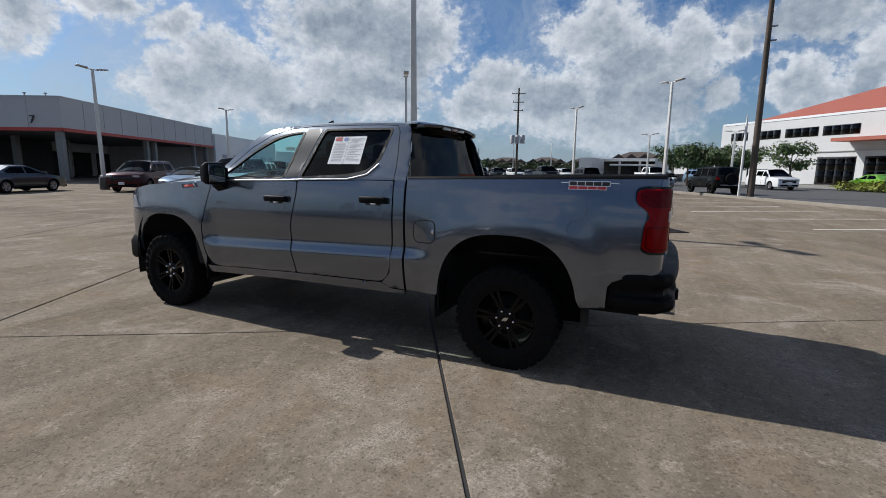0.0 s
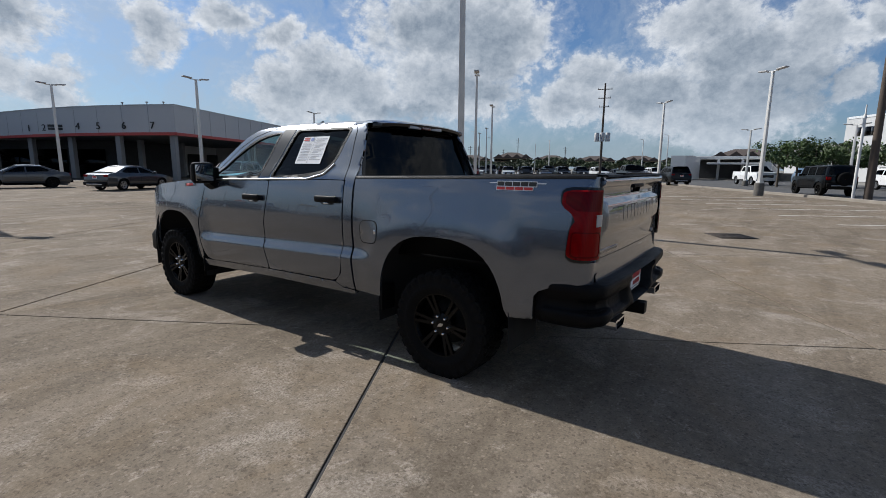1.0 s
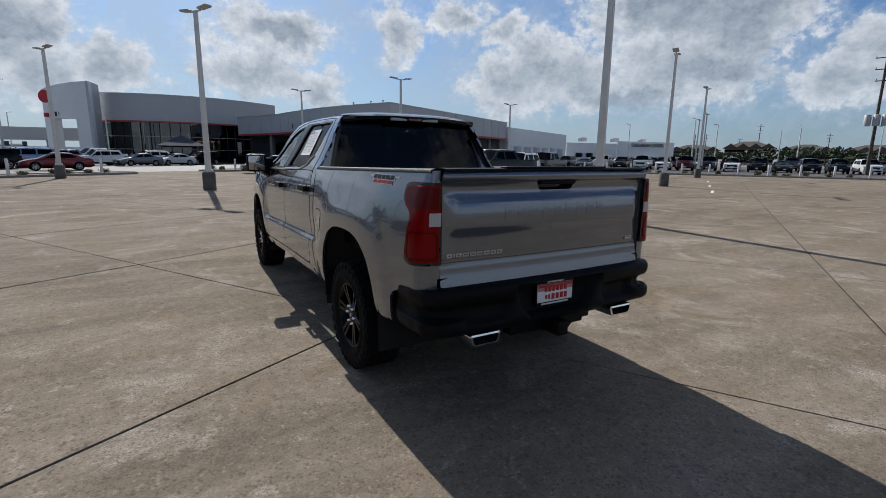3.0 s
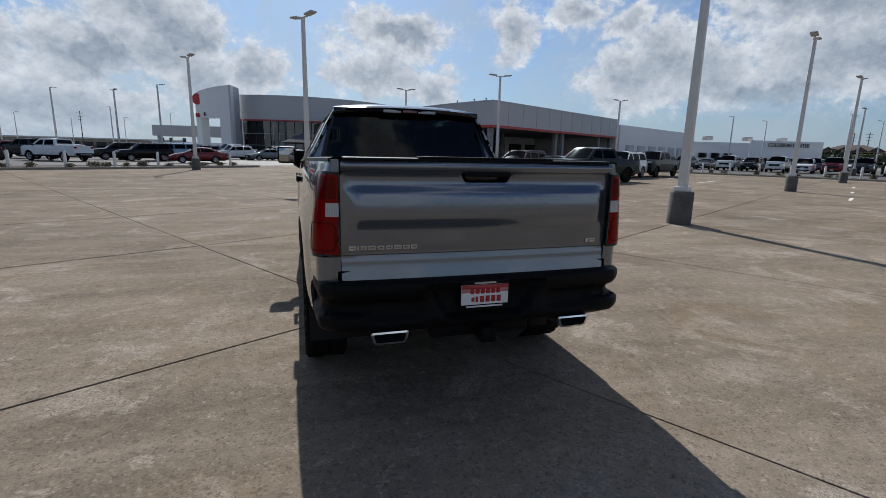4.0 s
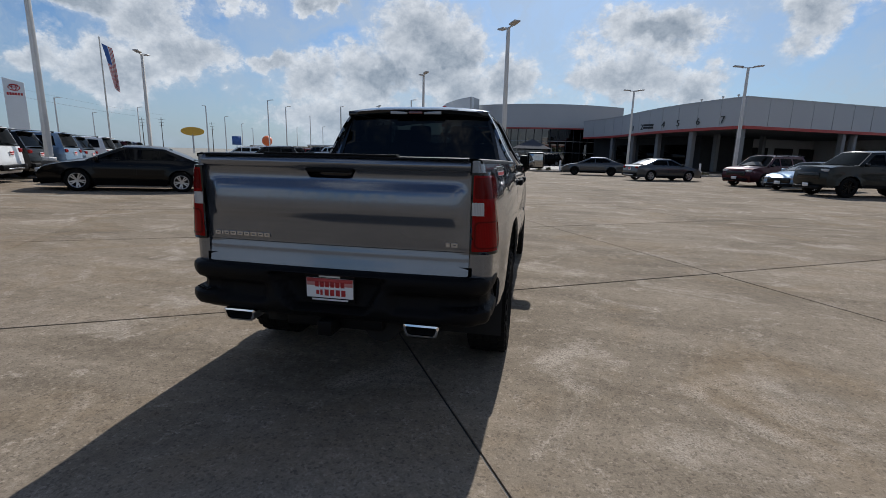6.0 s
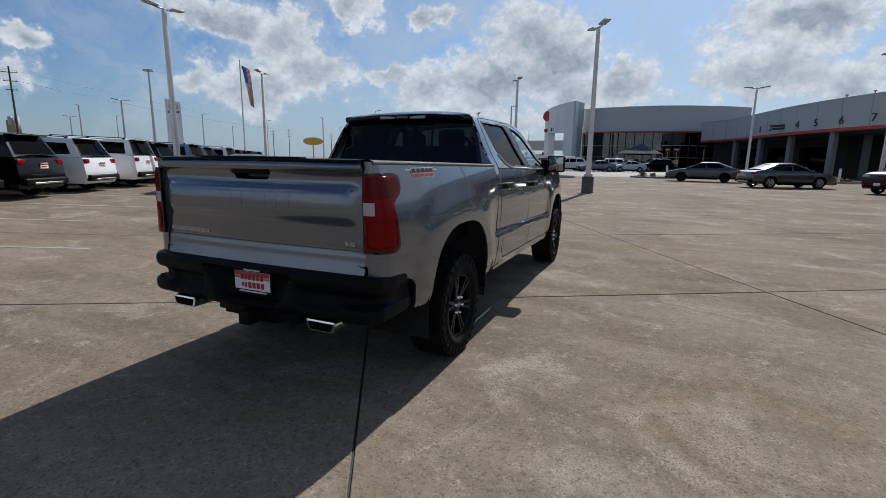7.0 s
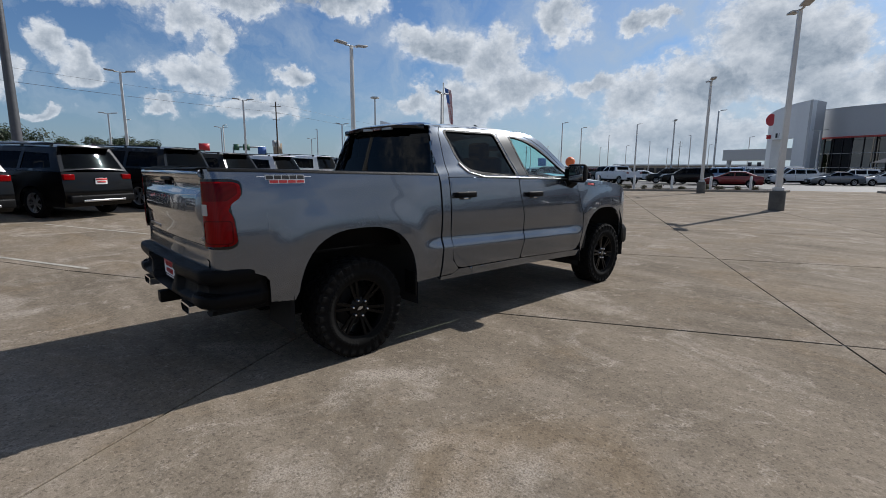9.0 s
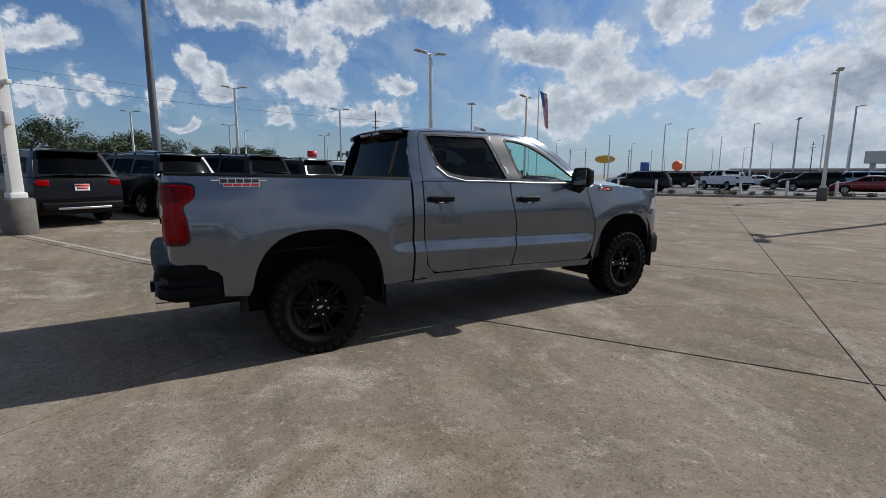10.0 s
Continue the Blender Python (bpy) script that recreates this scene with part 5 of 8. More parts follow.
# wheels
def wheel_parts(wheel, s):
    R = 0.388
    # one skin: bead, side walls with raised marks, shoulder lugs and five rows of tread blocks
    cols = [(-0.118, 0.232, None), (-0.136, 0.26, None), (-0.138, 0.29, None), (-0.134, 0.33, None), (-0.131, 0.345, ("lug", 0.0)), (-0.130, 0.368, ("lug", 0.0))]
    for x0, x1, off in ((-0.127, -0.084, 0.0), (-0.078, -0.027, 0.5), (-0.019, 0.019, 0.3), (0.027, 0.078, 0.0), (0.084, 0.127, 0.5)):
        cols += [(x0 - 0.001, 0.376, None), (x0 + 0.001, R + 0.002, ("block", off)), (x1 - 0.001, R + 0.002, ("block", off + (x1 - x0) * 3)), (x1 + 0.001, 0.376, None)]
    cols += [(0.130, 0.368, ("lug", 0.5)), (0.131, 0.345, ("lug", 0.5)), (0.134, 0.33, None), (0.137, 0.302, None), (0.138, 0.298, ("mark", 0)), (0.138, 0.276, ("mark", 0)), (0.136, 0.270, None), (0.128, 0.245, None), (0.118, 0.232, None), (0.09, 0.228, None)]
    n = 240
    bm = bmesh.new()
    loops = []
    for x, r, what in cols:
        loop = []
        for k in range(n):
            a, xx, rr = 2 * math.pi * k / n, x, r
            if what and what[0] == "block" and (k / 8 + what[1]) % 1 > 0.70:
                rr = 0.376
            if what and what[0] == "lug" and (k / 8 + what[1]) % 1 < 0.62:
                xx = x + math.copysign(0.010, x)
            if what and what[0] == "mark" and k % 4 < 3 and (k // 4) % 15 < 11:
                xx = x + 0.0035
            loop.append(bm.verts.new((xx, rr * math.cos(a), rr * math.sin(a))))
        loops.append(loop)
    for a, b in zip(loops, loops[1:]):
        for k in range(n):
            bm.faces.new((a[k], a[(k + 1) % n], b[(k + 1) % n], b[k]))
    bmesh.ops.recalc_face_normals(bm, faces=bm.faces[:])
    part("tyre", sharpen(bm, 40), RUBBER, wheel, "knobbly black all-terrain tyre")
    bm = lathe_bm([(-0.11, 0.225), (0.02, 0.205), (0.088, 0.222), (0.112, 0.236), (0.118, 0.236), (0.116, 0.224), (0.09, 0.212)], 48)
    # six split spokes
    for k in range(6):
        for d in (-1, 1):
            a = 360 * k / 6 + d * 9
            m = pose(0, 0, 0, a, 0, 0)
            b2 = add_prism(bm, [(0.076, -0.013, 0.060), (0.076, 0.013, 0.060), (0.098, 0.011 + d * 0.008, 0.222), (0.098, -0.011 + d * 0.008, 0.222)], (0.020, 0, 0))
            vs = list({v for f in b2 for v in f.verts})
            bmesh.ops.transform(bm, matrix=m, verts=vs)
    add_tube(bm, [((0.04, 0, 0), 0.088, (1, 0, 0)), ((0.088, 0, 0), 0.086, (1, 0, 0)), ((0.098, 0, 0), 0.060, (1, 0, 0)), ((0.104, 0, 0), 0.04, (1, 0, 0))], 30)
    rim = part("rim", sharpen(bm, 40), BLACK_WHEEL, wheel, "black six-spoke alloy rim")
    disc = lathe_bm([(-0.02, 0.05), (-0.02, 0.165), (-0.045, 0.165)], 32)
    part("brake_disc", disc, UNDER, wheel)
    for k in range(6):
        a = 2 * math.pi * (k + 0.5) / 6
        y, z = 0.066 * math.cos(a), 0.066 * math.sin(a)
        part("wheel_nut", tube_bm([((0.085, y, z), 0.0125, (1, 0, 0)), ((0.114, y, z), 0.0115, (1, 0, 0)), ((0.120, y, z), 0.006, (1, 0, 0))], 8), CHROME, rim)
    part("wheel_badge", sharpen(prism_bm([(0.104, -0.030, -0.005), (0.104, -0.010, -0.007), (0.104, -0.008, -0.013), (0.104, 0.012, -0.011), (0.104, 0.030, 0.005), (0.104, 0.010, 0.007), (0.104, 0.008, 0.013), (0.104, -0.012, 0.011)], (0.004, 0, 0))), SATIN_CHROME, rim)


for s in (-1, 1):
    for y in (0.0, WHEELBASE):
        wheel = new("wheel")
        wheel.parent = truck
        wheel_parts(wheel, s)
        wheel.matrix_basis = Matrix.Translation((s * 0.842, y, HUB_Z)) @ (pose(0, 0, 0, 17 * (1 + y), 0, 0) if s > 0 else pose(0, 0, 0, 23 + 9 * y, 0, 180))

# wheel wells, flaps, frame and axles
for s in (-1, 1):
    for yc, w in ((0.02, 0.60), (3.705, 0.60)):
        bm = bmesh.new()
        ring = arch(yc, 0.40, 0.565, 0.67, 2.7, -4, 184, 18)
        a = [bm.verts.new((s * 0.955, y, z)) for y, z in ring]
        b = [bm.verts.new((s * 0.52, y, z)) for y, z in ring]
        for k in range(len(a) - 1):
            bm.faces.new((a[k], a[k + 1], b[k + 1], b[k]))
        bm.faces.new(b)
        part("wheel_well", bm, UNDER, truck)
bm = bmesh.new()
for s in (-1, 1):
    add_box(bm, (s * 0.45, 1.7, 0.50), (0.12, 5.2, 0.16))
add_box(bm, (0.35, 1.5, 0.52), (0.55, 1.3, 0.22), bevel=0.04)
add_box(bm, (-0.3, 2.2, 0.50), (0.4, 1.6, 0.2), bevel=0.04)
add_box(bm, (0, 1.95, 0.60), (1.7, 2.3, 0.10))
add_box(bm, (0, 3.7, 0.62), (1.0, 1.3, 0.34))
# added sheet, no truck part: blocks sunlight through the gap between cab and bed
add_box(bm, (0, 0.852, 0.93), (1.80, 0.03, 0.86))
add_tube(bm, [((-0.75, 0, HUB_Z), 0.05, (1, 0, 0)), ((0.75, 0, HUB_Z), 0.05, (1, 0, 0))], 12)
add_tube(bm, [((-0.14, 0, HUB_Z), 0.10, (1, 0, 0)), ((-0.06, 0, HUB_Z), 0.16, (1, 0, 0)), ((0.06, 0, HUB_Z), 0.16, (1, 0, 0)), ((0.14, 0, HUB_Z), 0.10, (1, 0, 0))], 14)
add_tube(bm, [((-0.75, WHEELBASE, HUB_Z), 0.05, (1, 0, 0)), ((0.75, WHEELBASE, HUB_Z), 0.05, (1, 0, 0))], 12)
add_tube(bm, [((0.25, -0.3, 0.46), 0.12, (0, 1, 0)), ((0.25, -0.9, 0.46), 0.12, (0, 1, 0))], 14)
part("chassis", bm, UNDER, truck)
for s in (-1, 1):
    for y, z0, z1, dy in ((0.545, 0.395, 0.60, 0.02), (3.145, 0.36, 0.58, 0.02)):
        bm = bmesh.new()
        add_box(bm, (s * 0.90, y, (z0 + z1) / 2), (0.15, 0.018, z1 - z0), pose(0, 0, 0, 0, 0, 0), bevel=0.006)
        part("mud_flap", bm, BLACK_PLASTIC, truck)

# inside the cab
cabin = bmesh.new()
add_box(cabin, (0, 2.75, 1.22), (1.55, 0.55, 0.22), bevel=0.06)
add_box(cabin, (-0.40, 2.55, 1.30), (0.42, 0.18, 0.12), bevel=0.04)
part("dashboard", cabin, SEAT, truck)
bm = bmesh.new()
add_tube(bm, [((-0.40 + 0.175 * math.cos(a), 2.42 - 0.06 * math.sin(a), 1.33 + 0.165 * math.sin(a)), 0.015, (-math.sin(a), 0, math.cos(a))) for a in (2 * math.pi * k / 24 for k in range(25))], 8, False)
add_box(bm, (-0.40, 2.44, 1.33), (0.32, 0.03, 0.05), bevel=0.01)
part("steering_wheel", bm, SEAT, truck)
for x, y, w in ((-0.40, 1.98, 0.52), (0.40, 1.98, 0.52), (-0.42, 1.13, 0.62), (0.42, 1.13, 0.62), (0.0, 1.13, 0.3)):
    bm = bmesh.new()
    add_box(bm, (x, y + 0.22, 0.98), (w, 0.50, 0.16), bevel=0.05)
    add_box(bm, (x, y - 0.03, 1.30), (w, 0.15, 0.58), pose(0, 0, 0, 0, 0, 0), bevel=0.05)
    add_box(bm, (x, y - 0.06, 1.66), (0.25 if w > 0.4 else 0.2, 0.10, 0.17), bevel=0.04)
    part("seat", bm, SEAT, truck)
part("rear_view_mirror", box_bm((0, 2.62, 1.72), (0.24, 0.03, 0.06), bevel=0.01), GLOSS_BLACK, truck)
part("headliner", grid_bm(6, 6, lambda u, v: (lambda p: (p[0] * 0.97, p[1], p[2] - 0.03))(roof(u, v))), varied("headliner_grey", (0.25, 0.24, 0.23), 0.9, bump=0.0), truck)

# ---- other vehicles: x to the right, y ahead, centre over the origin ----
PAINTS = {}


def paint_of(name):
    table = {"black": (0.003, 0.003, 0.0035), "charcoal": (0.010, 0.011, 0.012), "grey": (0.055, 0.058, 0.062), "silver": (0.20, 0.21, 0.22), "white": (0.72, 0.72, 0.71), "red": (0.16, 0.010, 0.012),
             "maroon": (0.045, 0.006, 0.010), "blue": (0.16, 0.24, 0.34), "green": (0.012, 0.022, 0.018), "lime": (0.22, 0.50, 0.02), "tan": (0.25, 0.22, 0.18), "olive": (0.018, 0.020, 0.019)}
    if name not in PAINTS:
        PAINTS[name] = car_paint(name + "_car_paint", table[name], 0.0 if name == "white" else 0.5, 0.28, 0.28 if max(table[name]) < 0.05 else 0.8)
    return PAINTS[name]


def along(poly, z):
    """The y of a front or rear outline at height z."""
    for (y0, z0), (y1, z1) in zip(poly, poly[1:]):
        if min(z0, z1) <= z <= max(z0, z1) and z0 != z1:
            return y0 + (y1 - y0) * (z - z0) / (z1 - z0)
    return poly[0][0]


# each kind: half width, axles, wheel radius, front outline from cowl to chin, rear outline from belt to chin, cab corners, windows, lean
KINDS = {
    "suv": dict(hw=0.97, axles=(1.42, -1.42), R=0.37, front=[(1.28, 1.13), (1.9, 1.08), (2.28, 1.00), (2.40, 0.86), (2.45, 0.60), (2.38, 0.26)], rear=[(-2.30, 1.14), (-2.36, 0.95), (-2.40, 0.70), (-2.42, 0.52), (-2.32, 0.30)],
                cab=[(1.28, 1.14), (0.52, 1.70), (-1.95, 1.73), (-2.28, 1.15)], crown=0.07, lean=0.34, chin=0.27, rails=True,
                panes=[[(1.02, 1.17), (0.45, 1.59), (0.16, 1.60), (0.16, 1.18)], [(0.08, 1.18), (0.08, 1.60), (-0.85, 1.61), (-0.85, 1.19)], [(-0.96, 1.20), (-0.96, 1.60), (-1.80, 1.58), (-1.98, 1.24)]]),
    "large_suv": dict(hw=1.00, axles=(1.52, -1.52), R=0.40, front=[(1.40, 1.20), (2.1, 1.16), (2.44, 1.08), (2.52, 0.90), (2.54, 0.62), (2.46, 0.28)], rear=[(-2.50, 1.22), (-2.54, 1.0), (-2.57, 0.74), (-2.60, 0.55), (-2.48, 0.32)],
                      cab=[(1.40, 1.21), (0.70, 1.78), (-2.28, 1.80), (-2.48, 1.23)], crown=0.08, lean=0.30, chin=0.30, rails=True,
                      panes=[[(1.14, 1.24), (0.62, 1.70), (0.22, 1.71), (0.22, 1.25)], [(0.12, 1.25), (0.12, 1.71), (-0.92, 1.72), (-0.92, 1.26)], [(-1.04, 1.26), (-1.04, 1.71), (-2.12, 1.70), (-2.22, 1.28)]]),
    "sedan": dict(hw=0.92, axles=(1.40, -1.40), R=0.335, front=[(1.15, 0.95), (1.75, 0.86), (2.18, 0.74), (2.34, 0.62), (2.38, 0.42), (2.32, 0.20)], rear=[(-1.78, 1.03), (-2.12, 1.00), (-2.30, 0.93), (-2.36, 0.70), (-2.38, 0.45), (-2.26, 0.24)],
                  cab=[(1.15, 0.96), (0.20, 1.39), (-0.95, 1.38), (-1.80, 1.04)], crown=0.06, lean=0.42, chin=0.20, rails=False,
                  panes=[[(0.86, 1.00), (0.17, 1.32), (-0.12, 1.34), (-0.12, 1.01)], [(-0.20, 1.01), (-0.20, 1.34), (-0.88, 1.33), (-1.32, 1.12), (-1.20, 1.03)]]),
    "jeep": dict(hw=0.90, axles=(1.48, -1.46), R=0.41, front=[(0.95, 1.16), (1.6, 1.13), (2.0, 1.10), (2.08, 1.0), (2.10, 0.70), (2.05, 0.48)], rear=[(-2.02, 1.18), (-2.05, 0.95), (-2.06, 0.70), (-2.02, 0.50)],
                 cab=[(0.95, 1.17), (0.66, 1.78), (-1.95, 1.80), (-2.02, 1.19)], crown=0.04, lean=0.16, chin=0.46, rails=False,
                 panes=[[(0.80, 1.22), (0.60, 1.72), (0.05, 1.73), (0.05, 1.22)], [(-0.05, 1.22), (-0.05, 1.73), (-0.85, 1.73), (-0.85, 1.22)], [(-0.97, 1.22), (-0.97, 1.73), (-1.85, 1.73), (-1.90, 1.24)]]),
    "pickup": dict(hw=1.01, axles=(1.85, -1.80), R=0.43, front=[(1.55, 1.32), (2.3, 1.30), (2.68, 1.25), (2.78, 1.08), (2.82, 0.70), (2.72, 0.42)], rear=[(-2.86, 1.34), (-2.90, 1.08), (-2.92, 0.80), (-2.98, 0.66), (-2.86, 0.52)],
                   cab=[(1.55, 1.33), (0.86, 1.90), (-0.85, 1.92), (-1.00, 1.35)], crown=0.06, lean=0.34, chin=0.42, rails=False,
                   panes=[[(1.25, 1.38), (0.76, 1.81), (0.34, 1.82), (0.34, 1.38)], [(0.22, 1.38), (0.22, 1.82), (-0.66, 1.83), (-0.80, 1.40)]]),
}


def car(kind, paint="grey", label="", rim_mat=None, tail="red", category="car", group="parked cars"):
    k = KINDS[kind]
    hw, R, front, rear, cab, lean = k["hw"], k["R"], k["front"], k["rear"], k["cab"], k["lean"]
    ob = thing(kind if kind not in ("large_suv", "jeep") else "suv", label, category, group)
    y_f, y_r = front[3][0], rear[-2][0]
    belt_z = cab[0][1]
    mid = (0, 0, 0.8)

    def sx(y, z):
        x = hw - 0.10 * max(0.0, (y - (y_f - 0.75)) / 0.75) ** 2 - 0.08 * max(0.0, ((y_r + 0.6) - y) / 0.6) ** 2
        low = 0.07 * max(0.0, (0.50 - z) / 0.25) ** 2 if z < 0.5 else 0.0
        x -= low + 0.05 * max(0.0, (z - 0.72) / max(belt_z - 0.72, 0.1)) ** 2 * (1 if kind != "jeep" else 0.3)
        x += 0.016 * math.exp(-((z - 0.80 * belt_z) / 0.05) ** 2)
        for ya in k["axles"]:
            r = math.hypot(y - ya, z - R)
            x += 0.02 * (1 - smoothstep(R + 0.08, R + 0.20, r))
        return x

    def gx(y, z):
        return sx(min(max(y, cab[3][0]), cab[0][0]), belt_z) - 0.012 - lean * max(0.0, z - belt_z) - 0.10 * max(0.0, z - belt_z - 0.38) ** 1.0

    rr = R + 0.055
    bottom = []
    for ya in k["axles"][::-1]:
        bottom += [p for p in arch(ya, R, rr, rr, 2.2, 205, -25, 14) if p[1] > k["chin"]]
    outline = front + [] + bottom[::-1] + rear[::-1]
    body = bmesh.new()
    for s in (-1, 1):
        sheet(outline, lambda y, z: (sx(y, z), y, z), 0.11, (), 0.03, mid, s, body)
        sheet(cab, lambda y, z: (gx(y, z), y, z), 0.12, k["panes"], 0.02, mid, s, body)

    def strip(poly, bulge, edge, n=8, crown=0.0, bm=None):
        bm = bm or bmesh.new()
        rows = []
        for y, z in poly:
            w = edge(y, z)
            rows.append([bm.verts.new((w * x, y + bulge * (1 - x * x) * (1 if y > 0 else -1), z + crown * (1 - x * x))) for x in (2 * j / n - 1 for j in range(n + 1))])
        for a, b in zip(rows, rows[1:]):
            for j in range(n):
                bm.faces.new((a[j], a[j + 1], b[j + 1], b[j]))
        return bm

    for f in strip(front, 0.10, sx, crown=0.03, bm=body).faces:
        pass
    strip(rear, 0.06, sx, bm=body)
    roof_line = [cab[1], ((cab[1][0] * 2 + cab[2][0]) / 3, (cab[1][1] * 2 + cab[2][1]) / 3 + 0.02), ((cab[1][0] + 2 * cab[2][0]) / 3, (cab[1][1] + 2 * cab[2][1]) / 3 + 0.02), cab[2]]
    strip(roof_line, 0.0, gx, crown=k["crown"], bm=body)
    if kind == "pickup":
        strip([cab[2], cab[3]], 0.0, gx, bm=body)
        add_box(body, (0, (cab[3][0] + rear[0][0]) / 2, 0.95), (2 * hw - 0.2, abs(rear[0][0] - cab[3][0]), 0.05))
        strip([(cab[3][0], belt_z + 0.01), (cab[3][0] - 0.02, 0.7)], 0.0, sx, bm=body)
        for s in (-1, 1):
            add_box(body, (s * (hw - 0.09), (cab[3][0] + rear[0][0]) / 2, belt_z - 0.02), (0.10, abs(rear[0][0] - cab[3][0]) - 0.02, 0.05))
    bmesh.ops.remove_doubles(body, verts=body.verts[:], dist=0.004)
    bmesh.ops.recalc_face_normals(body, faces=body.faces[:])
    part("body", sharpen(body, 40), paint_of(paint), ob)
    # glass
    def pane_strip(a, b, crown_a, crown_b, inset_x=0.05, cut=0.06):
        bm = bmesh.new()
        rows = []
        for t in (cut, 0.5, 1 - cut):
            y, z = a[0] + (b[0] - a[0]) * t, a[1] + (b[1] - a[1]) * t
            w = gx(y, z) - inset_x
            rows.append([bm.verts.new((w * x, y + (0.06 if a[0] > 0 else -0.03) * (1 - x * x) * (1 - t) + (0.012 if a[0] > 0 else -0.012), z + (crown_a + (crown_b - crown_a) * t) * (1 - x * x) + 0.006)) for x in (j / 4 - 1 for j in range(9))])
        for r0, r1 in zip(rows, rows[1:]):
            for j in range(8):
                bm.faces.new((r0[j], r0[j + 1], r1[j + 1], r1[j]))
        bmesh.ops.recalc_face_normals(bm, faces=bm.faces[:])
        return bm

    screen_frame = bmesh.new()
    strip([cab[0], cab[1]], 0.0, gx, crown=k["crown"], bm=screen_frame)
    part("windscreen_surround", screen_frame, GLOSS_BLACK, ob)
    part("windscreen", pane_strip(cab[0], cab[1], 0.0, k["crown"]), GLASS_CAR_FRONT, ob)
    if kind != "pickup":
        back_frame = bmesh.new()
        strip([cab[3], cab[2]], 0.0, gx, crown=k["crown"], bm=back_frame)
        part("tailgate_upper", back_frame, paint_of(paint) if kind == "sedan" else GLOSS_BLACK, ob)
        part("rear_window", pane_strip(cab[3], cab[2], 0.0, k["crown"], 0.10, 0.12), GLASS_CAR_FRONT, ob)
        if kind in ("suv", "large_suv"):
            y, z = cab[2]
            part("rear_spoiler", box_bm((0, y - 0.10, z + 0.02), (2 * gx(y, z) - 0.1, 0.26, 0.035), bevel=0.012), paint_of(paint), ob)
    else:
        part("rear_window", box_bm((0, (cab[2][0] + cab[3][0]) / 2 - 0.02, (cab[2][1] + cab[3][1]) / 2 + 0.02), (1.35, 0.03, 0.36), pose(0, 0, 0, 0, 0, 0)), GLASS_CAR_FRONT, ob)
    for s in (-1, 1):
        for pn in k["panes"]:
            part("side_window", sheet(inset(pn, 0.02), lambda y, z: (gx(y, z) - 0.014, y, z), 0.2, (), 0, mid, s), GLASS_CAR_FRONT, ob)
        # lamps
        zt = belt_z * 0.90
        yl = along(rear, zt)
        part("tail_light", box_bm((s * (sx(yl, zt) - 0.14), yl - 0.005, zt), (0.26, 0.10, 0.14 if kind != "jeep" else 0.2), bevel=0.02), RED_LENS, ob, "red tail light")
        zh = front[2][1] - 0.12
        yh = along(front, zh)
        part("headlight", box_bm((s * (sx(yh, zh) - 0.19), yh + 0.015, zh), (0.36, 0.12, 0.11), pose(0, 0, 0, 0, 0, 0), bevel=0.025), CLEAR_LENS, ob, "clear headlight")
        # mirror
        part("door_mirror", box_bm((s * (gx(cab[0][0] - 0.25, belt_z) + 0.10), cab[0][0] - 0.28, belt_z + 0.06), (0.20, 0.09, 0.13), bevel=0.025), paint_of(paint) if kind == "sedan" else GLOSS_BLACK, ob)
        for pn_y in ((k["panes"][0][2][0] + 0.10), (k["panes"][1][2][0] + 0.12)):
            part("handle", box_bm((s * (sx(pn_y, belt_z - 0.13) + 0.008), pn_y, belt_z - 0.13), (0.02, 0.17, 0.025), bevel=0.006), paint_of(paint), ob)
        if k["rails"]:
            y0, y1 = cab[1][0] - 0.2, cab[2][0] + 0.15
            bm = bmesh.new()
            add_box(bm, (s * (gx(0, cab[1][1]) - 0.06), (y0 + y1) / 2, cab[1][1] + 0.085), (0.03, abs(y1 - y0), 0.03), bevel=0.008)
            for yy in (y0 - 0.05, (y0 + y1) / 2, y1 + 0.05):
                add_box(bm, (s * (gx(0, cab[1][1]) - 0.06), yy, cab[1][1] + 0.05), (0.035, 0.08, 0.06))
            part("roof_rail", bm, GLOSS_BLACK, ob)
    # door seams and dark sills
    first, second = k["panes"][0], k["panes"][1]
    seams = [cab[0][0] - 0.20, (first[2][0] + second[0][0]) / 2, second[2][0] - 0.05]
    for s in (-1, 1):
        for ys in seams:
            lo = k["chin"] + 0.16 if all(abs(ys - ya) > rr + 0.02 for ya in k["axles"]) else R + rr + 0.02
            part("door_seam", sheet([(ys - 0.007, lo), (ys + 0.007, lo), (ys + 0.007, belt_z - 0.01), (ys - 0.007, belt_z - 0.01)], lambda y, z: (sx(y, z) + 0.003, y, z), 0.2, (), 0, mid, s), GAP, ob)
        y0, y1 = k["axles"][1] + rr + 0.03, k["axles"][0] - rr - 0.03
        part("sill", sheet([(y0, k["chin"]), (y1, k["chin"]), (y1, k["chin"] + 0.13), (y0, k["chin"] + 0.13)], lambda y, z: (sx(y, z) + 0.012, y, z), 0.12, (), 0.02, mid, s), BLACK_PLASTIC, ob, "black lower sill")
    # bumpers, grille, plate
    zb = rear[-2][1]
    part("rear_bumper", box_bm((0, along(rear, zb) - 0.03, zb - 0.03), (2 * hw - 0.26, 0.16, 0.20), bevel=0.04), BLACK_PLASTIC, ob)
    part("bumper_trim", box_bm((0, along(rear, zb) - 0.115, zb - 0.07), (1.1, 0.03, 0.05), bevel=0.01), SATIN_CHROME, ob)
    part("grille", box_bm((0, front[3][0] + 0.085, (front[3][1] + front[4][1]) / 2), (1.15, 0.10, 0.26), bevel=0.04), GLOSS_BLACK, ob)
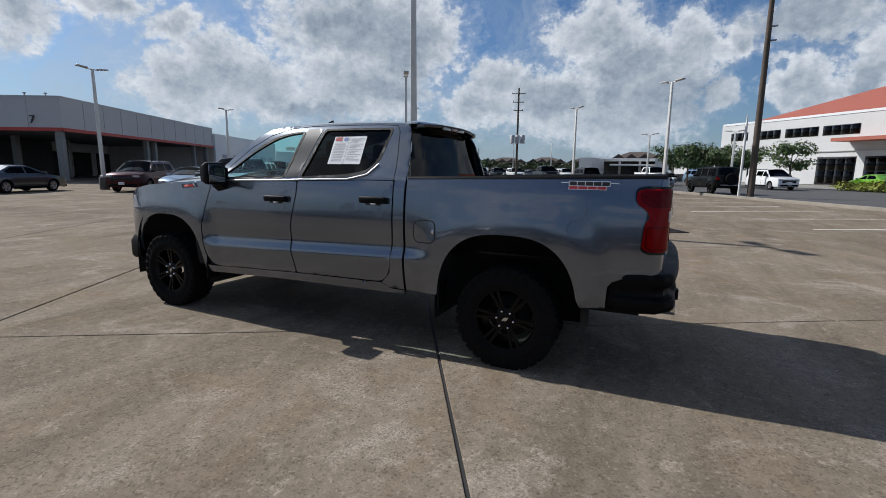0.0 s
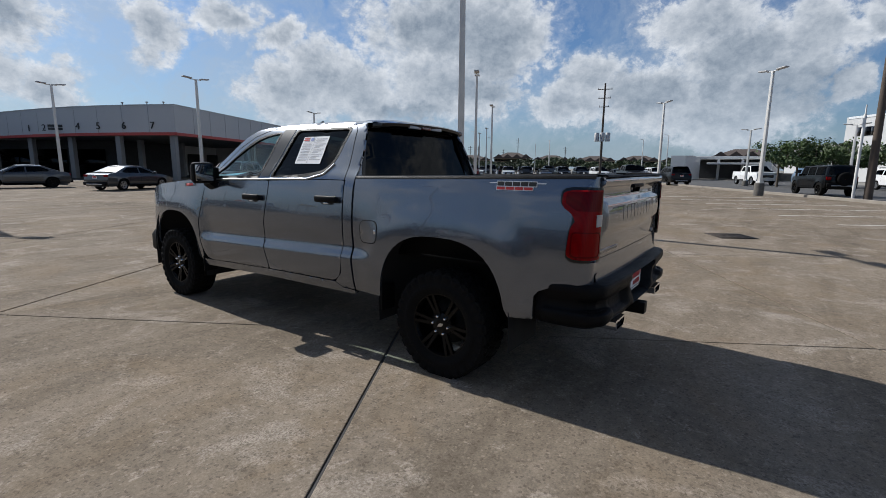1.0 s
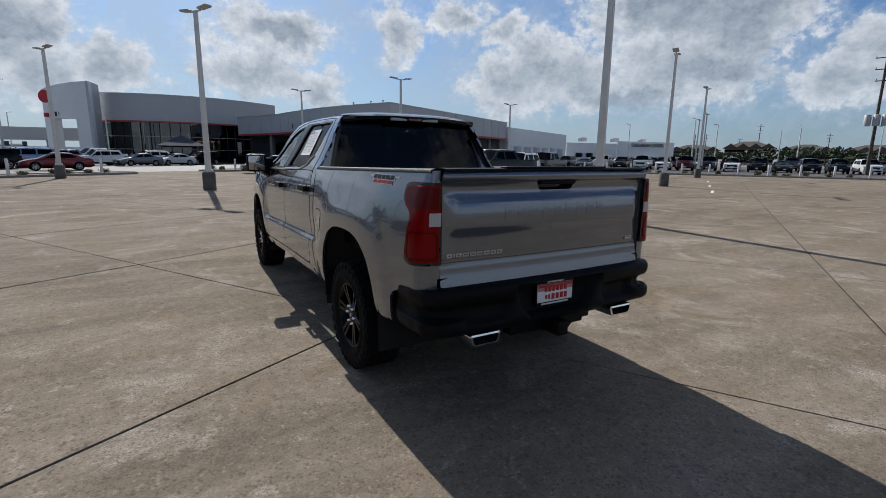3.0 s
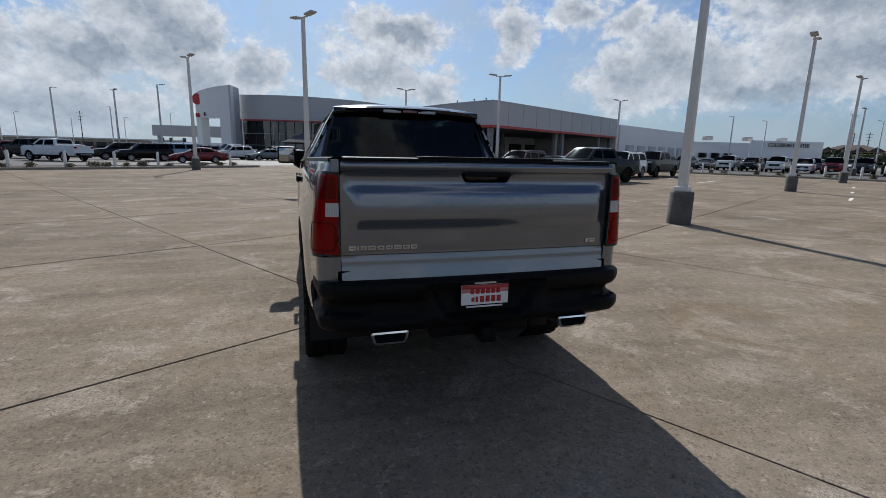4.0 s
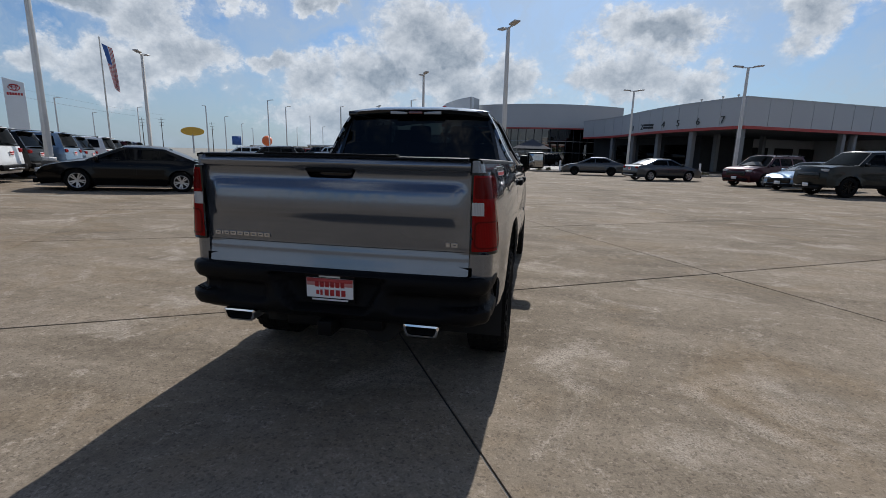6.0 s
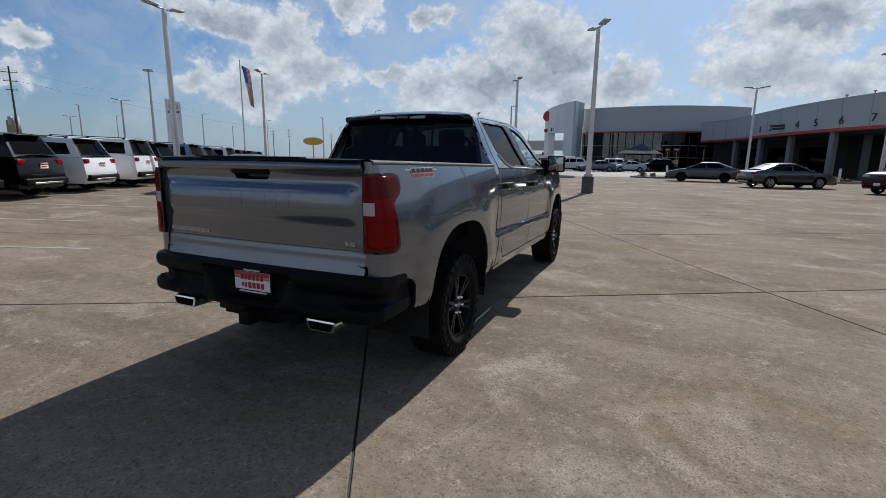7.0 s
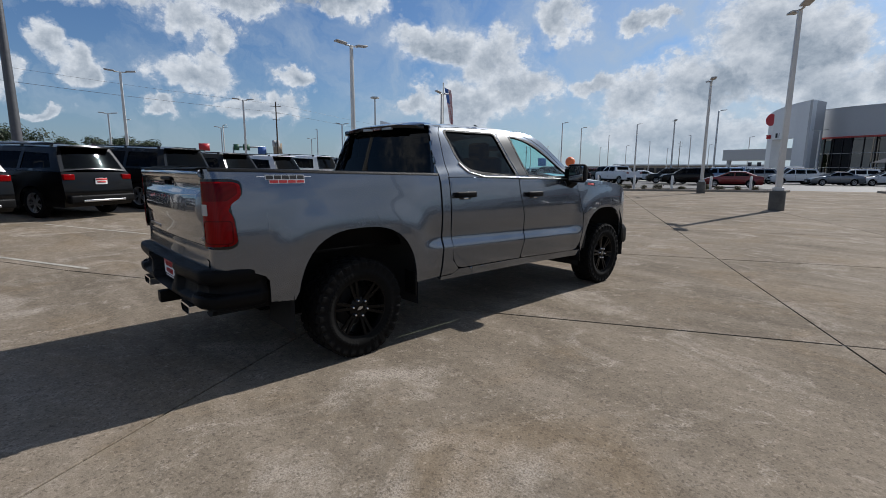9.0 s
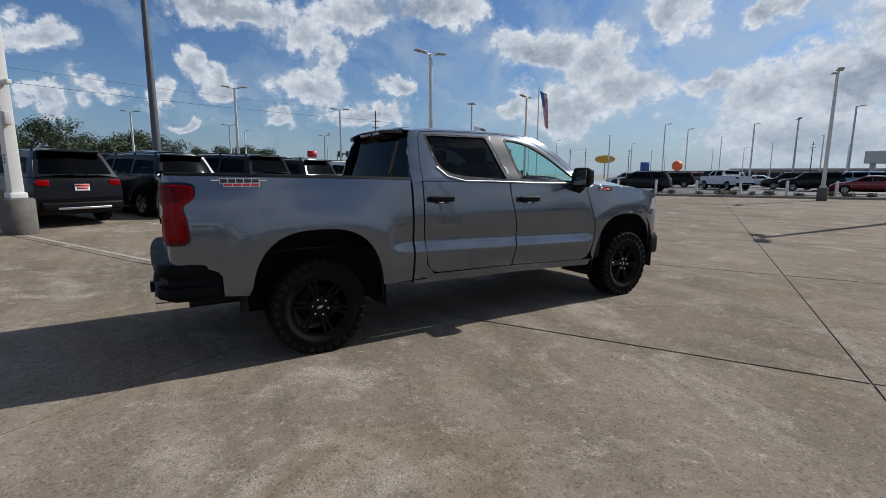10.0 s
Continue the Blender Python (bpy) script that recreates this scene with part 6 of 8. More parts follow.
    part("front_bumper", box_bm((0, front[4][0] + 0.06, 0.40 if kind != "sedan" else 0.30), (1.45, 0.14, 0.14), bevel=0.04), BLACK_PLASTIC, ob)
    zp = (zt * 0.9) if kind != "pickup" else 0.66
    pl = part("number_plate", box_bm((0, along(rear, zp) - 0.075, zp), (0.31, 0.012, 0.155), bevel=0.003), INK_WHITE, ob, "white plate with red bars")
    bm = bmesh.new()
    add_box(bm, (0, along(rear, zp) - 0.083, zp + 0.045), (0.30, 0.004, 0.05))
    add_box(bm, (0, along(rear, zp) - 0.083, zp - 0.02), (0.22, 0.004, 0.04))
    part("plate_print", bm, INK_RED, pl)
    part("front_plate", box_bm((0, front[4][0] + 0.14, 0.50 if kind != "sedan" else 0.42), (0.31, 0.012, 0.15)), INK_WHITE, ob)
    # underside and wheels
    part("underbody", box_bm((0, 0, (k["chin"] + R) / 2 + 0.10), (2 * hw - 0.45, y_f - y_r - 0.5, 0.25)), UNDER, ob)
    for s in (-1, 1):
        for ya in k["axles"]:
            w = new("wheel")
            w.parent = ob
            bm = lathe_bm([(-0.10, R * 0.60), (-0.11, R * 0.85), (-0.09, R * 0.98), (-0.05, R), (0.07, R), (0.10, R * 0.98), (0.115, R * 0.85), (0.105, R * 0.68)], 28)
            part("tyre", bm, RUBBER, w)
            bm = lathe_bm([(-0.05, R * 0.66), (0.07, R * 0.60), (0.10, R * 0.70), (0.104, R * 0.66)], 28)
            for j in range(5):
                for d in (-11, 11):
                    b2 = add_prism(bm, [(0.06, -0.018, 0.02), (0.06, 0.018, 0.02), (0.075, 0.022, R * 0.66), (0.075, -0.022, R * 0.66)], (0.022, 0, 0))
                    bmesh.ops.transform(bm, matrix=pose(0, 0, 0, 72 * j + d, 0, 0), verts=list({v for f in b2 for v in f.verts}))
            add_tube(bm, [((0.05, 0, 0), 0.06, (1, 0, 0)), ((0.095, 0, 0), 0.05, (1, 0, 0))], 12)
            part("rim", sharpen(bm, 40), rim_mat or ALLOY, w)
            part("brake_disc", lathe_bm([(0.0, 0.02), (0.0, R * 0.60)], 20), UNDER, w)
            well = bmesh.new()
            ring = arch(ya, R, rr + 0.01, rr + 0.01, 2.2, 0, 180, 12)
            part("wheel_well", prism_bm([(s * (hw - 0.30), y, z) for y, z in ring], (s * 0.02, 0, 0)), UNDER, ob)
            w.matrix_basis = Matrix.Translation((s * (hw - 0.125), ya, R)) @ pose(0, 0, 0, 31 * ya, 0, 0 if s > 0 else 180)
    if kind == "jeep":
        spare = new("spare_wheel")
        spare.parent = ob
        part("tyre", lathe_bm([(-0.10, 0.24), (-0.11, 0.34), (-0.06, 0.40), (0.06, 0.40), (0.11, 0.34), (0.10, 0.24), (0.05, 0.02)], 28), RUBBER, spare)
        spare.matrix_basis = pose(0.1, -2.20, 1.02, 0, 0, -90)
    # seats and dark cabin
    bm = bmesh.new()
    for x in (-0.4, 0.4):
        for y in (0.25, -0.65):
            add_box(bm, (x, y, belt_z - 0.1), (0.45, 0.16, 0.7), bevel=0.05)
            add_box(bm, (x, y - 0.02, belt_z + 0.30), (0.24, 0.10, 0.15), bevel=0.03)
    add_box(bm, (0, cab[0][0] - 0.3, belt_z - 0.12), (1.4, 0.5, 0.2), bevel=0.05)
    part("cabin", bm, SEAT, ob)
    return ob


ALLOY = principled("machined_alloy", (0.45, 0.45, 0.46), 0.3, 0.85)[0]
GLASS_CAR_FRONT = GLASS_CAR
MODELS = {}


def park(kind, paint, x, y, heading, label, rim=None):
    """Parks a vehicle of the kind: the first is built, later ones are copies in their own paint. heading: degrees from +y to the left."""
    key = (kind, rim)
    m = on_ground(x, y) @ pose(0, 0, 0, 0, 0, heading)
    category = {"sedan": "car", "pickup": "pickup truck"}.get(kind, "SUV")
    if key not in MODELS:
        ob = car(kind, paint, label, rim, category=category)
        ob.matrix_basis = m
        MODELS[key] = ob
        return ob
    src = MODELS[key]
    ob = copy_thing(src, m)
    tagged(ob, label)
    old = src.children[0].material_slots[0].material
    for c in ob.children:
        for slot in c.material_slots:
            if slot.material == old:
                slot.link = "OBJECT"
                slot.material = paint_of(paint)
    return ob


AWAY = TURN + 90        # nose along -U
BLACK_RIM = BLACK_WHEEL
# row of cars backed towards the truck's left side, tails to the aisle
row = [("suv", "black", "black SUV with chrome tail trim parked nose-in"), ("suv", "black", "glossy black SUV parked nose-in with its tail to the aisle"), ("large_suv", "black", "large black SUV parked nose-in in the dealer row"),
       ("suv", "black", "black SUV with roof rails parked nose-in"), ("suv", "white", "white SUV with dark glass parked nose-in"), ("large_suv", "white", "large white SUV parked nose-in in the row"),
       ("suv", "black", "black SUV parked nose-in in the dealer row"), ("large_suv", "blue", "steel blue SUV parked nose-in in the row"), ("suv", "silver", "silver SUV parked nose-in in the dealer row"),
       ("large_suv", "white", "white SUV parked nose-in far along the row"), ("suv", "black", "black SUV parked nose-in far along the row"), ("suv", "maroon", "dark red SUV parked nose-in far along the row"), ("suv", "grey", "grey SUV parked nose-in far along the row")]
tails = [(-9.4, 2.6), (-9.4, 5.4)] + [(-9.45, 8.2 + 2.78 * k) for k in range(11)]
for n, ((kind, paint, label), (u, v)) in enumerate(zip(row, tails)):
    p = uv(u, v) - U * 2.45
    park(kind, paint, p.x, p.y, AWAY + 0.8 * ((n * 7) % 3 - 1), label)
for n, (kind, paint) in enumerate([("suv", "silver"), ("large_suv", "black"), ("suv", "white"), ("pickup", "silver"), ("suv", "grey"), ("suv", "black"), ("large_suv", "white"), ("suv", "blue")]):
    p = uv(-18.6, 1.6 + 2.78 * n)
    park(kind, paint, p.x, p.y, AWAY - 180, paint + " vehicle parked nose to nose behind the dealer row")
# dark saloon beside the lamp post, and cars beyond it
park("sedan", "black", -12.05, 10.15, 127, "dark grey electric saloon with bright wheels on the concrete")
park("sedan", "charcoal", -13.9, 12.3, 127, "dark saloon parked behind the dark grey one")
park("suv", "charcoal", -22.5, 36.2, AWAY - 4, "dark SUV standing side-on by the planted bed", BLACK_RIM)
# in front of the service building
park("sedan", "grey", 9.4, 31.0, -68, "grey saloon stopped on the forecourt", None)
park("sedan", "grey", 5.6, 37.2, 84, "grey fastback saloon by the planted bed", BLACK_RIM)
park("suv", "maroon", 14.3, 27.6, 122, "dark red compact SUV parked facing the lot")
park("sedan", "blue", 15.2, 24.5, 120, "pale blue saloon parked facing the lot")
park("pickup", "olive", 15.6, 20.8, 104, "dark grey-green pickup with black wheels on the lot", BLACK_RIM)
park("large_suv", "white", 21.5, 26.0, 120, "white SUV parked behind the dark pickup")
park("pickup", "charcoal", 26.5, 28.5, 118, "dark pickup parked beyond the white SUV", BLACK_RIM)
# right-hand row behind the long kerb, noses to the lot
rng = random.Random(11)
front_row = ["blue", "black", "charcoal", "black", "charcoal", "white", "black", "white", "white", "red", "grey", "white", "black"]
kinds = ["sedan", "suv", "suv", "suv", "sedan", "pickup", "suv", "pickup", "suv", "pickup", "pickup", "suv", "suv"]
for n, (paint, kind) in enumerate(list(zip(front_row, kinds)) + list(zip(front_row[2:9], kinds))):
    p = uv(71.0, 27.0 - 2.75 * n)
    park(kind, paint, p.x, p.y, TURN + 90 + rng.uniform(-2, 2), paint + " " + kind.replace("_", " ") + " parked behind the kerb, nose to the lot")
for r, (u, count) in enumerate(((81.0, 9), (91.0, 7))):
    for n in range(count):
        p = uv(u, 20.5 - 3.9 * n - 4 * r)
        kind, paint = rng.choice(["suv", "sedan", "pickup", "suv", "large_suv"]), rng.choice(["white", "black", "silver", "grey", "charcoal", "white", "blue", "red"])
        park(kind, paint, p.x, p.y, TURN + 90 + rng.choice((0, 180)), paint + " " + kind.replace("_", " ") + " in the back rows of the car park")
# beyond the right-hand kerb
park("jeep", "black", 34.6, -4.0, -68, "black off-roader with a spare wheel on its tail", BLACK_RIM)
park("suv", "charcoal", 48.0, 6.9, -62, "dark grey SUV standing along the kerb", BLACK_RIM)
park("pickup", "white", 56.0, 0.5, 115, "white pickup parked across the drive")
park("suv", "white", 47.5, -9.6, 112, "white compact SUV parked before the office")
park("suv", "blue", 55.5, -4.6, 118, "blue SUV parked before the office")
park("pickup", "charcoal", 53.0, 12.2, 118, "dark pickup by the kerb", BLACK_RIM)
park("sedan", "lime", 49.3, -17.5, -75, "bright lime green coupe on display", BLACK_RIM)
park("suv", "silver", 60.5, 14.0, -66, "silver SUV standing side-on in the far row")
# rows behind the planted bed on the far left
left_row = [("pickup", "white", -19.5, 43.5, 62), ("suv", "black", -14.0, 46.5, 118), ("sedan", "red", -9.0, 42.7, 106), ("suv", "white", -6.2, 45.8, 122), ("sedan", "silver", -3.4, 44.6, 122), ("sedan", "white", -0.8, 46.6, 122), ("suv", "black", 1.6, 50.0, 122),
            ("large_suv", "blue", -12.5, 50.5, 115), ("suv", "charcoal", -17.0, 50.0, 115), ("suv", "black", -27.0, 47.0, 118), ("suv", "white", -31.0, 45.0, 118), ("pickup", "charcoal", -24.0, 50.0, 60),
            ("suv", "white", 5.5, 66.0, 110), ("suv", "silver", 9.0, 64.5, 110), ("sedan", "white", 1.5, 69.5, 100), ("suv", "blue", -5.0, 73.0, 20), ("sedan", "white", -2.5, 58.5, 120), ("suv", "silver", 0.0, 61.0, 120)]
for kind, paint, x, y, h in left_row:
    park(kind, paint, x * (1.10 if x < -8 else 1.4), y * (1.10 if x < -8 else 1.4), h, paint + " " + kind.replace("_", " ") + " parked beyond the planted bed")
for n in range(9):
    kind, paint = rng.choice(["suv", "sedan", "pickup", "suv"]), rng.choice(["white", "black", "silver", "grey", "charcoal", "white", "red"])
    park(kind, paint, -38 + 4.2 * n + rng.uniform(-0.6, 0.6), 60 + 1.6 * (n % 3) + 0.5 * n, 118 + rng.uniform(-4, 4), paint + " " + kind + " in the distant dealer rows")

# ---- kerbs, planted beds, lines ----


def kerb(pts, name="kerb", high=0.15, wide=0.18):
    """A kerb along lot points (u, v)."""
    path = [uv(*p) for p in pts]
    bm = sweep_bm([(p.x, p.y) for p in path], [(-wide / 2, -0.05), (wide / 2, -0.05), (wide / 2 - 0.01, high - 0.02), (wide / 2 - 0.03, high), (-wide / 2 + 0.03, high), (-wide / 2, high - 0.03)])
    for v in bm.verts:
        v.co.z += ground_z(U.dot(v.co), V.dot(v.co))
    return tagged(part(name, sharpen(bm), KERB), "low cast concrete kerb at the edge of the lot", "kerb", kind="structure")


def bed(pts, z=0.10):
    bm = bmesh.new()
    bm.faces.new([bm.verts.new(uv(u, v, z + ground_z(u, v))) for u, v in pts])
    bmesh.ops.recalc_face_normals(bm, faces=bm.faces[:])
    return tagged(part("planting_bed", bm, MULCH), "brown mulch planting bed inside the kerb", "planting bed", kind="structure")


kerb([(-40, 33.0), (4, 33.2), (14.2, 34.3), (15.6, 34.7), (16.1, 35.5), (15.2, 36.5), (4, 36.0), (-40, 35.8)])
bed([(-40, 33.1), (4, 33.3), (14.1, 34.4), (15.5, 34.8), (16.0, 35.5), (15.1, 36.4), (4, 35.9), (-40, 35.7)])
kerb([(22.0, 35.5), (23.0, 34.6), (30.5, 34.6), (31.4, 35.5), (31.4, 37.0), (30.0, 38.0), (23.0, 38.0), (22.0, 37.0), (22.0, 35.5)])
bed([(22.1, 35.5), (23.0, 34.7), (30.5, 34.7), (31.3, 35.5), (31.3, 37.0), (30.0, 37.9), (23.0, 37.9), (22.1, 37.0)])
kerb([(36.0, 28.0), (36.0, 31.0), (33.5, 33.0), (33.5, 27.0), (36.0, 28.0)])
kerb([(49.0, 24.0), (49.0, -14.5), (48.2, -16.2), (46.0, -17.0), (41.5, -17.9), (10.0, -18.1), (-10.0, -18.1)])
kerb([(50.6, 24.0), (50.6, -14.0)])
bed([(49.05, 24.0), (50.55, 24.0), (50.55, -14.0), (49.05, -14.4)])
road_bm = bmesh.new()
road_bm.faces.new([road_bm.verts.new(uv(u, v, -0.02)) for u, v in ((-60, -40), (120, -40), (120, 60), (49.0, 60), (49.0, -15.5), (46.0, -17.1), (41.5, -18.0), (-60, -18.2))])
tagged(part("road", road_bm, ASPHALT), "grey asphalt drive beyond the kerb", "road", kind="structure")

stall_lines = [(u, -15.6, -9.7) for u in (7.4, 10.1, 12.8, 15.5, 18.2, 20.9, 23.6)]
for u, v0, v1 in stall_lines:
    bm = plane_bm(-0.05, v0, 0.05, v1, 0.004)
    ob = tagged(part("parking_line", bm, LINE_PAINT), "worn white painted parking line on the concrete", "parking line", "parking lines", kind="structure")
    ob.matrix_basis = lot(u, 0)
for u, v, length in ((21.9, -1.6, 1.9), (27.8, -1.4, 1.4), (34.0, -1.2, 1.4), (29.5, 6.0, 4.5), (33.5, 9.0, 4.0)):
    ob = tagged(part("parking_line", plane_bm(0, -0.06, length, 0.06, 0.004), LINE_PAINT), "short worn white painted dash on the concrete", "parking line", "parking lines", kind="structure")
    ob.matrix_basis = lot(u, v)
for u, v, length in ((-9.0, 1.14, 6.4), (-9.2, 3.84, 5.1), (-9.2, 6.7, 3.2), (-9.2, 9.5, 3.0), (-9.2, 12.3, 3.0)):
    ob = tagged(part("parking_line", plane_bm(0, -0.035, length, 0.035, 0.004), WORN_LINE), "worn white stall line beside the dealer row", "parking line", "parking lines", kind="structure")
    ob.matrix_basis = Matrix.Translation((0, 0, ground_z(u, v))) @ Matrix.Translation(uv(u, v)) @ ground_tilt(u, v) @ pose(0, 0, 0, 0, 0, TURN)
# drain
drain = thing("storm_drain", "dark square iron storm drain grate set in the concrete", "drain", at=lot(0, 0) @ Matrix.Translation(lot(0, 0).inverted() @ Vector((9.0, -1.07, 0))))
part("frame", box_bm((0, 0, 0.004), (0.86, 0.80, 0.012)), RUST_IRON, drain)
for n in range(9):
    part("grate_bar", box_bm((-0.32 + 0.08 * n, 0, 0.012), (0.045, 0.70, 0.012)), RUST_IRON, drain)

# shrubs and bollards


def leaf_cloud(bm, centres, count, size, rng):
    """Scatters small folded leaves round the given (centre, radius) clumps."""
    for _ in range(count):
        c, r = rng.choice(centres)
        d = Vector((rng.gauss(0, 1), rng.gauss(0, 1), rng.gauss(0, 1))).normalized() * (rng.random() ** 0.4)
        p = Vector(c) + Vector((d.x * r[0], d.y * r[1], d.z * r[2]))
        n = (d + Vector((rng.uniform(-0.7, 0.7), rng.uniform(-0.7, 0.7), rng.uniform(-0.3, 0.9)))).normalized()
        a = n.orthogonal().normalized()
        a = (Matrix.Rotation(rng.uniform(0, 6.28), 3, n) @ a)
        b = n.cross(a)
        s = size * rng.uniform(0.6, 1.3)
        v = [bm.verts.new(p + a * s * k0 + b * s * k1 + n * s * k2) for k0, k1, k2 in ((-1, 0, -0.25), (0, -0.45, 0.05), (1, 0, -0.25), (0, 0.45, 0.05))]
        bm.faces.new(v)


def shrub(mat, rng):
    ob = thing("shrub", "low brownish-green shrub in the mulch bed", "shrub", "bed shrubs")
    bm = bmesh.new()
    centres = [((rng.uniform(-0.3, 0.3), rng.uniform(-0.3, 0.3), 0.22), (0.34, 0.34, 0.24)) for _ in range(5)]
    leaf_cloud(bm, centres, 420, 0.06, rng)
    part("foliage", bm, mat, ob)
    bm = bmesh.new()
    for k in range(4):
        a = 1.6 * k
        add_tube(bm, [((0, 0, 0), 0.02, (0, 0, 1)), ((0.15 * math.cos(a), 0.15 * math.sin(a), 0.3), 0.008, (0, 0, 1))], 5)
    part("stems", bm, BARK, ob)
    return ob


def bollard():
    ob = thing("bollard", "white painted steel bollard post", "bollard", "bollards")
    part("post", tube_bm([((0, 0, 0), 0.085, (0, 0, 1)), ((0, 0, 0.95), 0.085, (0, 0, 1)), ((0, 0, 1.02), 0.05, (0, 0, 1))], 12), BOLLARD, ob)
    return ob


srng = random.Random(21)
first_shrub, first_lime, first_bollard = shrub(SHRUB, srng), shrub(SHRUB_LIME, srng), bollard()
tagged(first_lime, "bright lime green clipped shrub in a bed")
places = [(u, 34.6 + 0.09 * max(u - 4, 0)) for u in np.arange(-30, 15, 1.05)] + [(u, 36.2) for u in np.arange(22.8, 31, 0.95)] + [(49.8, v) for v in np.arange(-13.5, 23.5, 1.5)] + [(34.7, v) for v in (28.6, 29.6, 30.5, 31.4)]
for n, (u, v) in enumerate(places):
    if n % 7 == 3:
        continue
    p = uv(u + srng.uniform(-0.3, 0.3), v + srng.uniform(-0.5, 0.5), 0.08 + ground_z(u, v))
    m = Matrix.Translation(p) @ pose(0, 0, 0, 0, 0, srng.uniform(0, 360)) @ Matrix.Diagonal((*[srng.uniform(0.7, 1.25)] * 2, srng.uniform(0.7, 1.3), 1))
    if n == 0:
        first_shrub.matrix_basis = m
    else:
        c = copy_thing(first_shrub, m)
first_lime.matrix_basis = Matrix.Translation((46.8, -16.2, 0)) @ Matrix.Diagonal((1.6, 1.6, 1.4, 1))
for x, y, s in ((48.3, -15.6, 1.5), (45.4, -17.2, 1.7), (44.2, -18.2, 1.5), (47.5, -17.0, 1.4)):
    copy_thing(first_lime, Matrix.Translation((x, y, 0)) @ Matrix.Diagonal((s, s, s * 0.9, 1)))
posts = [(u, 34.3 + 0.09 * max(u - 4, 0)) for u in np.arange(-28, 15, 2.6)] + [(u, 35.6) for u in (24.5, 27.5, 29.8)] + [(50.0, v) for v in np.arange(-13, 23, 2.4)] + [(34.0, 28.5), (34.0, 31.5)]
for n, (u, v) in enumerate(posts):
    m = Matrix.Translation(uv(u, v, 0.08 + ground_z(u, v)))
    if n == 0:
        first_bollard.matrix_basis = m
    else:
        copy_thing(first_bollard, m)


# ---- buildings ----
def wall_run(bm, pts, z0, z1, thick=0.3, mat=0):
    """Upright walls along world points (x, y), with thickness, z1 a height or one for each point."""
    tops = z1 if isinstance(z1, (list, tuple)) else [z1] * len(pts)
    path = [Vector((x, y)) for x, y in pts]
    rows = []
    for k, p in enumerate(path):
        d = (path[min(k + 1, len(path) - 1)] - path[max(k - 1, 0)]).normalized()
        n = Vector((-d.y, d.x)) * thick
        rows.append([bm.verts.new((p.x, p.y, z0)), bm.verts.new((p.x, p.y, tops[k])), bm.verts.new((p.x + n.x, p.y + n.y, tops[k])), bm.verts.new((p.x + n.x, p.y + n.y, z0))])
    faces = []
    for a, b in zip(rows, rows[1:]):
        for k in range(4):
            faces.append(bm.faces.new((a[k], a[(k + 1) % 4], b[(k + 1) % 4], b[k])))
    faces += [bm.faces.new(rows[0]), bm.faces.new(rows[-1][::-1])]
    for f in faces:
        f.material_index = mat
    bmesh.ops.recalc_face_normals(bm, faces=faces)
    return sharpen(bm, 25)


def xy(u, v):
    p = uv(u, v)
    return (p.x, p.y)


service = thing("service_building", "grey metal-clad service building with a deep drive-in canopy and red trim", "building")
front_line = [(40.5, 30.2), (40.7, 34.0), (41.2, 38.0), (42.0, 42.0), (43.2, 46.0), (44.8, 50.5), (46.6, 55.0), (47.8, 60.0), (48.2, 66.0)]
wing_line = [(74.0, 30.2), (66.0, 30.2), (57.0, 30.2), (48.0, 30.2), (40.5, 30.2)]
ROOF_Z, SOFFIT_Z = 7.2, 4.35
part("fascia", wall_run(bmesh.new(), [xy(*p) for p in wing_line], SOFFIT_Z + 0.28, ROOF_Z, -0.35), CLADDING, service)
part("fascia", wall_run(bmesh.new(), [xy(*p) for p in front_line], SOFFIT_Z + 0.28, ROOF_Z, -0.35), CLADDING, service)
part("red_trim", wall_run(bmesh.new(), [xy(u, v - 0.06) for u, v in wing_line], SOFFIT_Z, SOFFIT_Z + 0.28, -0.4), RED_TRIM, service)
part("red_trim", wall_run(bmesh.new(), [xy(u - 0.06, v) for u, v in front_line], SOFFIT_Z, SOFFIT_Z + 0.28, -0.4), RED_TRIM, service)
part("coping", wall_run(bmesh.new(), [xy(u, v - 0.05) for u, v in wing_line], ROOF_Z, ROOF_Z + 0.08, -0.5), STEEL, service)
part("coping", wall_run(bmesh.new(), [xy(u - 0.05, v) for u, v in front_line], ROOF_Z, ROOF_Z + 0.08, -0.5), STEEL, service)
for z, nm, mat in ((ROOF_Z - 0.35, "roof", SHINGLE), (SOFFIT_Z + 0.06, "soffit", SOFFIT)):
    bm = bmesh.new()
    f = bm.faces.new([bm.verts.new(uv(u, v, z)) for u, v in [(74.0, 30.3), (40.6, 30.3)] + [(u + 0.1, v) for u, v in front_line[1:]] + [(74.0, 66.0)]])
    part(nm, bm, mat, service)
# panel joints on the fascia
joint = principled("panel_joint_grey", (0.33, 0.335, 0.34), 0.7)[0]
bm = bmesh.new()
for u in np.arange(43.5, 74, 3.0):
    add_box(bm, (0, 0, 5.9), (0.03, 0.02, ROOF_Z - SOFFIT_Z - 0.4), lot(float(u), 30.185))
for p in [(40.6 + 0.006 * (v - 30.2) ** 2 * 1.6, v) for v in np.arange(33, 64, 3.0)]:
    q = np.interp(p[1], [a[1] for a in front_line], [a[0] for a in front_line])
    add_box(bm, (0, 0, 5.9), (0.02, 0.03, ROOF_Z - SOFFIT_Z - 0.4), lot(float(q) - 0.01, p[1]))
part("panel_joints", bm, joint, service)["kind"] = "stuff"


def column(u, v, w=0.52, z=SOFFIT_Z):
    return part("column", box_bm((0, 0, z / 2), (w, w, z), bevel=0.03), COLUMN_GREY, service)


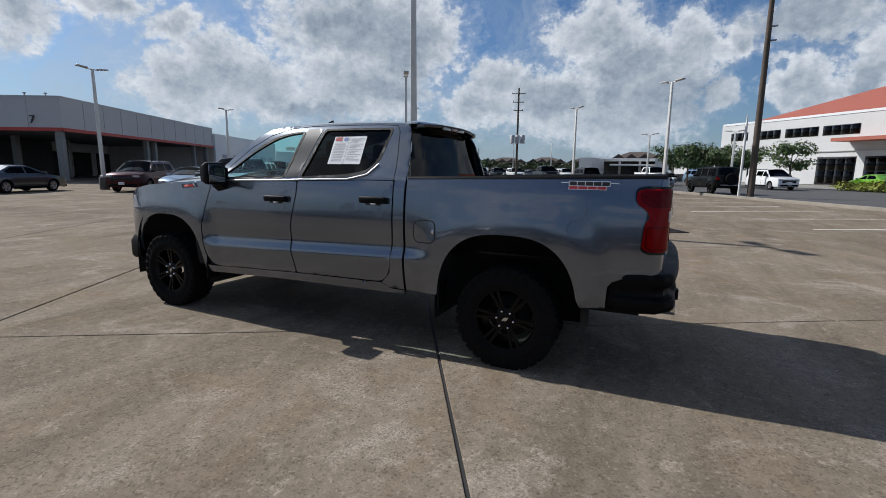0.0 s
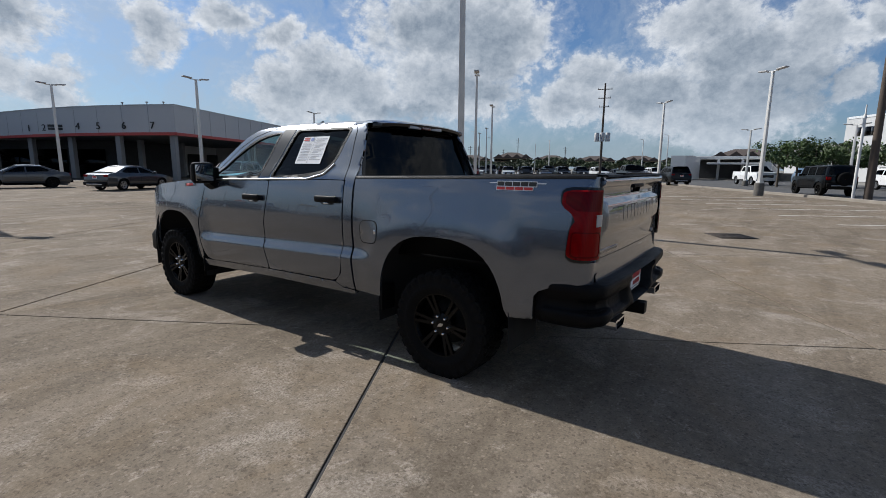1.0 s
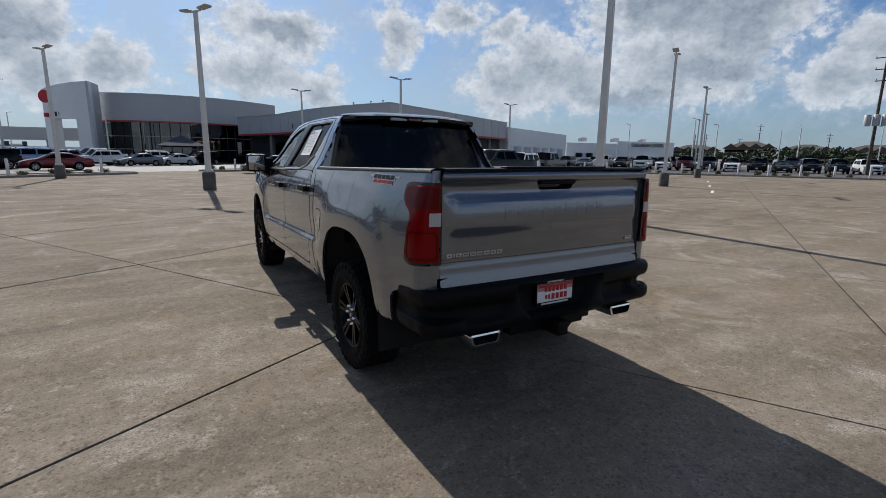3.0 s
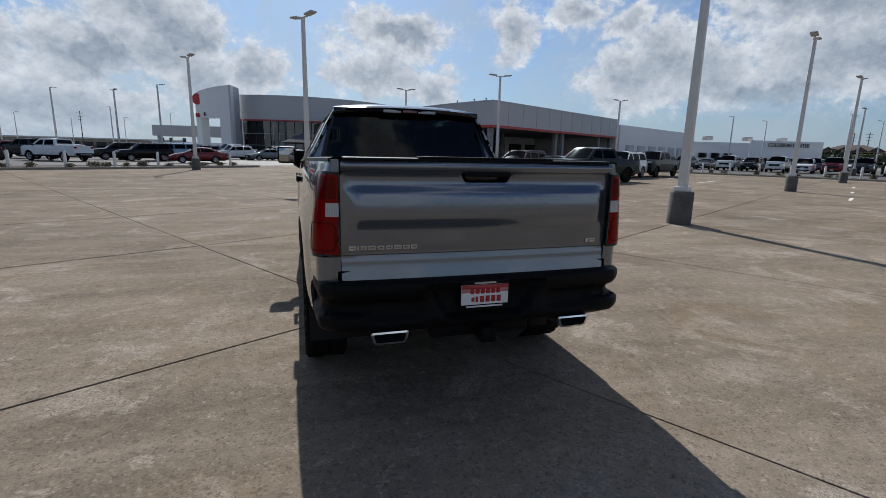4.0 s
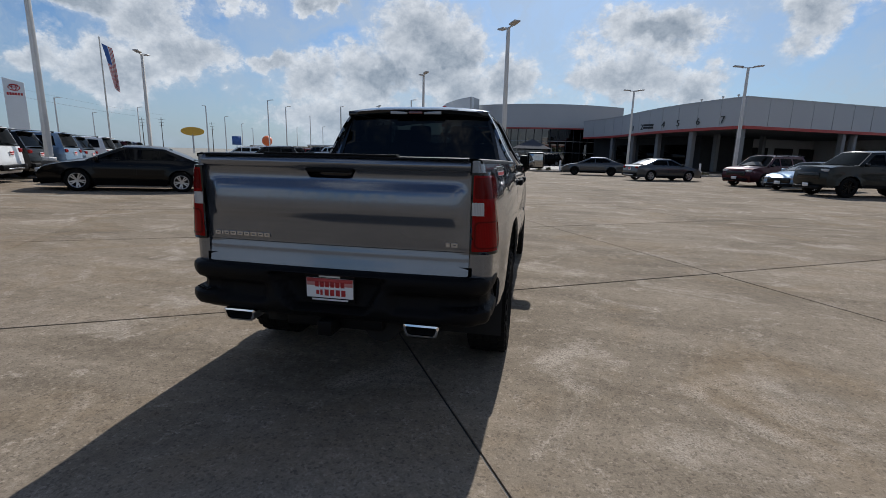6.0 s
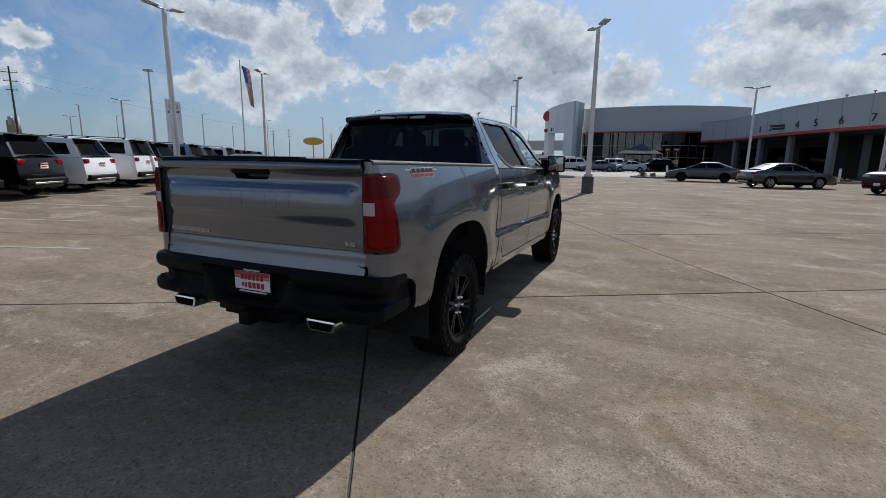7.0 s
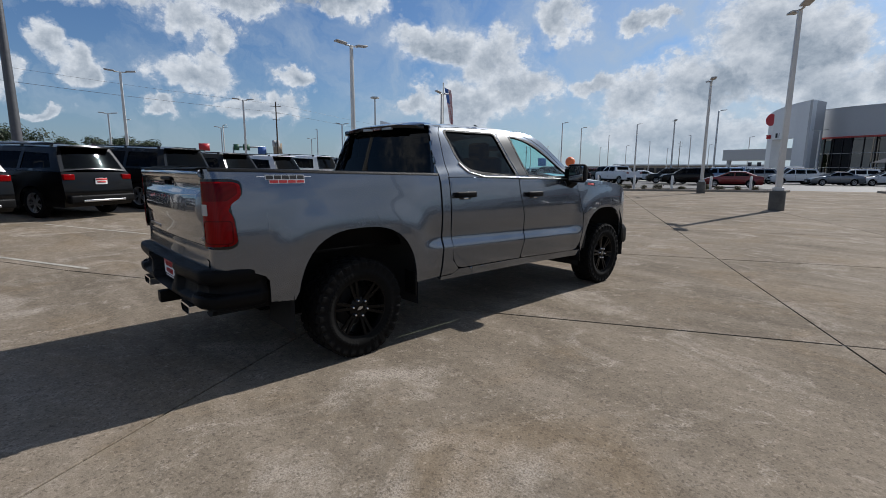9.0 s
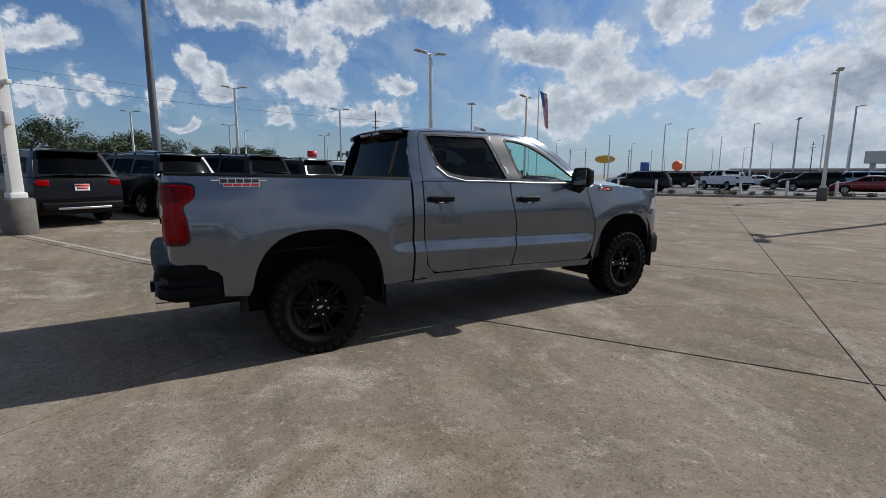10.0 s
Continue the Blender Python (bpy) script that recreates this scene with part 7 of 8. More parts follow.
for u, v in ((41.0, 30.8), (41.6, 37.0), (43.8, 44.2), (45.9, 51.0), (48.0, 58.0), (55.6, 31.0), (57.4, 31.0), (68.5, 31.0), (72.8, 31.0), (56.0, 40.0), (48.5, 40.0)):
    column(u, v).matrix_basis = lot(u, v)
# back wall of the drive-in: white garage wall and glazed service front
part("back_wall", wall_run(bmesh.new(), [xy(*p) for p in ((88.0, 46.0), (62.0, 46.0), (60.0, 46.0), (60.0, 66.0))], 0, ROOF_Z - 0.5, -0.3), STUCCO, service)
# inner walls and garage doors carry the canopy's shade in their colour
part("inner_wall", wall_run(bmesh.new(), [xy(*p) for p in ((59.5, 44.0), (50.5, 44.0), (50.5, 66.0))], 0, SOFFIT_Z, -0.25), SHADED_INTERIOR, service)
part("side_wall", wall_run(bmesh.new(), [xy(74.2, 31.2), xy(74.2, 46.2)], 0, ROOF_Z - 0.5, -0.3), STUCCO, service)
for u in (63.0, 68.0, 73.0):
    ob = part("garage_door", box_bm((0, 0, 1.6), (3.6, 0.12, 3.2)), SHADED_INTERIOR, service)
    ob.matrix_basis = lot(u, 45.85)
for v in (48.0, 53.0, 58.0):
    ob = part("window_bay", box_bm((0, 0, 1.7), (0.1, 3.8, 3.2)), GLASS_DARK, service)
    ob.matrix_basis = lot(50.35, v)
# bay numbers
for text, v in (("7", 32.6), ("6", 35.8), ("5", 38.9), ("4", 41.6), ("2", 46.9), ("1", 49.6)):
    q = float(np.interp(v, [a[1] for a in front_line], [a[0] for a in front_line]))
    words("bay_number", text, 0.95, BLACK_SIGN, lot(q - 0.09, v, 4.98, -90), service, 0.03)
q = float(np.interp(44.2, [a[1] for a in front_line], [a[0] for a in front_line]))
for dz in (0.0, 0.3):
    ob = part("fascia_sign", box_bm((0, 0, 0), (2.1, 0.08, 0.24), bevel=0.02), BLACK_SIGN, service, "black lettering strip drawn as bars")
    ob.matrix_basis = lot(q - 0.12, 44.3, 5.10 + dz, -90 + 14)
for u, v in ((40.9, 31.5), (40.9, 33.2), (41.2, 36.0)):
    ob = part("roof_vent", tube_bm([((0, 0, ROOF_Z), 0.05, (0, 0, 1)), ((0, 0, ROOF_Z + 0.25), 0.05, (0, 0, 1)), ((0.0, 0, ROOF_Z + 0.27), 0.14, (0, 0, 1)), ((0, 0, ROOF_Z + 0.36), 0.10, (0, 0, 1))], 10), LAMP_HEAD, service)
    ob.matrix_basis = lot(u, v)

showroom = thing("showroom", "car showroom with a curved grey fascia over dark glass walls", "building")
arc = [(33.5, 80.0), (34.2, 77.6), (36.2, 74.6), (39.0, 72.0), (42.5, 69.8), (46.5, 68.5), (50.5, 68.0), (55.0, 68.2), (58.3, 68.8)]
part("fascia", wall_run(bmesh.new(), [xy(*p) for p in arc[::-1]], 6.2, [10.0] * len(arc), -0.4), CLADDING, showroom)
part("red_trim", wall_run(bmesh.new(), [xy(u - 0.04, v - 0.05) for u, v in arc[::-1]], 5.98, 6.2, -0.5), RED_TRIM, showroom)
part("coping", wall_run(bmesh.new(), [xy(u - 0.03, v - 0.04) for u, v in arc[::-1]], 10.0, 10.1, -0.5), STEEL, showroom)
# shade behind the glass is painted on as a near-black wall
part("inner_wall", wall_run(bmesh.new(), [xy(u + 3.0, v + 4.0) for u, v in arc[::-1]], 0, 9.6, -0.3), SHADED_INTERIOR, showroom)
bm = bmesh.new()
f = bm.faces.new([bm.verts.new(uv(u + 0.2, v + 0.2, 9.7)) for u, v in arc[::-1]] + [bm.verts.new(uv(36, 90, 9.7)), bm.verts.new(uv(60, 90, 9.7))][::1])
part("roof", bm, SHINGLE, showroom)
part("side_wall", wall_run(bmesh.new(), [xy(58.3, 68.8), xy(60.0, 90.0)], 0, 10.0, 0.3), CLADDING, showroom)
fine_arc = []
for (u0, v0), (u1, v1) in zip(arc, arc[1:]):
    for k in range(3):
        fine_arc.append((u0 + (u1 - u0) * k / 3, v0 + (v1 - v0) * k / 3))
for (u0, v0), (u1, v1) in zip(fine_arc, fine_arc[1:] + [arc[-1]]):
    for z0, z1 in ((0.1, 2.0), (2.06, 3.9), (3.96, 5.98)):
        part("glass_pane", wall_run(bmesh.new(), [xy(u1 + 0.25, v1 + 0.3), xy(u0 + 0.25, v0 + 0.3)], z0, z1, -0.03), GLASS_SHOW, showroom)
    ob = part("mullion", box_bm((0, 0, 3.0), (0.07, 0.12, 6.0)), BLACK_SIGN, showroom)
    ob.matrix_basis = lot(u0 + 0.2, v0 + 0.25)
for z in (2.03, 3.93):
    part("transom", wall_run(bmesh.new(), [xy(u + 0.2, v + 0.24) for u, v in arc[::-1]], z - 0.04, z + 0.04, -0.08), LAMP_HEAD, showroom)

# entrance tower: a curved white wall with a portal, sign shapes for its lettering
tower = thing("entrance_tower", "tall curved white entrance portal with a red round sign", "building")
tw = [(-16.2, 83.6), (-15.2, 81.9), (-13.8, 80.6), (-12.2, 79.8), (-10.4, 79.4)]
tops = [9.85, 10.15, 10.45, 10.75, 11.0]
for k, (a, b) in enumerate(zip(tw, tw[1:])):
    z0 = 0.0 if k in (0, 3) else 6.0
    part("tower_panel", wall_run(bmesh.new(), [a, b], z0, [tops[k], tops[k + 1]], 1.2), CLADDING_WHITE, tower)
part("tower_side", wall_run(bmesh.new(), [(-10.4, 79.4), (-9.6, 83.5)], 0, 11.0, 0.3), CLADDING, tower)
part("round_sign", tube_bm([((-15.6, 82.35, 8.9), 0.85, (-0.5, -0.87, 0.0)), ((-15.68, 82.2, 8.9), 0.85, (-0.5, -0.87, 0))], 28), RED_SIGN, tower, "red round sign")
for k in range(7):
    t = 0.10 + 0.115 * k
    x, y = -14.9 + 4.0 * t, 81.55 - 2.2 * t + 0.4 * t * t
    part("letter_bar", box_bm((x, y - 0.12, 6.55), (0.33, 0.12, 0.62), bevel=0.02), BLACK_SIGN, tower, "black letter block")
part("letter_bar", box_bm((-15.75, 82.4, 6.45), (0.5, 0.5, 0.55)), RED_SIGN, tower)
annex = thing("drive_through_canopy", "grey flat canopy on posts beside the entrance tower", "canopy")
part("slab_roof", wall_run(bmesh.new(), [(-25.5, 95.0), (-13.0, 93.0)], 3.3, 5.2, 4.0), CLADDING, annex)
for x in (-24.5, -18.0):
    part("post", box_bm((x, 95.5, 1.7), (0.6, 0.6, 3.4)), CLADDING, annex)
tent = thing("canopy_tent", "dark pop-up canopy tent outside the showroom", "tent")
bm = bmesh.new()
base = [bm.verts.new((x, y, 2.5)) for x, y in ((-3.0, 72.5), (3.2, 72.5), (3.2, 78), (-3.0, 78))]
tip = bm.verts.new((0.1, 75.2, 4.0))
for k in range(4):
    bm.faces.new((base[k], base[(k + 1) % 4], tip))
part("tent_roof", bm, varied("navy_canvas", (0.05, 0.055, 0.07), 0.9, bump=0.1), tent, smooth=False)
for x, y in ((-3.0, 72.5), (3.2, 72.5), (3.2, 78), (-3.0, 78)):
    part("leg", box_bm((x, y, 1.25), (0.07, 0.07, 2.5)), STEEL, tent)

# long white workshop and the repair shop beyond it
workshop = thing("workshop", "long white metal workshop with roll-up doors", "building")
part("wall", wall_run(bmesh.new(), [xy(105.0, 28.6), xy(74.0, 29.9)], 0, 6.5, -0.3), CLADDING_WHITE, workshop)
part("end_wall", wall_run(bmesh.new(), [xy(105.0, 50.0), xy(105.0, 28.6)], 0, 6.5, -0.3), CLADDING_WHITE, workshop)
bm = bmesh.new()
bm.faces.new([bm.verts.new(uv(u, v, 6.3)) for u, v in ((74, 30), (105, 28.7), (105, 50), (74, 50))])
part("roof", bm, SHINGLE, workshop)
for n in range(6):
    ob = part("roll_up_door", box_bm((0, 0, 1.7), (3.2, 0.1, 3.4)), LAMP_HEAD, workshop, "pale roll-up door")
    ob.matrix_basis = lot(78.0 + 4.6 * n, 29.72 - 0.042 * 4.6 * n, 0, -2.4)
repair = thing("repair_shop", "white repair shop with dark lettering along its parapet", "building")
part("wall", wall_run(bmesh.new(), [(111.5, 75.0), (93.5, 77.6)], 0, 5.6, -0.3), CLADDING_WHITE, repair)
part("low_wall", wall_run(bmesh.new(), [(93.5, 77.9), (79.0, 80.0)], 0, 5.0, -0.3), CLADDING_WHITE, repair)
part("end_wall", wall_run(bmesh.new(), [(120.0, 88.0), (111.5, 75.0)], 0, 5.6, -0.3), CLADDING_WHITE, repair)
for n in range(3):
    part("window", box_bm((82.5 + 3.0 * n, 79.35 - 0.43 * n, 2.2), (2.0, 0.3, 1.0)), GLASS_DARK, repair)
ang = math.degrees(math.atan2(75.0 - 77.6, 111.5 - 93.5))
words("shop_sign", "COLLISION CENTER", 1.15, BLACK_SIGN, Matrix.Translation((102.6, 76.05, 4.35)) @ pose(0, 0, 0, 0, 0, ang), repair, 0.05)
for x, y in ((86, 82), (95, 80), (104, 79)):
    part("roof_unit", box_bm((x, y, 5.9), (1.6, 1.4, 0.9), bevel=0.05), LAMP_HEAD, repair)

# office with the red roof
office = thing("office_building", "white two-storey office with a red hipped metal roof", "building")
oa, ob_ = Vector((86.4, -8.9)), Vector((69.9, -22.0))
od = (ob_ - oa).normalized()
on = Vector((od.y, -od.x))
if on.x < 0:
    on = -on


def ofs(s, back=0.0):
    p = oa + od * s + on * back
    return (p.x, p.y)


part("wall", wall_run(bmesh.new(), [ofs(0), ofs(40)], 0, 9.0, 0.4), STUCCO, office)
part("side_wall", wall_run(bmesh.new(), [ofs(0, 0), ofs(0, 26)], 0, 9.0, 0.4), STUCCO, office)
part("wing_wall", wall_run(bmesh.new(), [ofs(-16, 4), ofs(0, 4)], 0, 5.6, 0.4), STUCCO, office)
part("parapet_band", wall_run(bmesh.new(), [ofs(-0.1, -0.06), ofs(40, -0.06)], 8.75, 9.05, 0.05), CLADDING_WHITE, office)
bm = bmesh.new()
r0, r1 = ofs(5, 0.5), ofs(36, 0.5)
ridge0, ridge1 = ofs(15, 11), ofs(26, 11)
b0, b1 = ofs(5, 22), ofs(36, 22)
vs = [bm.verts.new((*p, z)) for p, z in ((r0, 9.05), (r1, 9.05), (ridge1, 13.2), (ridge0, 13.2), (b0, 9.05), (b1, 9.05))]
for f in ((0, 1, 2, 3), (4, 0, 3), (1, 5, 2), (5, 4, 3, 2)):
    bm.faces.new([vs[k] for k in f])
part("roof", bm, ROOF_RED, office, "red standing-seam hipped roof", smooth=False)
oturn = math.degrees(math.atan2(od.y, od.x))


def office_at(s, z, back=-0.05):
    return Matrix.Translation((*ofs(s, back), z)) @ pose(0, 0, 0, 0, 0, oturn)


for s0, count, pitch in ((1.6, 3, 1.0), (6.9, 3, 1.05), (10.9, 4, 1.15), (16.2, 4, 1.10)):
    for k in range(count):
        win = part("window", box_bm((0, 0, 0), (pitch - 0.10, 0.12, 1.05)), GLASS_DARK, office)
        win.matrix_basis = office_at(s0 + pitch * (k + 0.5), 6.9)
    fr = part("window_frame", box_bm((0, 0.06, 0), (pitch * count + 0.12, 0.10, 1.22)), BLACK_SIGN, office)
    fr.matrix_basis = office_at(s0 + pitch * count / 2, 6.9)
for s0 in (16.6, 22.4):
    for k in range(4):
        for z in (1.0, 2.6):
            win = part("window", box_bm((0, 0, 0), (1.05, 0.12, 1.5)), GLASS_DARK, office)
            win.matrix_basis = office_at(s0 + 1.15 * k, z)
    fr = part("window_frame", box_bm((1.7, 0.06, 1.8), (4.8, 0.1, 3.5)), BLACK_SIGN, office)
    fr.matrix_basis = office_at(s0, 0)
part("band", wall_run(bmesh.new(), [ofs(-0.1, -0.15), ofs(40, -0.15)], 4.2, 4.32, 0.14), LAMP_HEAD, office)
part("lower_roof", wall_run(bmesh.new(), [ofs(19.6, -3.0), ofs(40, -3.0)], 5.3, 5.7, 3.0), ROOF_RED, office)
ramp_wall = part("ramp_wall", wall_run(bmesh.new(), [ofs(-4, -9), ofs(9, -9)], 0, 1.1, -0.25), KERB, office)
low = thing("carwash_building", "low white flat-roofed building with an open front", "building")
# the open front's inner shade is in this wall's colour
part("back_wall", wall_run(bmesh.new(), [(91.0, 11.0), (90.0, 0.0)], 0, 3.3, -0.3), SHADED_INTERIOR, low)
part("end_wall", wall_run(bmesh.new(), [(82.4, 10.9), (82.2, 8.9)], 0, 3.5, -8.5), STUCCO, low)
part("end_wall", wall_run(bmesh.new(), [(83.4, 0.2), (83.3, -1.2)], 0, 3.5, -8.0), STUCCO, low)
part("roof_slab", box_bm((86.8, 4.9, 3.35), (9.0, 12.4, 0.45), bevel=0.03), STUCCO, low)
part("canopy", box_bm((81.2, 3.2, 2.45), (3.2, 9.0, 0.28), bevel=0.03), STUCCO, low)
for y in (6.4, 3.2, 0.4):
    part("column", box_bm((82.6, y, 1.55), (0.35, 0.35, 3.1), bevel=0.02), STUCCO, low)


# apartment blocks behind the lot
def apartments(az0, az1, dist, high, n):
    ob = thing("apartment_block", "tan brick apartment block with dark brown hipped roofs", "building", "apartment blocks")
    a, b = radians(az0), radians(az1)
    p0, p1 = Vector((math.sin(a), math.cos(a))) * dist, Vector((math.sin(b), math.cos(b))) * dist
    d = (p1 - p0).normalized()
    back = Vector((-d.y, d.x))
    if back.dot(p0) < 0:
        back = -back
    length = (p1 - p0).length
    part("wall", wall_run(bmesh.new(), [tuple(p0), tuple(p1)], 0, high * 0.70, 10.0 if Vector((-d.y, d.x)).dot(p0) > 0 else -10.0), TAN_WALL, ob)
    bm = bmesh.new()
    e = 0.8
    q = [p0 - d * e - back * e, p1 + d * e - back * e, p1 + d * e + back * 11, p0 - d * e + back * 11]
    rr0, rr1 = p0 + d * 5 + back * 5, p1 - d * 5 + back * 5
    vs = [bm.verts.new((*p, high * 0.70)) for p in q] + [bm.verts.new((*rr0, high)), bm.verts.new((*rr1, high))]
    for f in ((0, 1, 5, 4), (1, 2, 5), (2, 3, 4, 5), (3, 0, 4)):
        bm.faces.new([vs[k] for k in f])
    part("roof", bm, SHINGLE, ob, smooth=False)
    turn = math.degrees(math.atan2(d.y, d.x))
    for k in range(n):
        for z in (0.16, 0.38, 0.58):
            s = (k + 0.5) / n * length
            w = part("window", box_bm((0, 0, 0), (1.1, 0.2, high * 0.11)), GLASS_DARK, ob)
            p = p0 + d * s - back * 0.05
            w.matrix_basis = Matrix.Translation((*p, high * z)) @ pose(0, 0, 0, 0, 0, turn)
        if k % 3 == 1:
            s = (k + 0.5) / n * length
            g = bmesh.new()
            add_prism(g, [(-2.2, -0.8, high * 0.68), (2.2, -0.8, high * 0.68), (0, -0.8, high * 0.90)], (0, 4.0, 0))
            gb = part("gable", g, SHINGLE, ob)
            p = p0 + d * s - back * 0.2
            gb.matrix_basis = Matrix.Translation((*p, 0)) @ pose(0, 0, 0, 0, 0, turn)


for a0, a1, dist, h in ((55.6, 60.2, 190, 6.6), (60.7, 65.0, 185, 7.6), (65.4, 69.5, 195, 6.8), (70.2, 74.6, 190, 6.4), (75.0, 79.2, 200, 6.8), (79.6, 84.0, 200, 6.8), (84.5, 90.0, 160, 7.6)):
    apartments(a0, a1, dist, h, 12)


# ---- trees ----
def tree(x, y, high, spread, seed, mat=LEAF, leaves=1500, size=0.16, label="young green broadleaf tree with a thin trunk"):
    rng = random.Random(seed)
    ob = thing("tree", label, "tree", "trees", at=Matrix.Translation((x, y, 0)))
    bm = bmesh.new()
    top = high * 0.55
    add_tube(bm, [((0, 0, 0), high * 0.028, (0, 0, 1)), ((high * 0.01, 0, top * 0.5), high * 0.02, (0, 0, 1)), ((0, high * 0.01, top), high * 0.013, (0, 0, 1)), ((0, 0, high * 0.85), high * 0.004, (0, 0, 1))], 8)
    centres = []
    for k in range(9):
        a = 2.4 * k + rng.uniform(-0.3, 0.3)
        z0 = high * rng.uniform(0.35, 0.55)
        r = spread * rng.uniform(0.45, 0.95)
        z1 = high * rng.uniform(0.5, 0.92)
        tip = Vector((r * math.cos(a), r * math.sin(a), z1))
        add_tube(bm, [((0, 0, z0), high * 0.011, (0, 0, 1)), (tip * 0.6 + Vector((0, 0, z0 * 0.25)), high * 0.007, tip), (tip, high * 0.003, tip)], 6)
        centres.append((tip, (spread * 0.42, spread * 0.42, high * 0.15)))
        centres.append((tip * 0.6 + Vector((0, 0, z1 * 0.35)), (spread * 0.35, spread * 0.35, high * 0.12)))
    part("trunk", bm, BARK, ob)
    bm = bmesh.new()
    leaf_cloud(bm, centres, leaves, size, rng)
    part("crown", bm, mat, ob)
    return ob


for n, (az, dist, h, w) in enumerate([(90.6, 55, 4.3, 2.0), (92.0, 58, 4.6, 2.0), (93.3, 57, 4.2, 1.9), (94.6, 59, 4.6, 2.1), (95.8, 60, 4.5, 2.1), (97.4, 62, 4.4, 2.0), (100.9, 56, 4.3, 2.0)]):
    a = radians(az)
    tree(-4.2 + dist * math.sin(a), -1.0 + dist * math.cos(a), h, w, 40 + n)
# belt of tall trees to the west, joined crowns of clumps
wrng = random.Random(77)
for n in range(26):
    az = radians(-104 + 1.35 * n + wrng.uniform(-0.4, 0.4))
    dist = wrng.uniform(105, 135)
    h = wrng.uniform(0.62, 1.06) * (12.6 - 0.24 * n) * (1.0 if n < 20 else 0.6)
    tree(4.0 + dist * math.sin(az), -1.0 + dist * math.cos(az), h, h * 0.55, 200 + n, LEAF_DARK, 2600, 0.27, "tall dark green tree in the distant belt")
for n in range(30):
    az = radians(56 + 1.2 * n)
    dist = wrng.uniform(150, 175)
    tree(dist * math.sin(az), dist * math.cos(az), wrng.uniform(3.4, 5.2), 3.2, 300 + n, LEAF_DARK, 420, 0.5, "low dark green tree before the apartments")

# ---- poles, signs, far skyline ----
wood = thing("utility_pole", "thick weathered wooden utility pole beside the kerb", "utility pole", at=Matrix.Translation((30.2, -5.75, 0)) @ pose(0, 0, 0, 0, 2.2, 0))
part("shaft", tube_bm([((0, 0, -0.1), 0.20, (0, 0, 1)), ((0, 0, 12.5), 0.13, (0, 0, 1))], 14), WOOD_POLE, wood)
for z in (9.2, 10.0):
    part("insulator_arm", box_bm((0.2, -0.25, z), (0.10, 0.45, 0.08)), STEEL, wood)
post = thing("sign_post", "slim white steel post beside the wooden pole", "post", at=Matrix.Translation((29.9, -5.1, 0)))
part("shaft", tube_bm([((0, 0, 0), 0.075, (0, 0, 1)), ((0, 0, 4.4), 0.07, (0, 0, 1)), ((0, 0, 4.45), 0.04, (0, 0, 1)), ((0, 0, 4.9), 0.035, (0, 0, 1))], 10), POLE_PAINT, post)


def power_pole(x, y, high, label, boxes=0, arms=3, turn=0.0):
    ob = thing("power_pole", label, "power pole", "power poles", at=Matrix.Translation((x, y, 0)) @ pose(0, 0, 0, 0, 0, turn))
    part("shaft", tube_bm([((0, 0, 0), 0.19, (0, 0, 1)), ((0, 0, high), 0.11, (0, 0, 1))], 10), WOOD_POLE, ob)
    for k in range(arms):
        part("crossarm", box_bm((0, 0, high * (0.94 - 0.09 * k)), (2.0 - 0.3 * k, 0.10, 0.10)), WOOD_POLE, ob)
        for s in (-1, 1):
            part("insulator", tube_bm([((s * (0.9 - 0.15 * k), 0, high * (0.94 - 0.09 * k) + 0.05), 0.05, (0, 0, 1)), ((s * (0.9 - 0.15 * k), 0, high * (0.94 - 0.09 * k) + 0.25), 0.03, (0, 0, 1))], 8), STEEL, ob)
    for k in range(boxes):
        part("transformer", tube_bm([((0.75 * (k - 1), 0.45, high * 0.40), 0.33, (0, 0, 1)), ((0.75 * (k - 1), 0.45, high * 0.40 + 1.15), 0.33, (0, 0, 1)), ((0.75 * (k - 1), 0.45, high * 0.40 + 1.22), 0.25, (0, 0, 1))], 14), LAMP_HEAD, ob, "grey pole transformer")
    return ob


power_pole(66.5, 19.8, 13.4, "dark wooden power pole with three grey transformers", 3, 3, 110)
power_pole(-91.0, 40.4, 14.6, "dark wooden power pole with transformers above the road", 2, 3, 60)
power_pole(-60.0, -33.0, 14.0, "dark wooden power pole beyond the dealer row", 0, 2, 60)
for az, dist, h in ((-43.2, 230, 13), (-41.5, 240, 14), (-36.8, 240, 13), (-20.2, 230, 14), (58.8, 230, 12), (61.8, 250, 11), (63.5, 220, 15), (57.8, 210, 11), (69.0, 240, 12)):
    a = radians(az)
    power_pole(dist * math.sin(a), dist * math.cos(a), h, "distant dark power pole with crossarms", 0, 3, -az)
mast = thing("high_mast", "tall tapering dark steel mast beyond the dealer row", "mast", at=Matrix.Translation((-52.0, -0.4, 0)) @ pose(0, 0, 0, 0, -1.2, 0))
part("shaft", tube_bm([((0, 0, 0), 0.42, (0, 0, 1)), ((0, 0, 26), 0.22, (0, 0, 1))], 14), varied("dark_mast_steel", (0.10, 0.10, 0.105), 0.5, metal=0.5, bump=0.0), mast)
mast2 = thing("high_mast", "tall slim steel mast with a ring of lamps", "mast", at=Matrix.Translation((-176.0, 124.0, 0)) @ Matrix.Scale(2.15, 4))
part("shaft", tube_bm([((0, 0, 0), 0.30, (0, 0, 1)), ((0, 0, 15.2), 0.14, (0, 0, 1))], 12), STEEL, mast2)
part("lamp_ring", tube_bm([((0, 0, 15.0), 0.9, (0, 0, 1)), ((0, 0, 15.25), 0.9, (0, 0, 1))], 14), LAMP_HEAD, mast2)


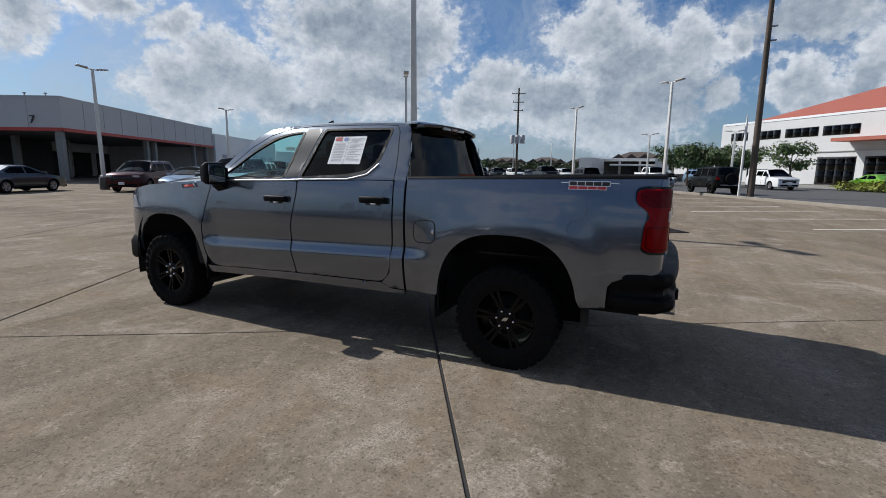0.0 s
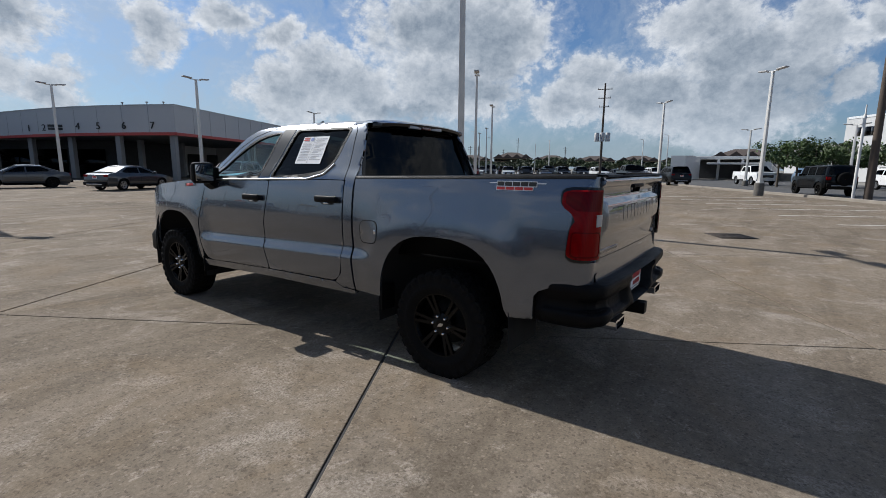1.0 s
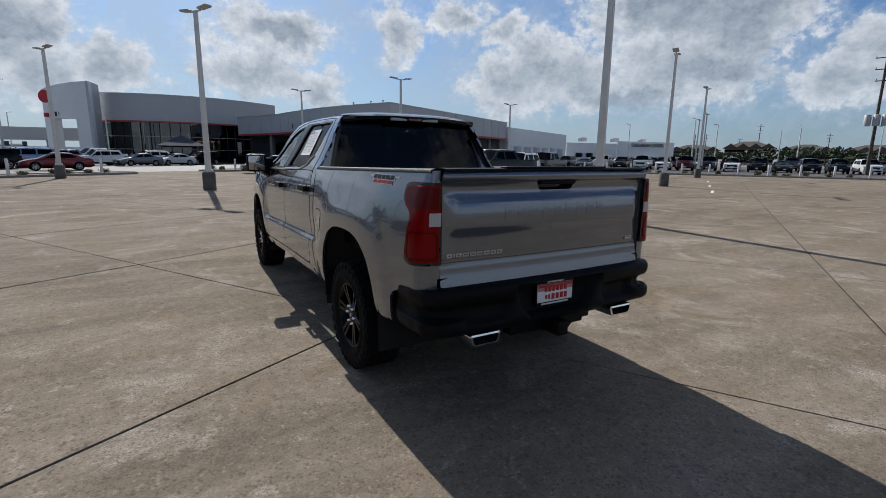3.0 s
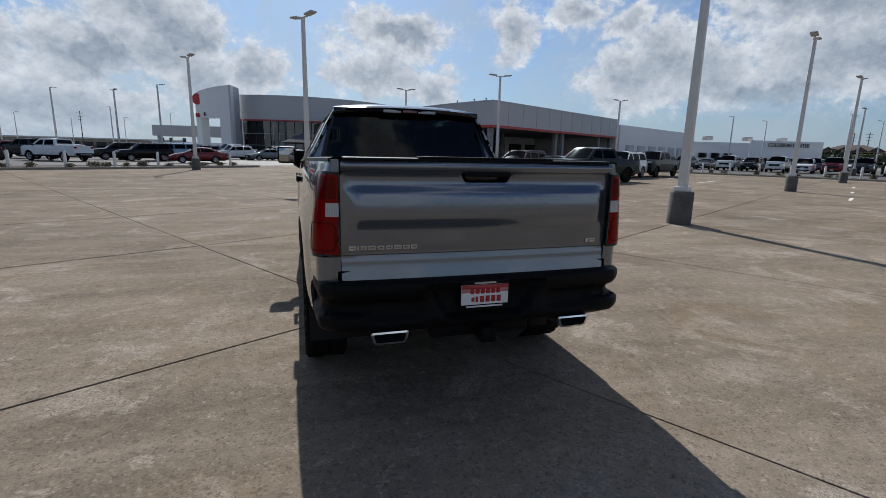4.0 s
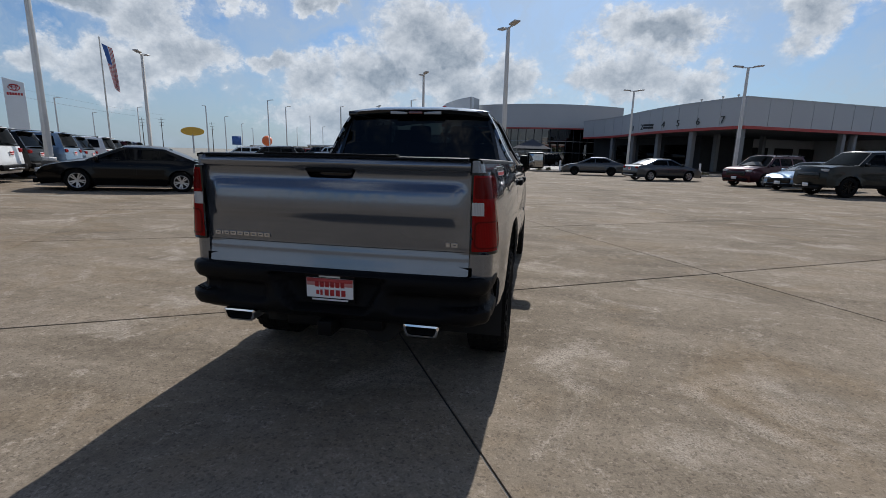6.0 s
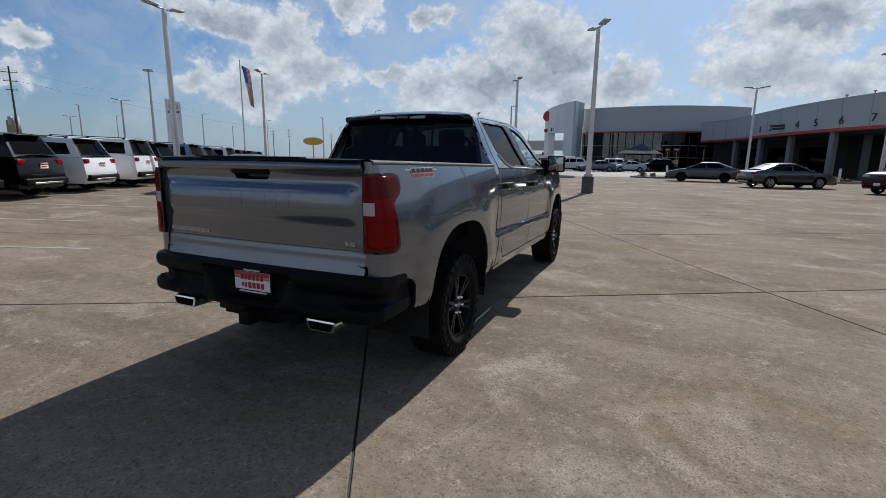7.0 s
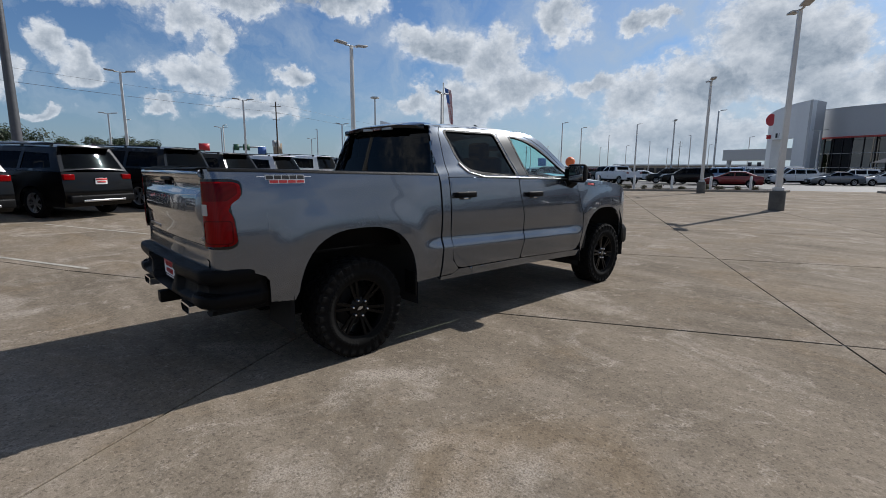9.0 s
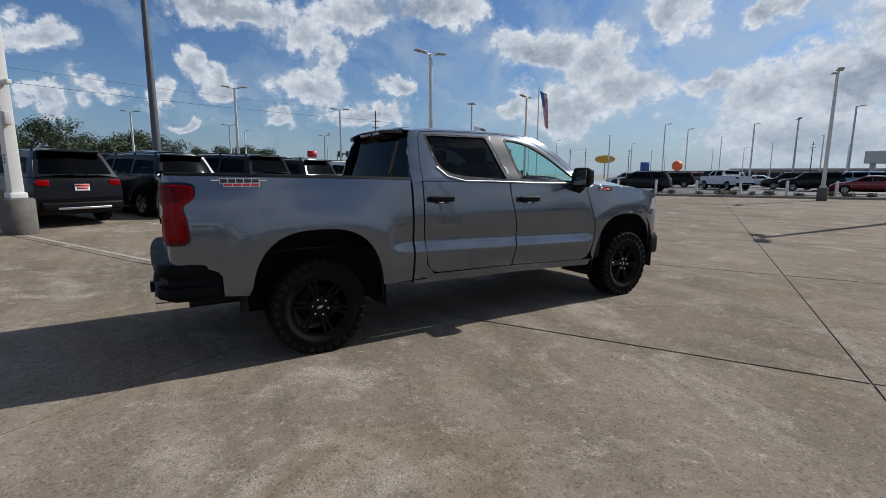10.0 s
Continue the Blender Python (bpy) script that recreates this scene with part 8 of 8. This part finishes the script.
def cable(a, b, sag, r=0.02):
    ob = bmesh.new()
    a, b = Vector(a), Vector(b)
    pts = [a.lerp(b, k / 24) - Vector((0, 0, sag * 4 * (k / 24) * (1 - k / 24))) for k in range(25)]
    add_tube(ob, [(p, r, b - a) for p in pts], 5, False)
    return tagged(part("power_line", ob, BLACK_SIGN), "thin black overhead power line", "power line", "power lines")


for dz, r in ((0.0, 0.016), (-1.6, 0.024)):
    cable((-91.0, 40.4, 14.2 + dz), (-60.0, -33.0, 13.4 + dz), 0.7, r)
    cable((-91.0, 40.4, 14.2 + dz), (-140.0, 160.0, 13.5 + dz), 1.0, r)

flag_pole = thing("flagpole", "white flagpole with a limp striped flag", "flagpole", at=Matrix.Translation((-81.6, 77.6, 0)) @ pose(0, 0, 0, 0, 0, 45) @ Matrix.Scale(2.04, 4))
part("shaft", tube_bm([((0, 0, 0), 0.09, (0, 0, 1)), ((0, 0, 10.5), 0.05, (0, 0, 1)), ((0, 0, 10.55), 0.09, (0, 0, 1)), ((0, 0, 10.65), 0.03, (0, 0, 1))], 12), POLE_PAINT, flag_pole)
FLAG_MATS = [INK_RED, INK_WHITE, INK_BLUE]


def flag_point(u, v):
    drop = 4.0 * u
    return (0.10 + 0.70 * u ** 0.8 + 1.0 * v * (1 - 0.5 * u) * 0.8, 0.18 * math.sin(9 * v + 3 * u) * u, 10.1 - drop - 0.35 * v)


bm = bmesh.new()
nu, nv = 14, 13
vs = [[bm.verts.new(flag_point(i / nu, j / nv)) for j in range(nv + 1)] for i in range(nu + 1)]
for i in range(nu):
    for j in range(nv):
        f = bm.faces.new((vs[i][j], vs[i + 1][j], vs[i + 1][j + 1], vs[i][j + 1]))
        f.material_index = 2 if (i < 6 and j < 7) else (j % 2)
part("flag", bm, FLAG_MATS, flag_pole, "red and white striped flag with a blue corner")

pylon = thing("pylon_sign", "tall white dealer pylon sign with a red oval emblem", "sign", at=Matrix.Translation((-81.8, 61.0, 0)) @ pose(0, 0, 0, 0, 0, 52) @ Matrix.Scale(1.68, 4))
bm = bmesh.new()
add_box(bm, (0, 0, 3.5), (1.55, 0.35, 7.0), bevel=0.04)
for v in bm.verts:
    if v.co.z > 3 and v.co.x > 0:
        v.co.z -= 0.35
part("slab", bm, CLADDING_WHITE, pylon)
for rx, rz, dx in ((0.42, 0.28, 0), (0.16, 0.27, 0), (0.30, 0.10, 0)):
    bm = bmesh.new()
    add_tube(bm, [((rx * math.cos(a), -0.20, 6.15 + (0.12 if rx == 0.30 else 0) + rz * math.sin(a)), 0.035, (-math.sin(a) * rx, 0, math.cos(a) * rz)) for a in (2 * math.pi * k / 24 for k in range(25))], 6, False)
    part("emblem_ring", bm, RED_SIGN, pylon)
for k in range(6):
    part("letter_bar", box_bm((-0.5 + 0.2 * k, -0.19, 5.55), (0.15, 0.05, 0.22)), RED_SIGN, pylon)


def far_box(az, dist, w, h, name, label, mat, deep=12.0, z=0.0, category="building"):
    a = radians(az)
    ob = thing(name, label, category, at=Matrix.Translation((2 + dist * math.sin(a), -2 + dist * math.cos(a), z)) @ pose(0, 0, 0, 0, 0, -az))
    part("block", box_bm((0, deep / 2, h / 2), (w, deep, h)), mat, ob)
    return ob


strip = far_box(-19.5, 240, 64, 4.0, "retail_strip", "long low tan retail building far away", TAN_WALL)
part("parapet", box_bm((0, -0.2, 3.9), (64.5, 0.5, 0.6)), STUCCO, strip)
for k in range(14):
    part("shopfront", box_bm((-29 + 4.4 * k, -0.15, 1.5), (3.4, 0.3, 2.2)), SHADED_INTERIOR, strip)
shed = far_box(-11.0, 215, 30, 3.2, "warehouse", "low white warehouse far behind the rows", CLADDING_WHITE)
far_box(-29.5, 260, 34, 3.4, "retail_strip", "low tan shop far away", TAN_WALL)
for az in (-14.0, -13.2, -12.0):
    far_box(az, 220, 1.3, 1.6, "roof_stack", "dark roof exhaust unit", BLACK_SIGN, 1.3, 3.2, "vent")
far_box(-88, 190, 40, 4.2, "low_building", "pale low building among the far trees", STUCCO)
billboard = far_box(-65.6, 130, 2.2, 2.6, "billboard", "tan and white billboard above the road", TAN_WALL, 0.4, 5.2, "billboard")
part("support", box_bm((0, 0.4, -2.6), (0.3, 0.3, 5.2)), STEEL, billboard)
gantry = far_box(-68.6, 130, 7.5, 0.4, "sign_gantry", "steel road gantry with green and blue sign panels", STEEL, 0.4, 6.5, "road sign")
for x, w, mat in ((-3.0, 1.3, ROAD_GREEN), (-0.7, 1.6, ROAD_GREEN), (3.0, 2.0, INK_BLUE)):
    part("sign_panel", box_bm((x, -0.2, 0.1 if mat is ROAD_GREEN else -0.6), (w, 0.2, 1.5 if mat is ROAD_GREEN else 1.8)), mat, gantry)
for x in (-3.7, 3.7):
    part("upright", box_bm((x, 0.2, -3.2), (0.3, 0.3, 6.4)), STEEL, gantry)
red_board = far_box(-73.1, 120, 2.2, 1.6, "shop_sign", "small red roadside sign", RED_SIGN, 0.3, 5.3, "sign")
part("support", box_bm((0, 0.2, -2.6), (0.25, 0.2, 5.2)), STEEL, red_board)
ORANGE = varied("orange_balloon", (0.75, 0.16, 0.04), 0.5, amount=0.1, bump=0.0)
YELLOW = varied("yellow_sign", (0.62, 0.36, 0.04), 0.5, amount=0.1, bump=0.0)
ball = thing("advertising_balloon", "round orange advertising balloon over the far shops", "balloon", at=Matrix.Translation((-81.6, 133.7, 4.1)))
bm = bmesh.new()
bmesh.ops.create_uvsphere(bm, u_segments=20, v_segments=12, radius=1.5)
for v in bm.verts:
    v.co *= 1 + 0.06 * math.cos(8 * math.atan2(v.co.y, v.co.x))
part("envelope", bm, ORANGE, ball)
part("mooring", tube_bm([((0, 0, -4.1), 0.05, (0, 0, 1)), ((0, 0, -1.4), 0.05, (0, 0, 1))], 6), STEEL, ball)
oval = thing("oval_sign", "yellow oval sign on a tall pole", "sign", at=Matrix.Translation((-92.0, 114.0, 0)) @ pose(0, 0, 0, 0, 0, 39))
bm = bmesh.new()
add_tube(bm, [((0, -0.15, 0), 1.0, (0, 1, 0)), ((0, 0.15, 0), 1.0, (0, 1, 0))], 28)
for v in bm.verts:
    v.co.x *= 2.9
    v.co.z = v.co.z * 1.15 + 5.9
part("face", bm, YELLOW, oval)
part("pole", tube_bm([((0, 0, 0), 0.2, (0, 0, 1)), ((0, 0, 5.0), 0.2, (0, 0, 1))], 8), STEEL, oval)
blue_sign = far_box(-34.8, 150, 2.4, 2.4, "shop_sign", "square blue sign on a pole far away", INK_BLUE, 0.3, 2.6, "sign")
part("support", box_bm((0, 0.2, -1.3), (0.2, 0.2, 2.6)), STEEL, blue_sign)
# dish of far car park lamps along the skyline
frng = random.Random(9)
first_far = lamp_post((-38.0, 62.0, 0), (0,), tall=8.5, base=0.3, turn=20)
tagged(first_far, "distant grey car park lamp post")
for az, dist in [(-50.5, 95), (-47.5, 130), (-44.0, 105), (-38.0, 92), (-36.0, 120), (-34.2, 150), (-33.0, 180), (-30.0, 85), (-28.4, 160), (-27.2, 105), (-25.6, 150), (-24.0, 80), (-23.1, 130), (-21.5, 170), (-19.0, 110), (-17.5, 150), (-16.0, 66), (-13.8, 120),
                 (-58.0, 110), (-61.0, 90), (47.0, 92), (50.0, 105), (56.5, 92), (58.8, 110), (64.5, 140), (66.0, 120), (72.0, 130), (76.5, 120), (79.0, 105), (-71.0, 88), (-80.0, 86)]:
    a = radians(az)
    copy_thing(first_far, Matrix.Translation((2 + dist * math.sin(a), -2 + dist * math.cos(a), 0)) @ pose(0, 0, 0, 0, 0, frng.uniform(0, 180)))

# ---- slabs of the pavement: each a piece of its own ----
bm = bmesh.new()
add_box(bm, (0, 0, -0.03), (SLAB_U - 0.014, SLAB_V - 0.024, 0.06), bevel=0.006)
slab_mesh = bpy.data.meshes.new("slab")
bm.to_mesh(slab_mesh)
bm.free()
slab_mesh.materials.append(CONCRETE)
slab_rng = random.Random(3)
for i in range(-9, 12):
    for j in range(-5, 9):
        ob = new("slab", slab_mesh)
        ob.parent = pavement
        u, v = U0 + (i + 0.5) * SLAB_U, V0 + (j + 0.5) * SLAB_V
        du, dv = (ground_z(u + 1, v) - ground_z(u - 1, v)) / 2, (ground_z(u, v + 1) - ground_z(u, v - 1)) / 2
        ob.matrix_basis = Matrix.Translation((u, v, ground_z(u, v))) @ pose(0, 0, 0, math.degrees(math.atan(dv)) + slab_rng.uniform(-0.03, 0.03), -math.degrees(math.atan(du)) + slab_rng.uniform(-0.03, 0.03), 0)
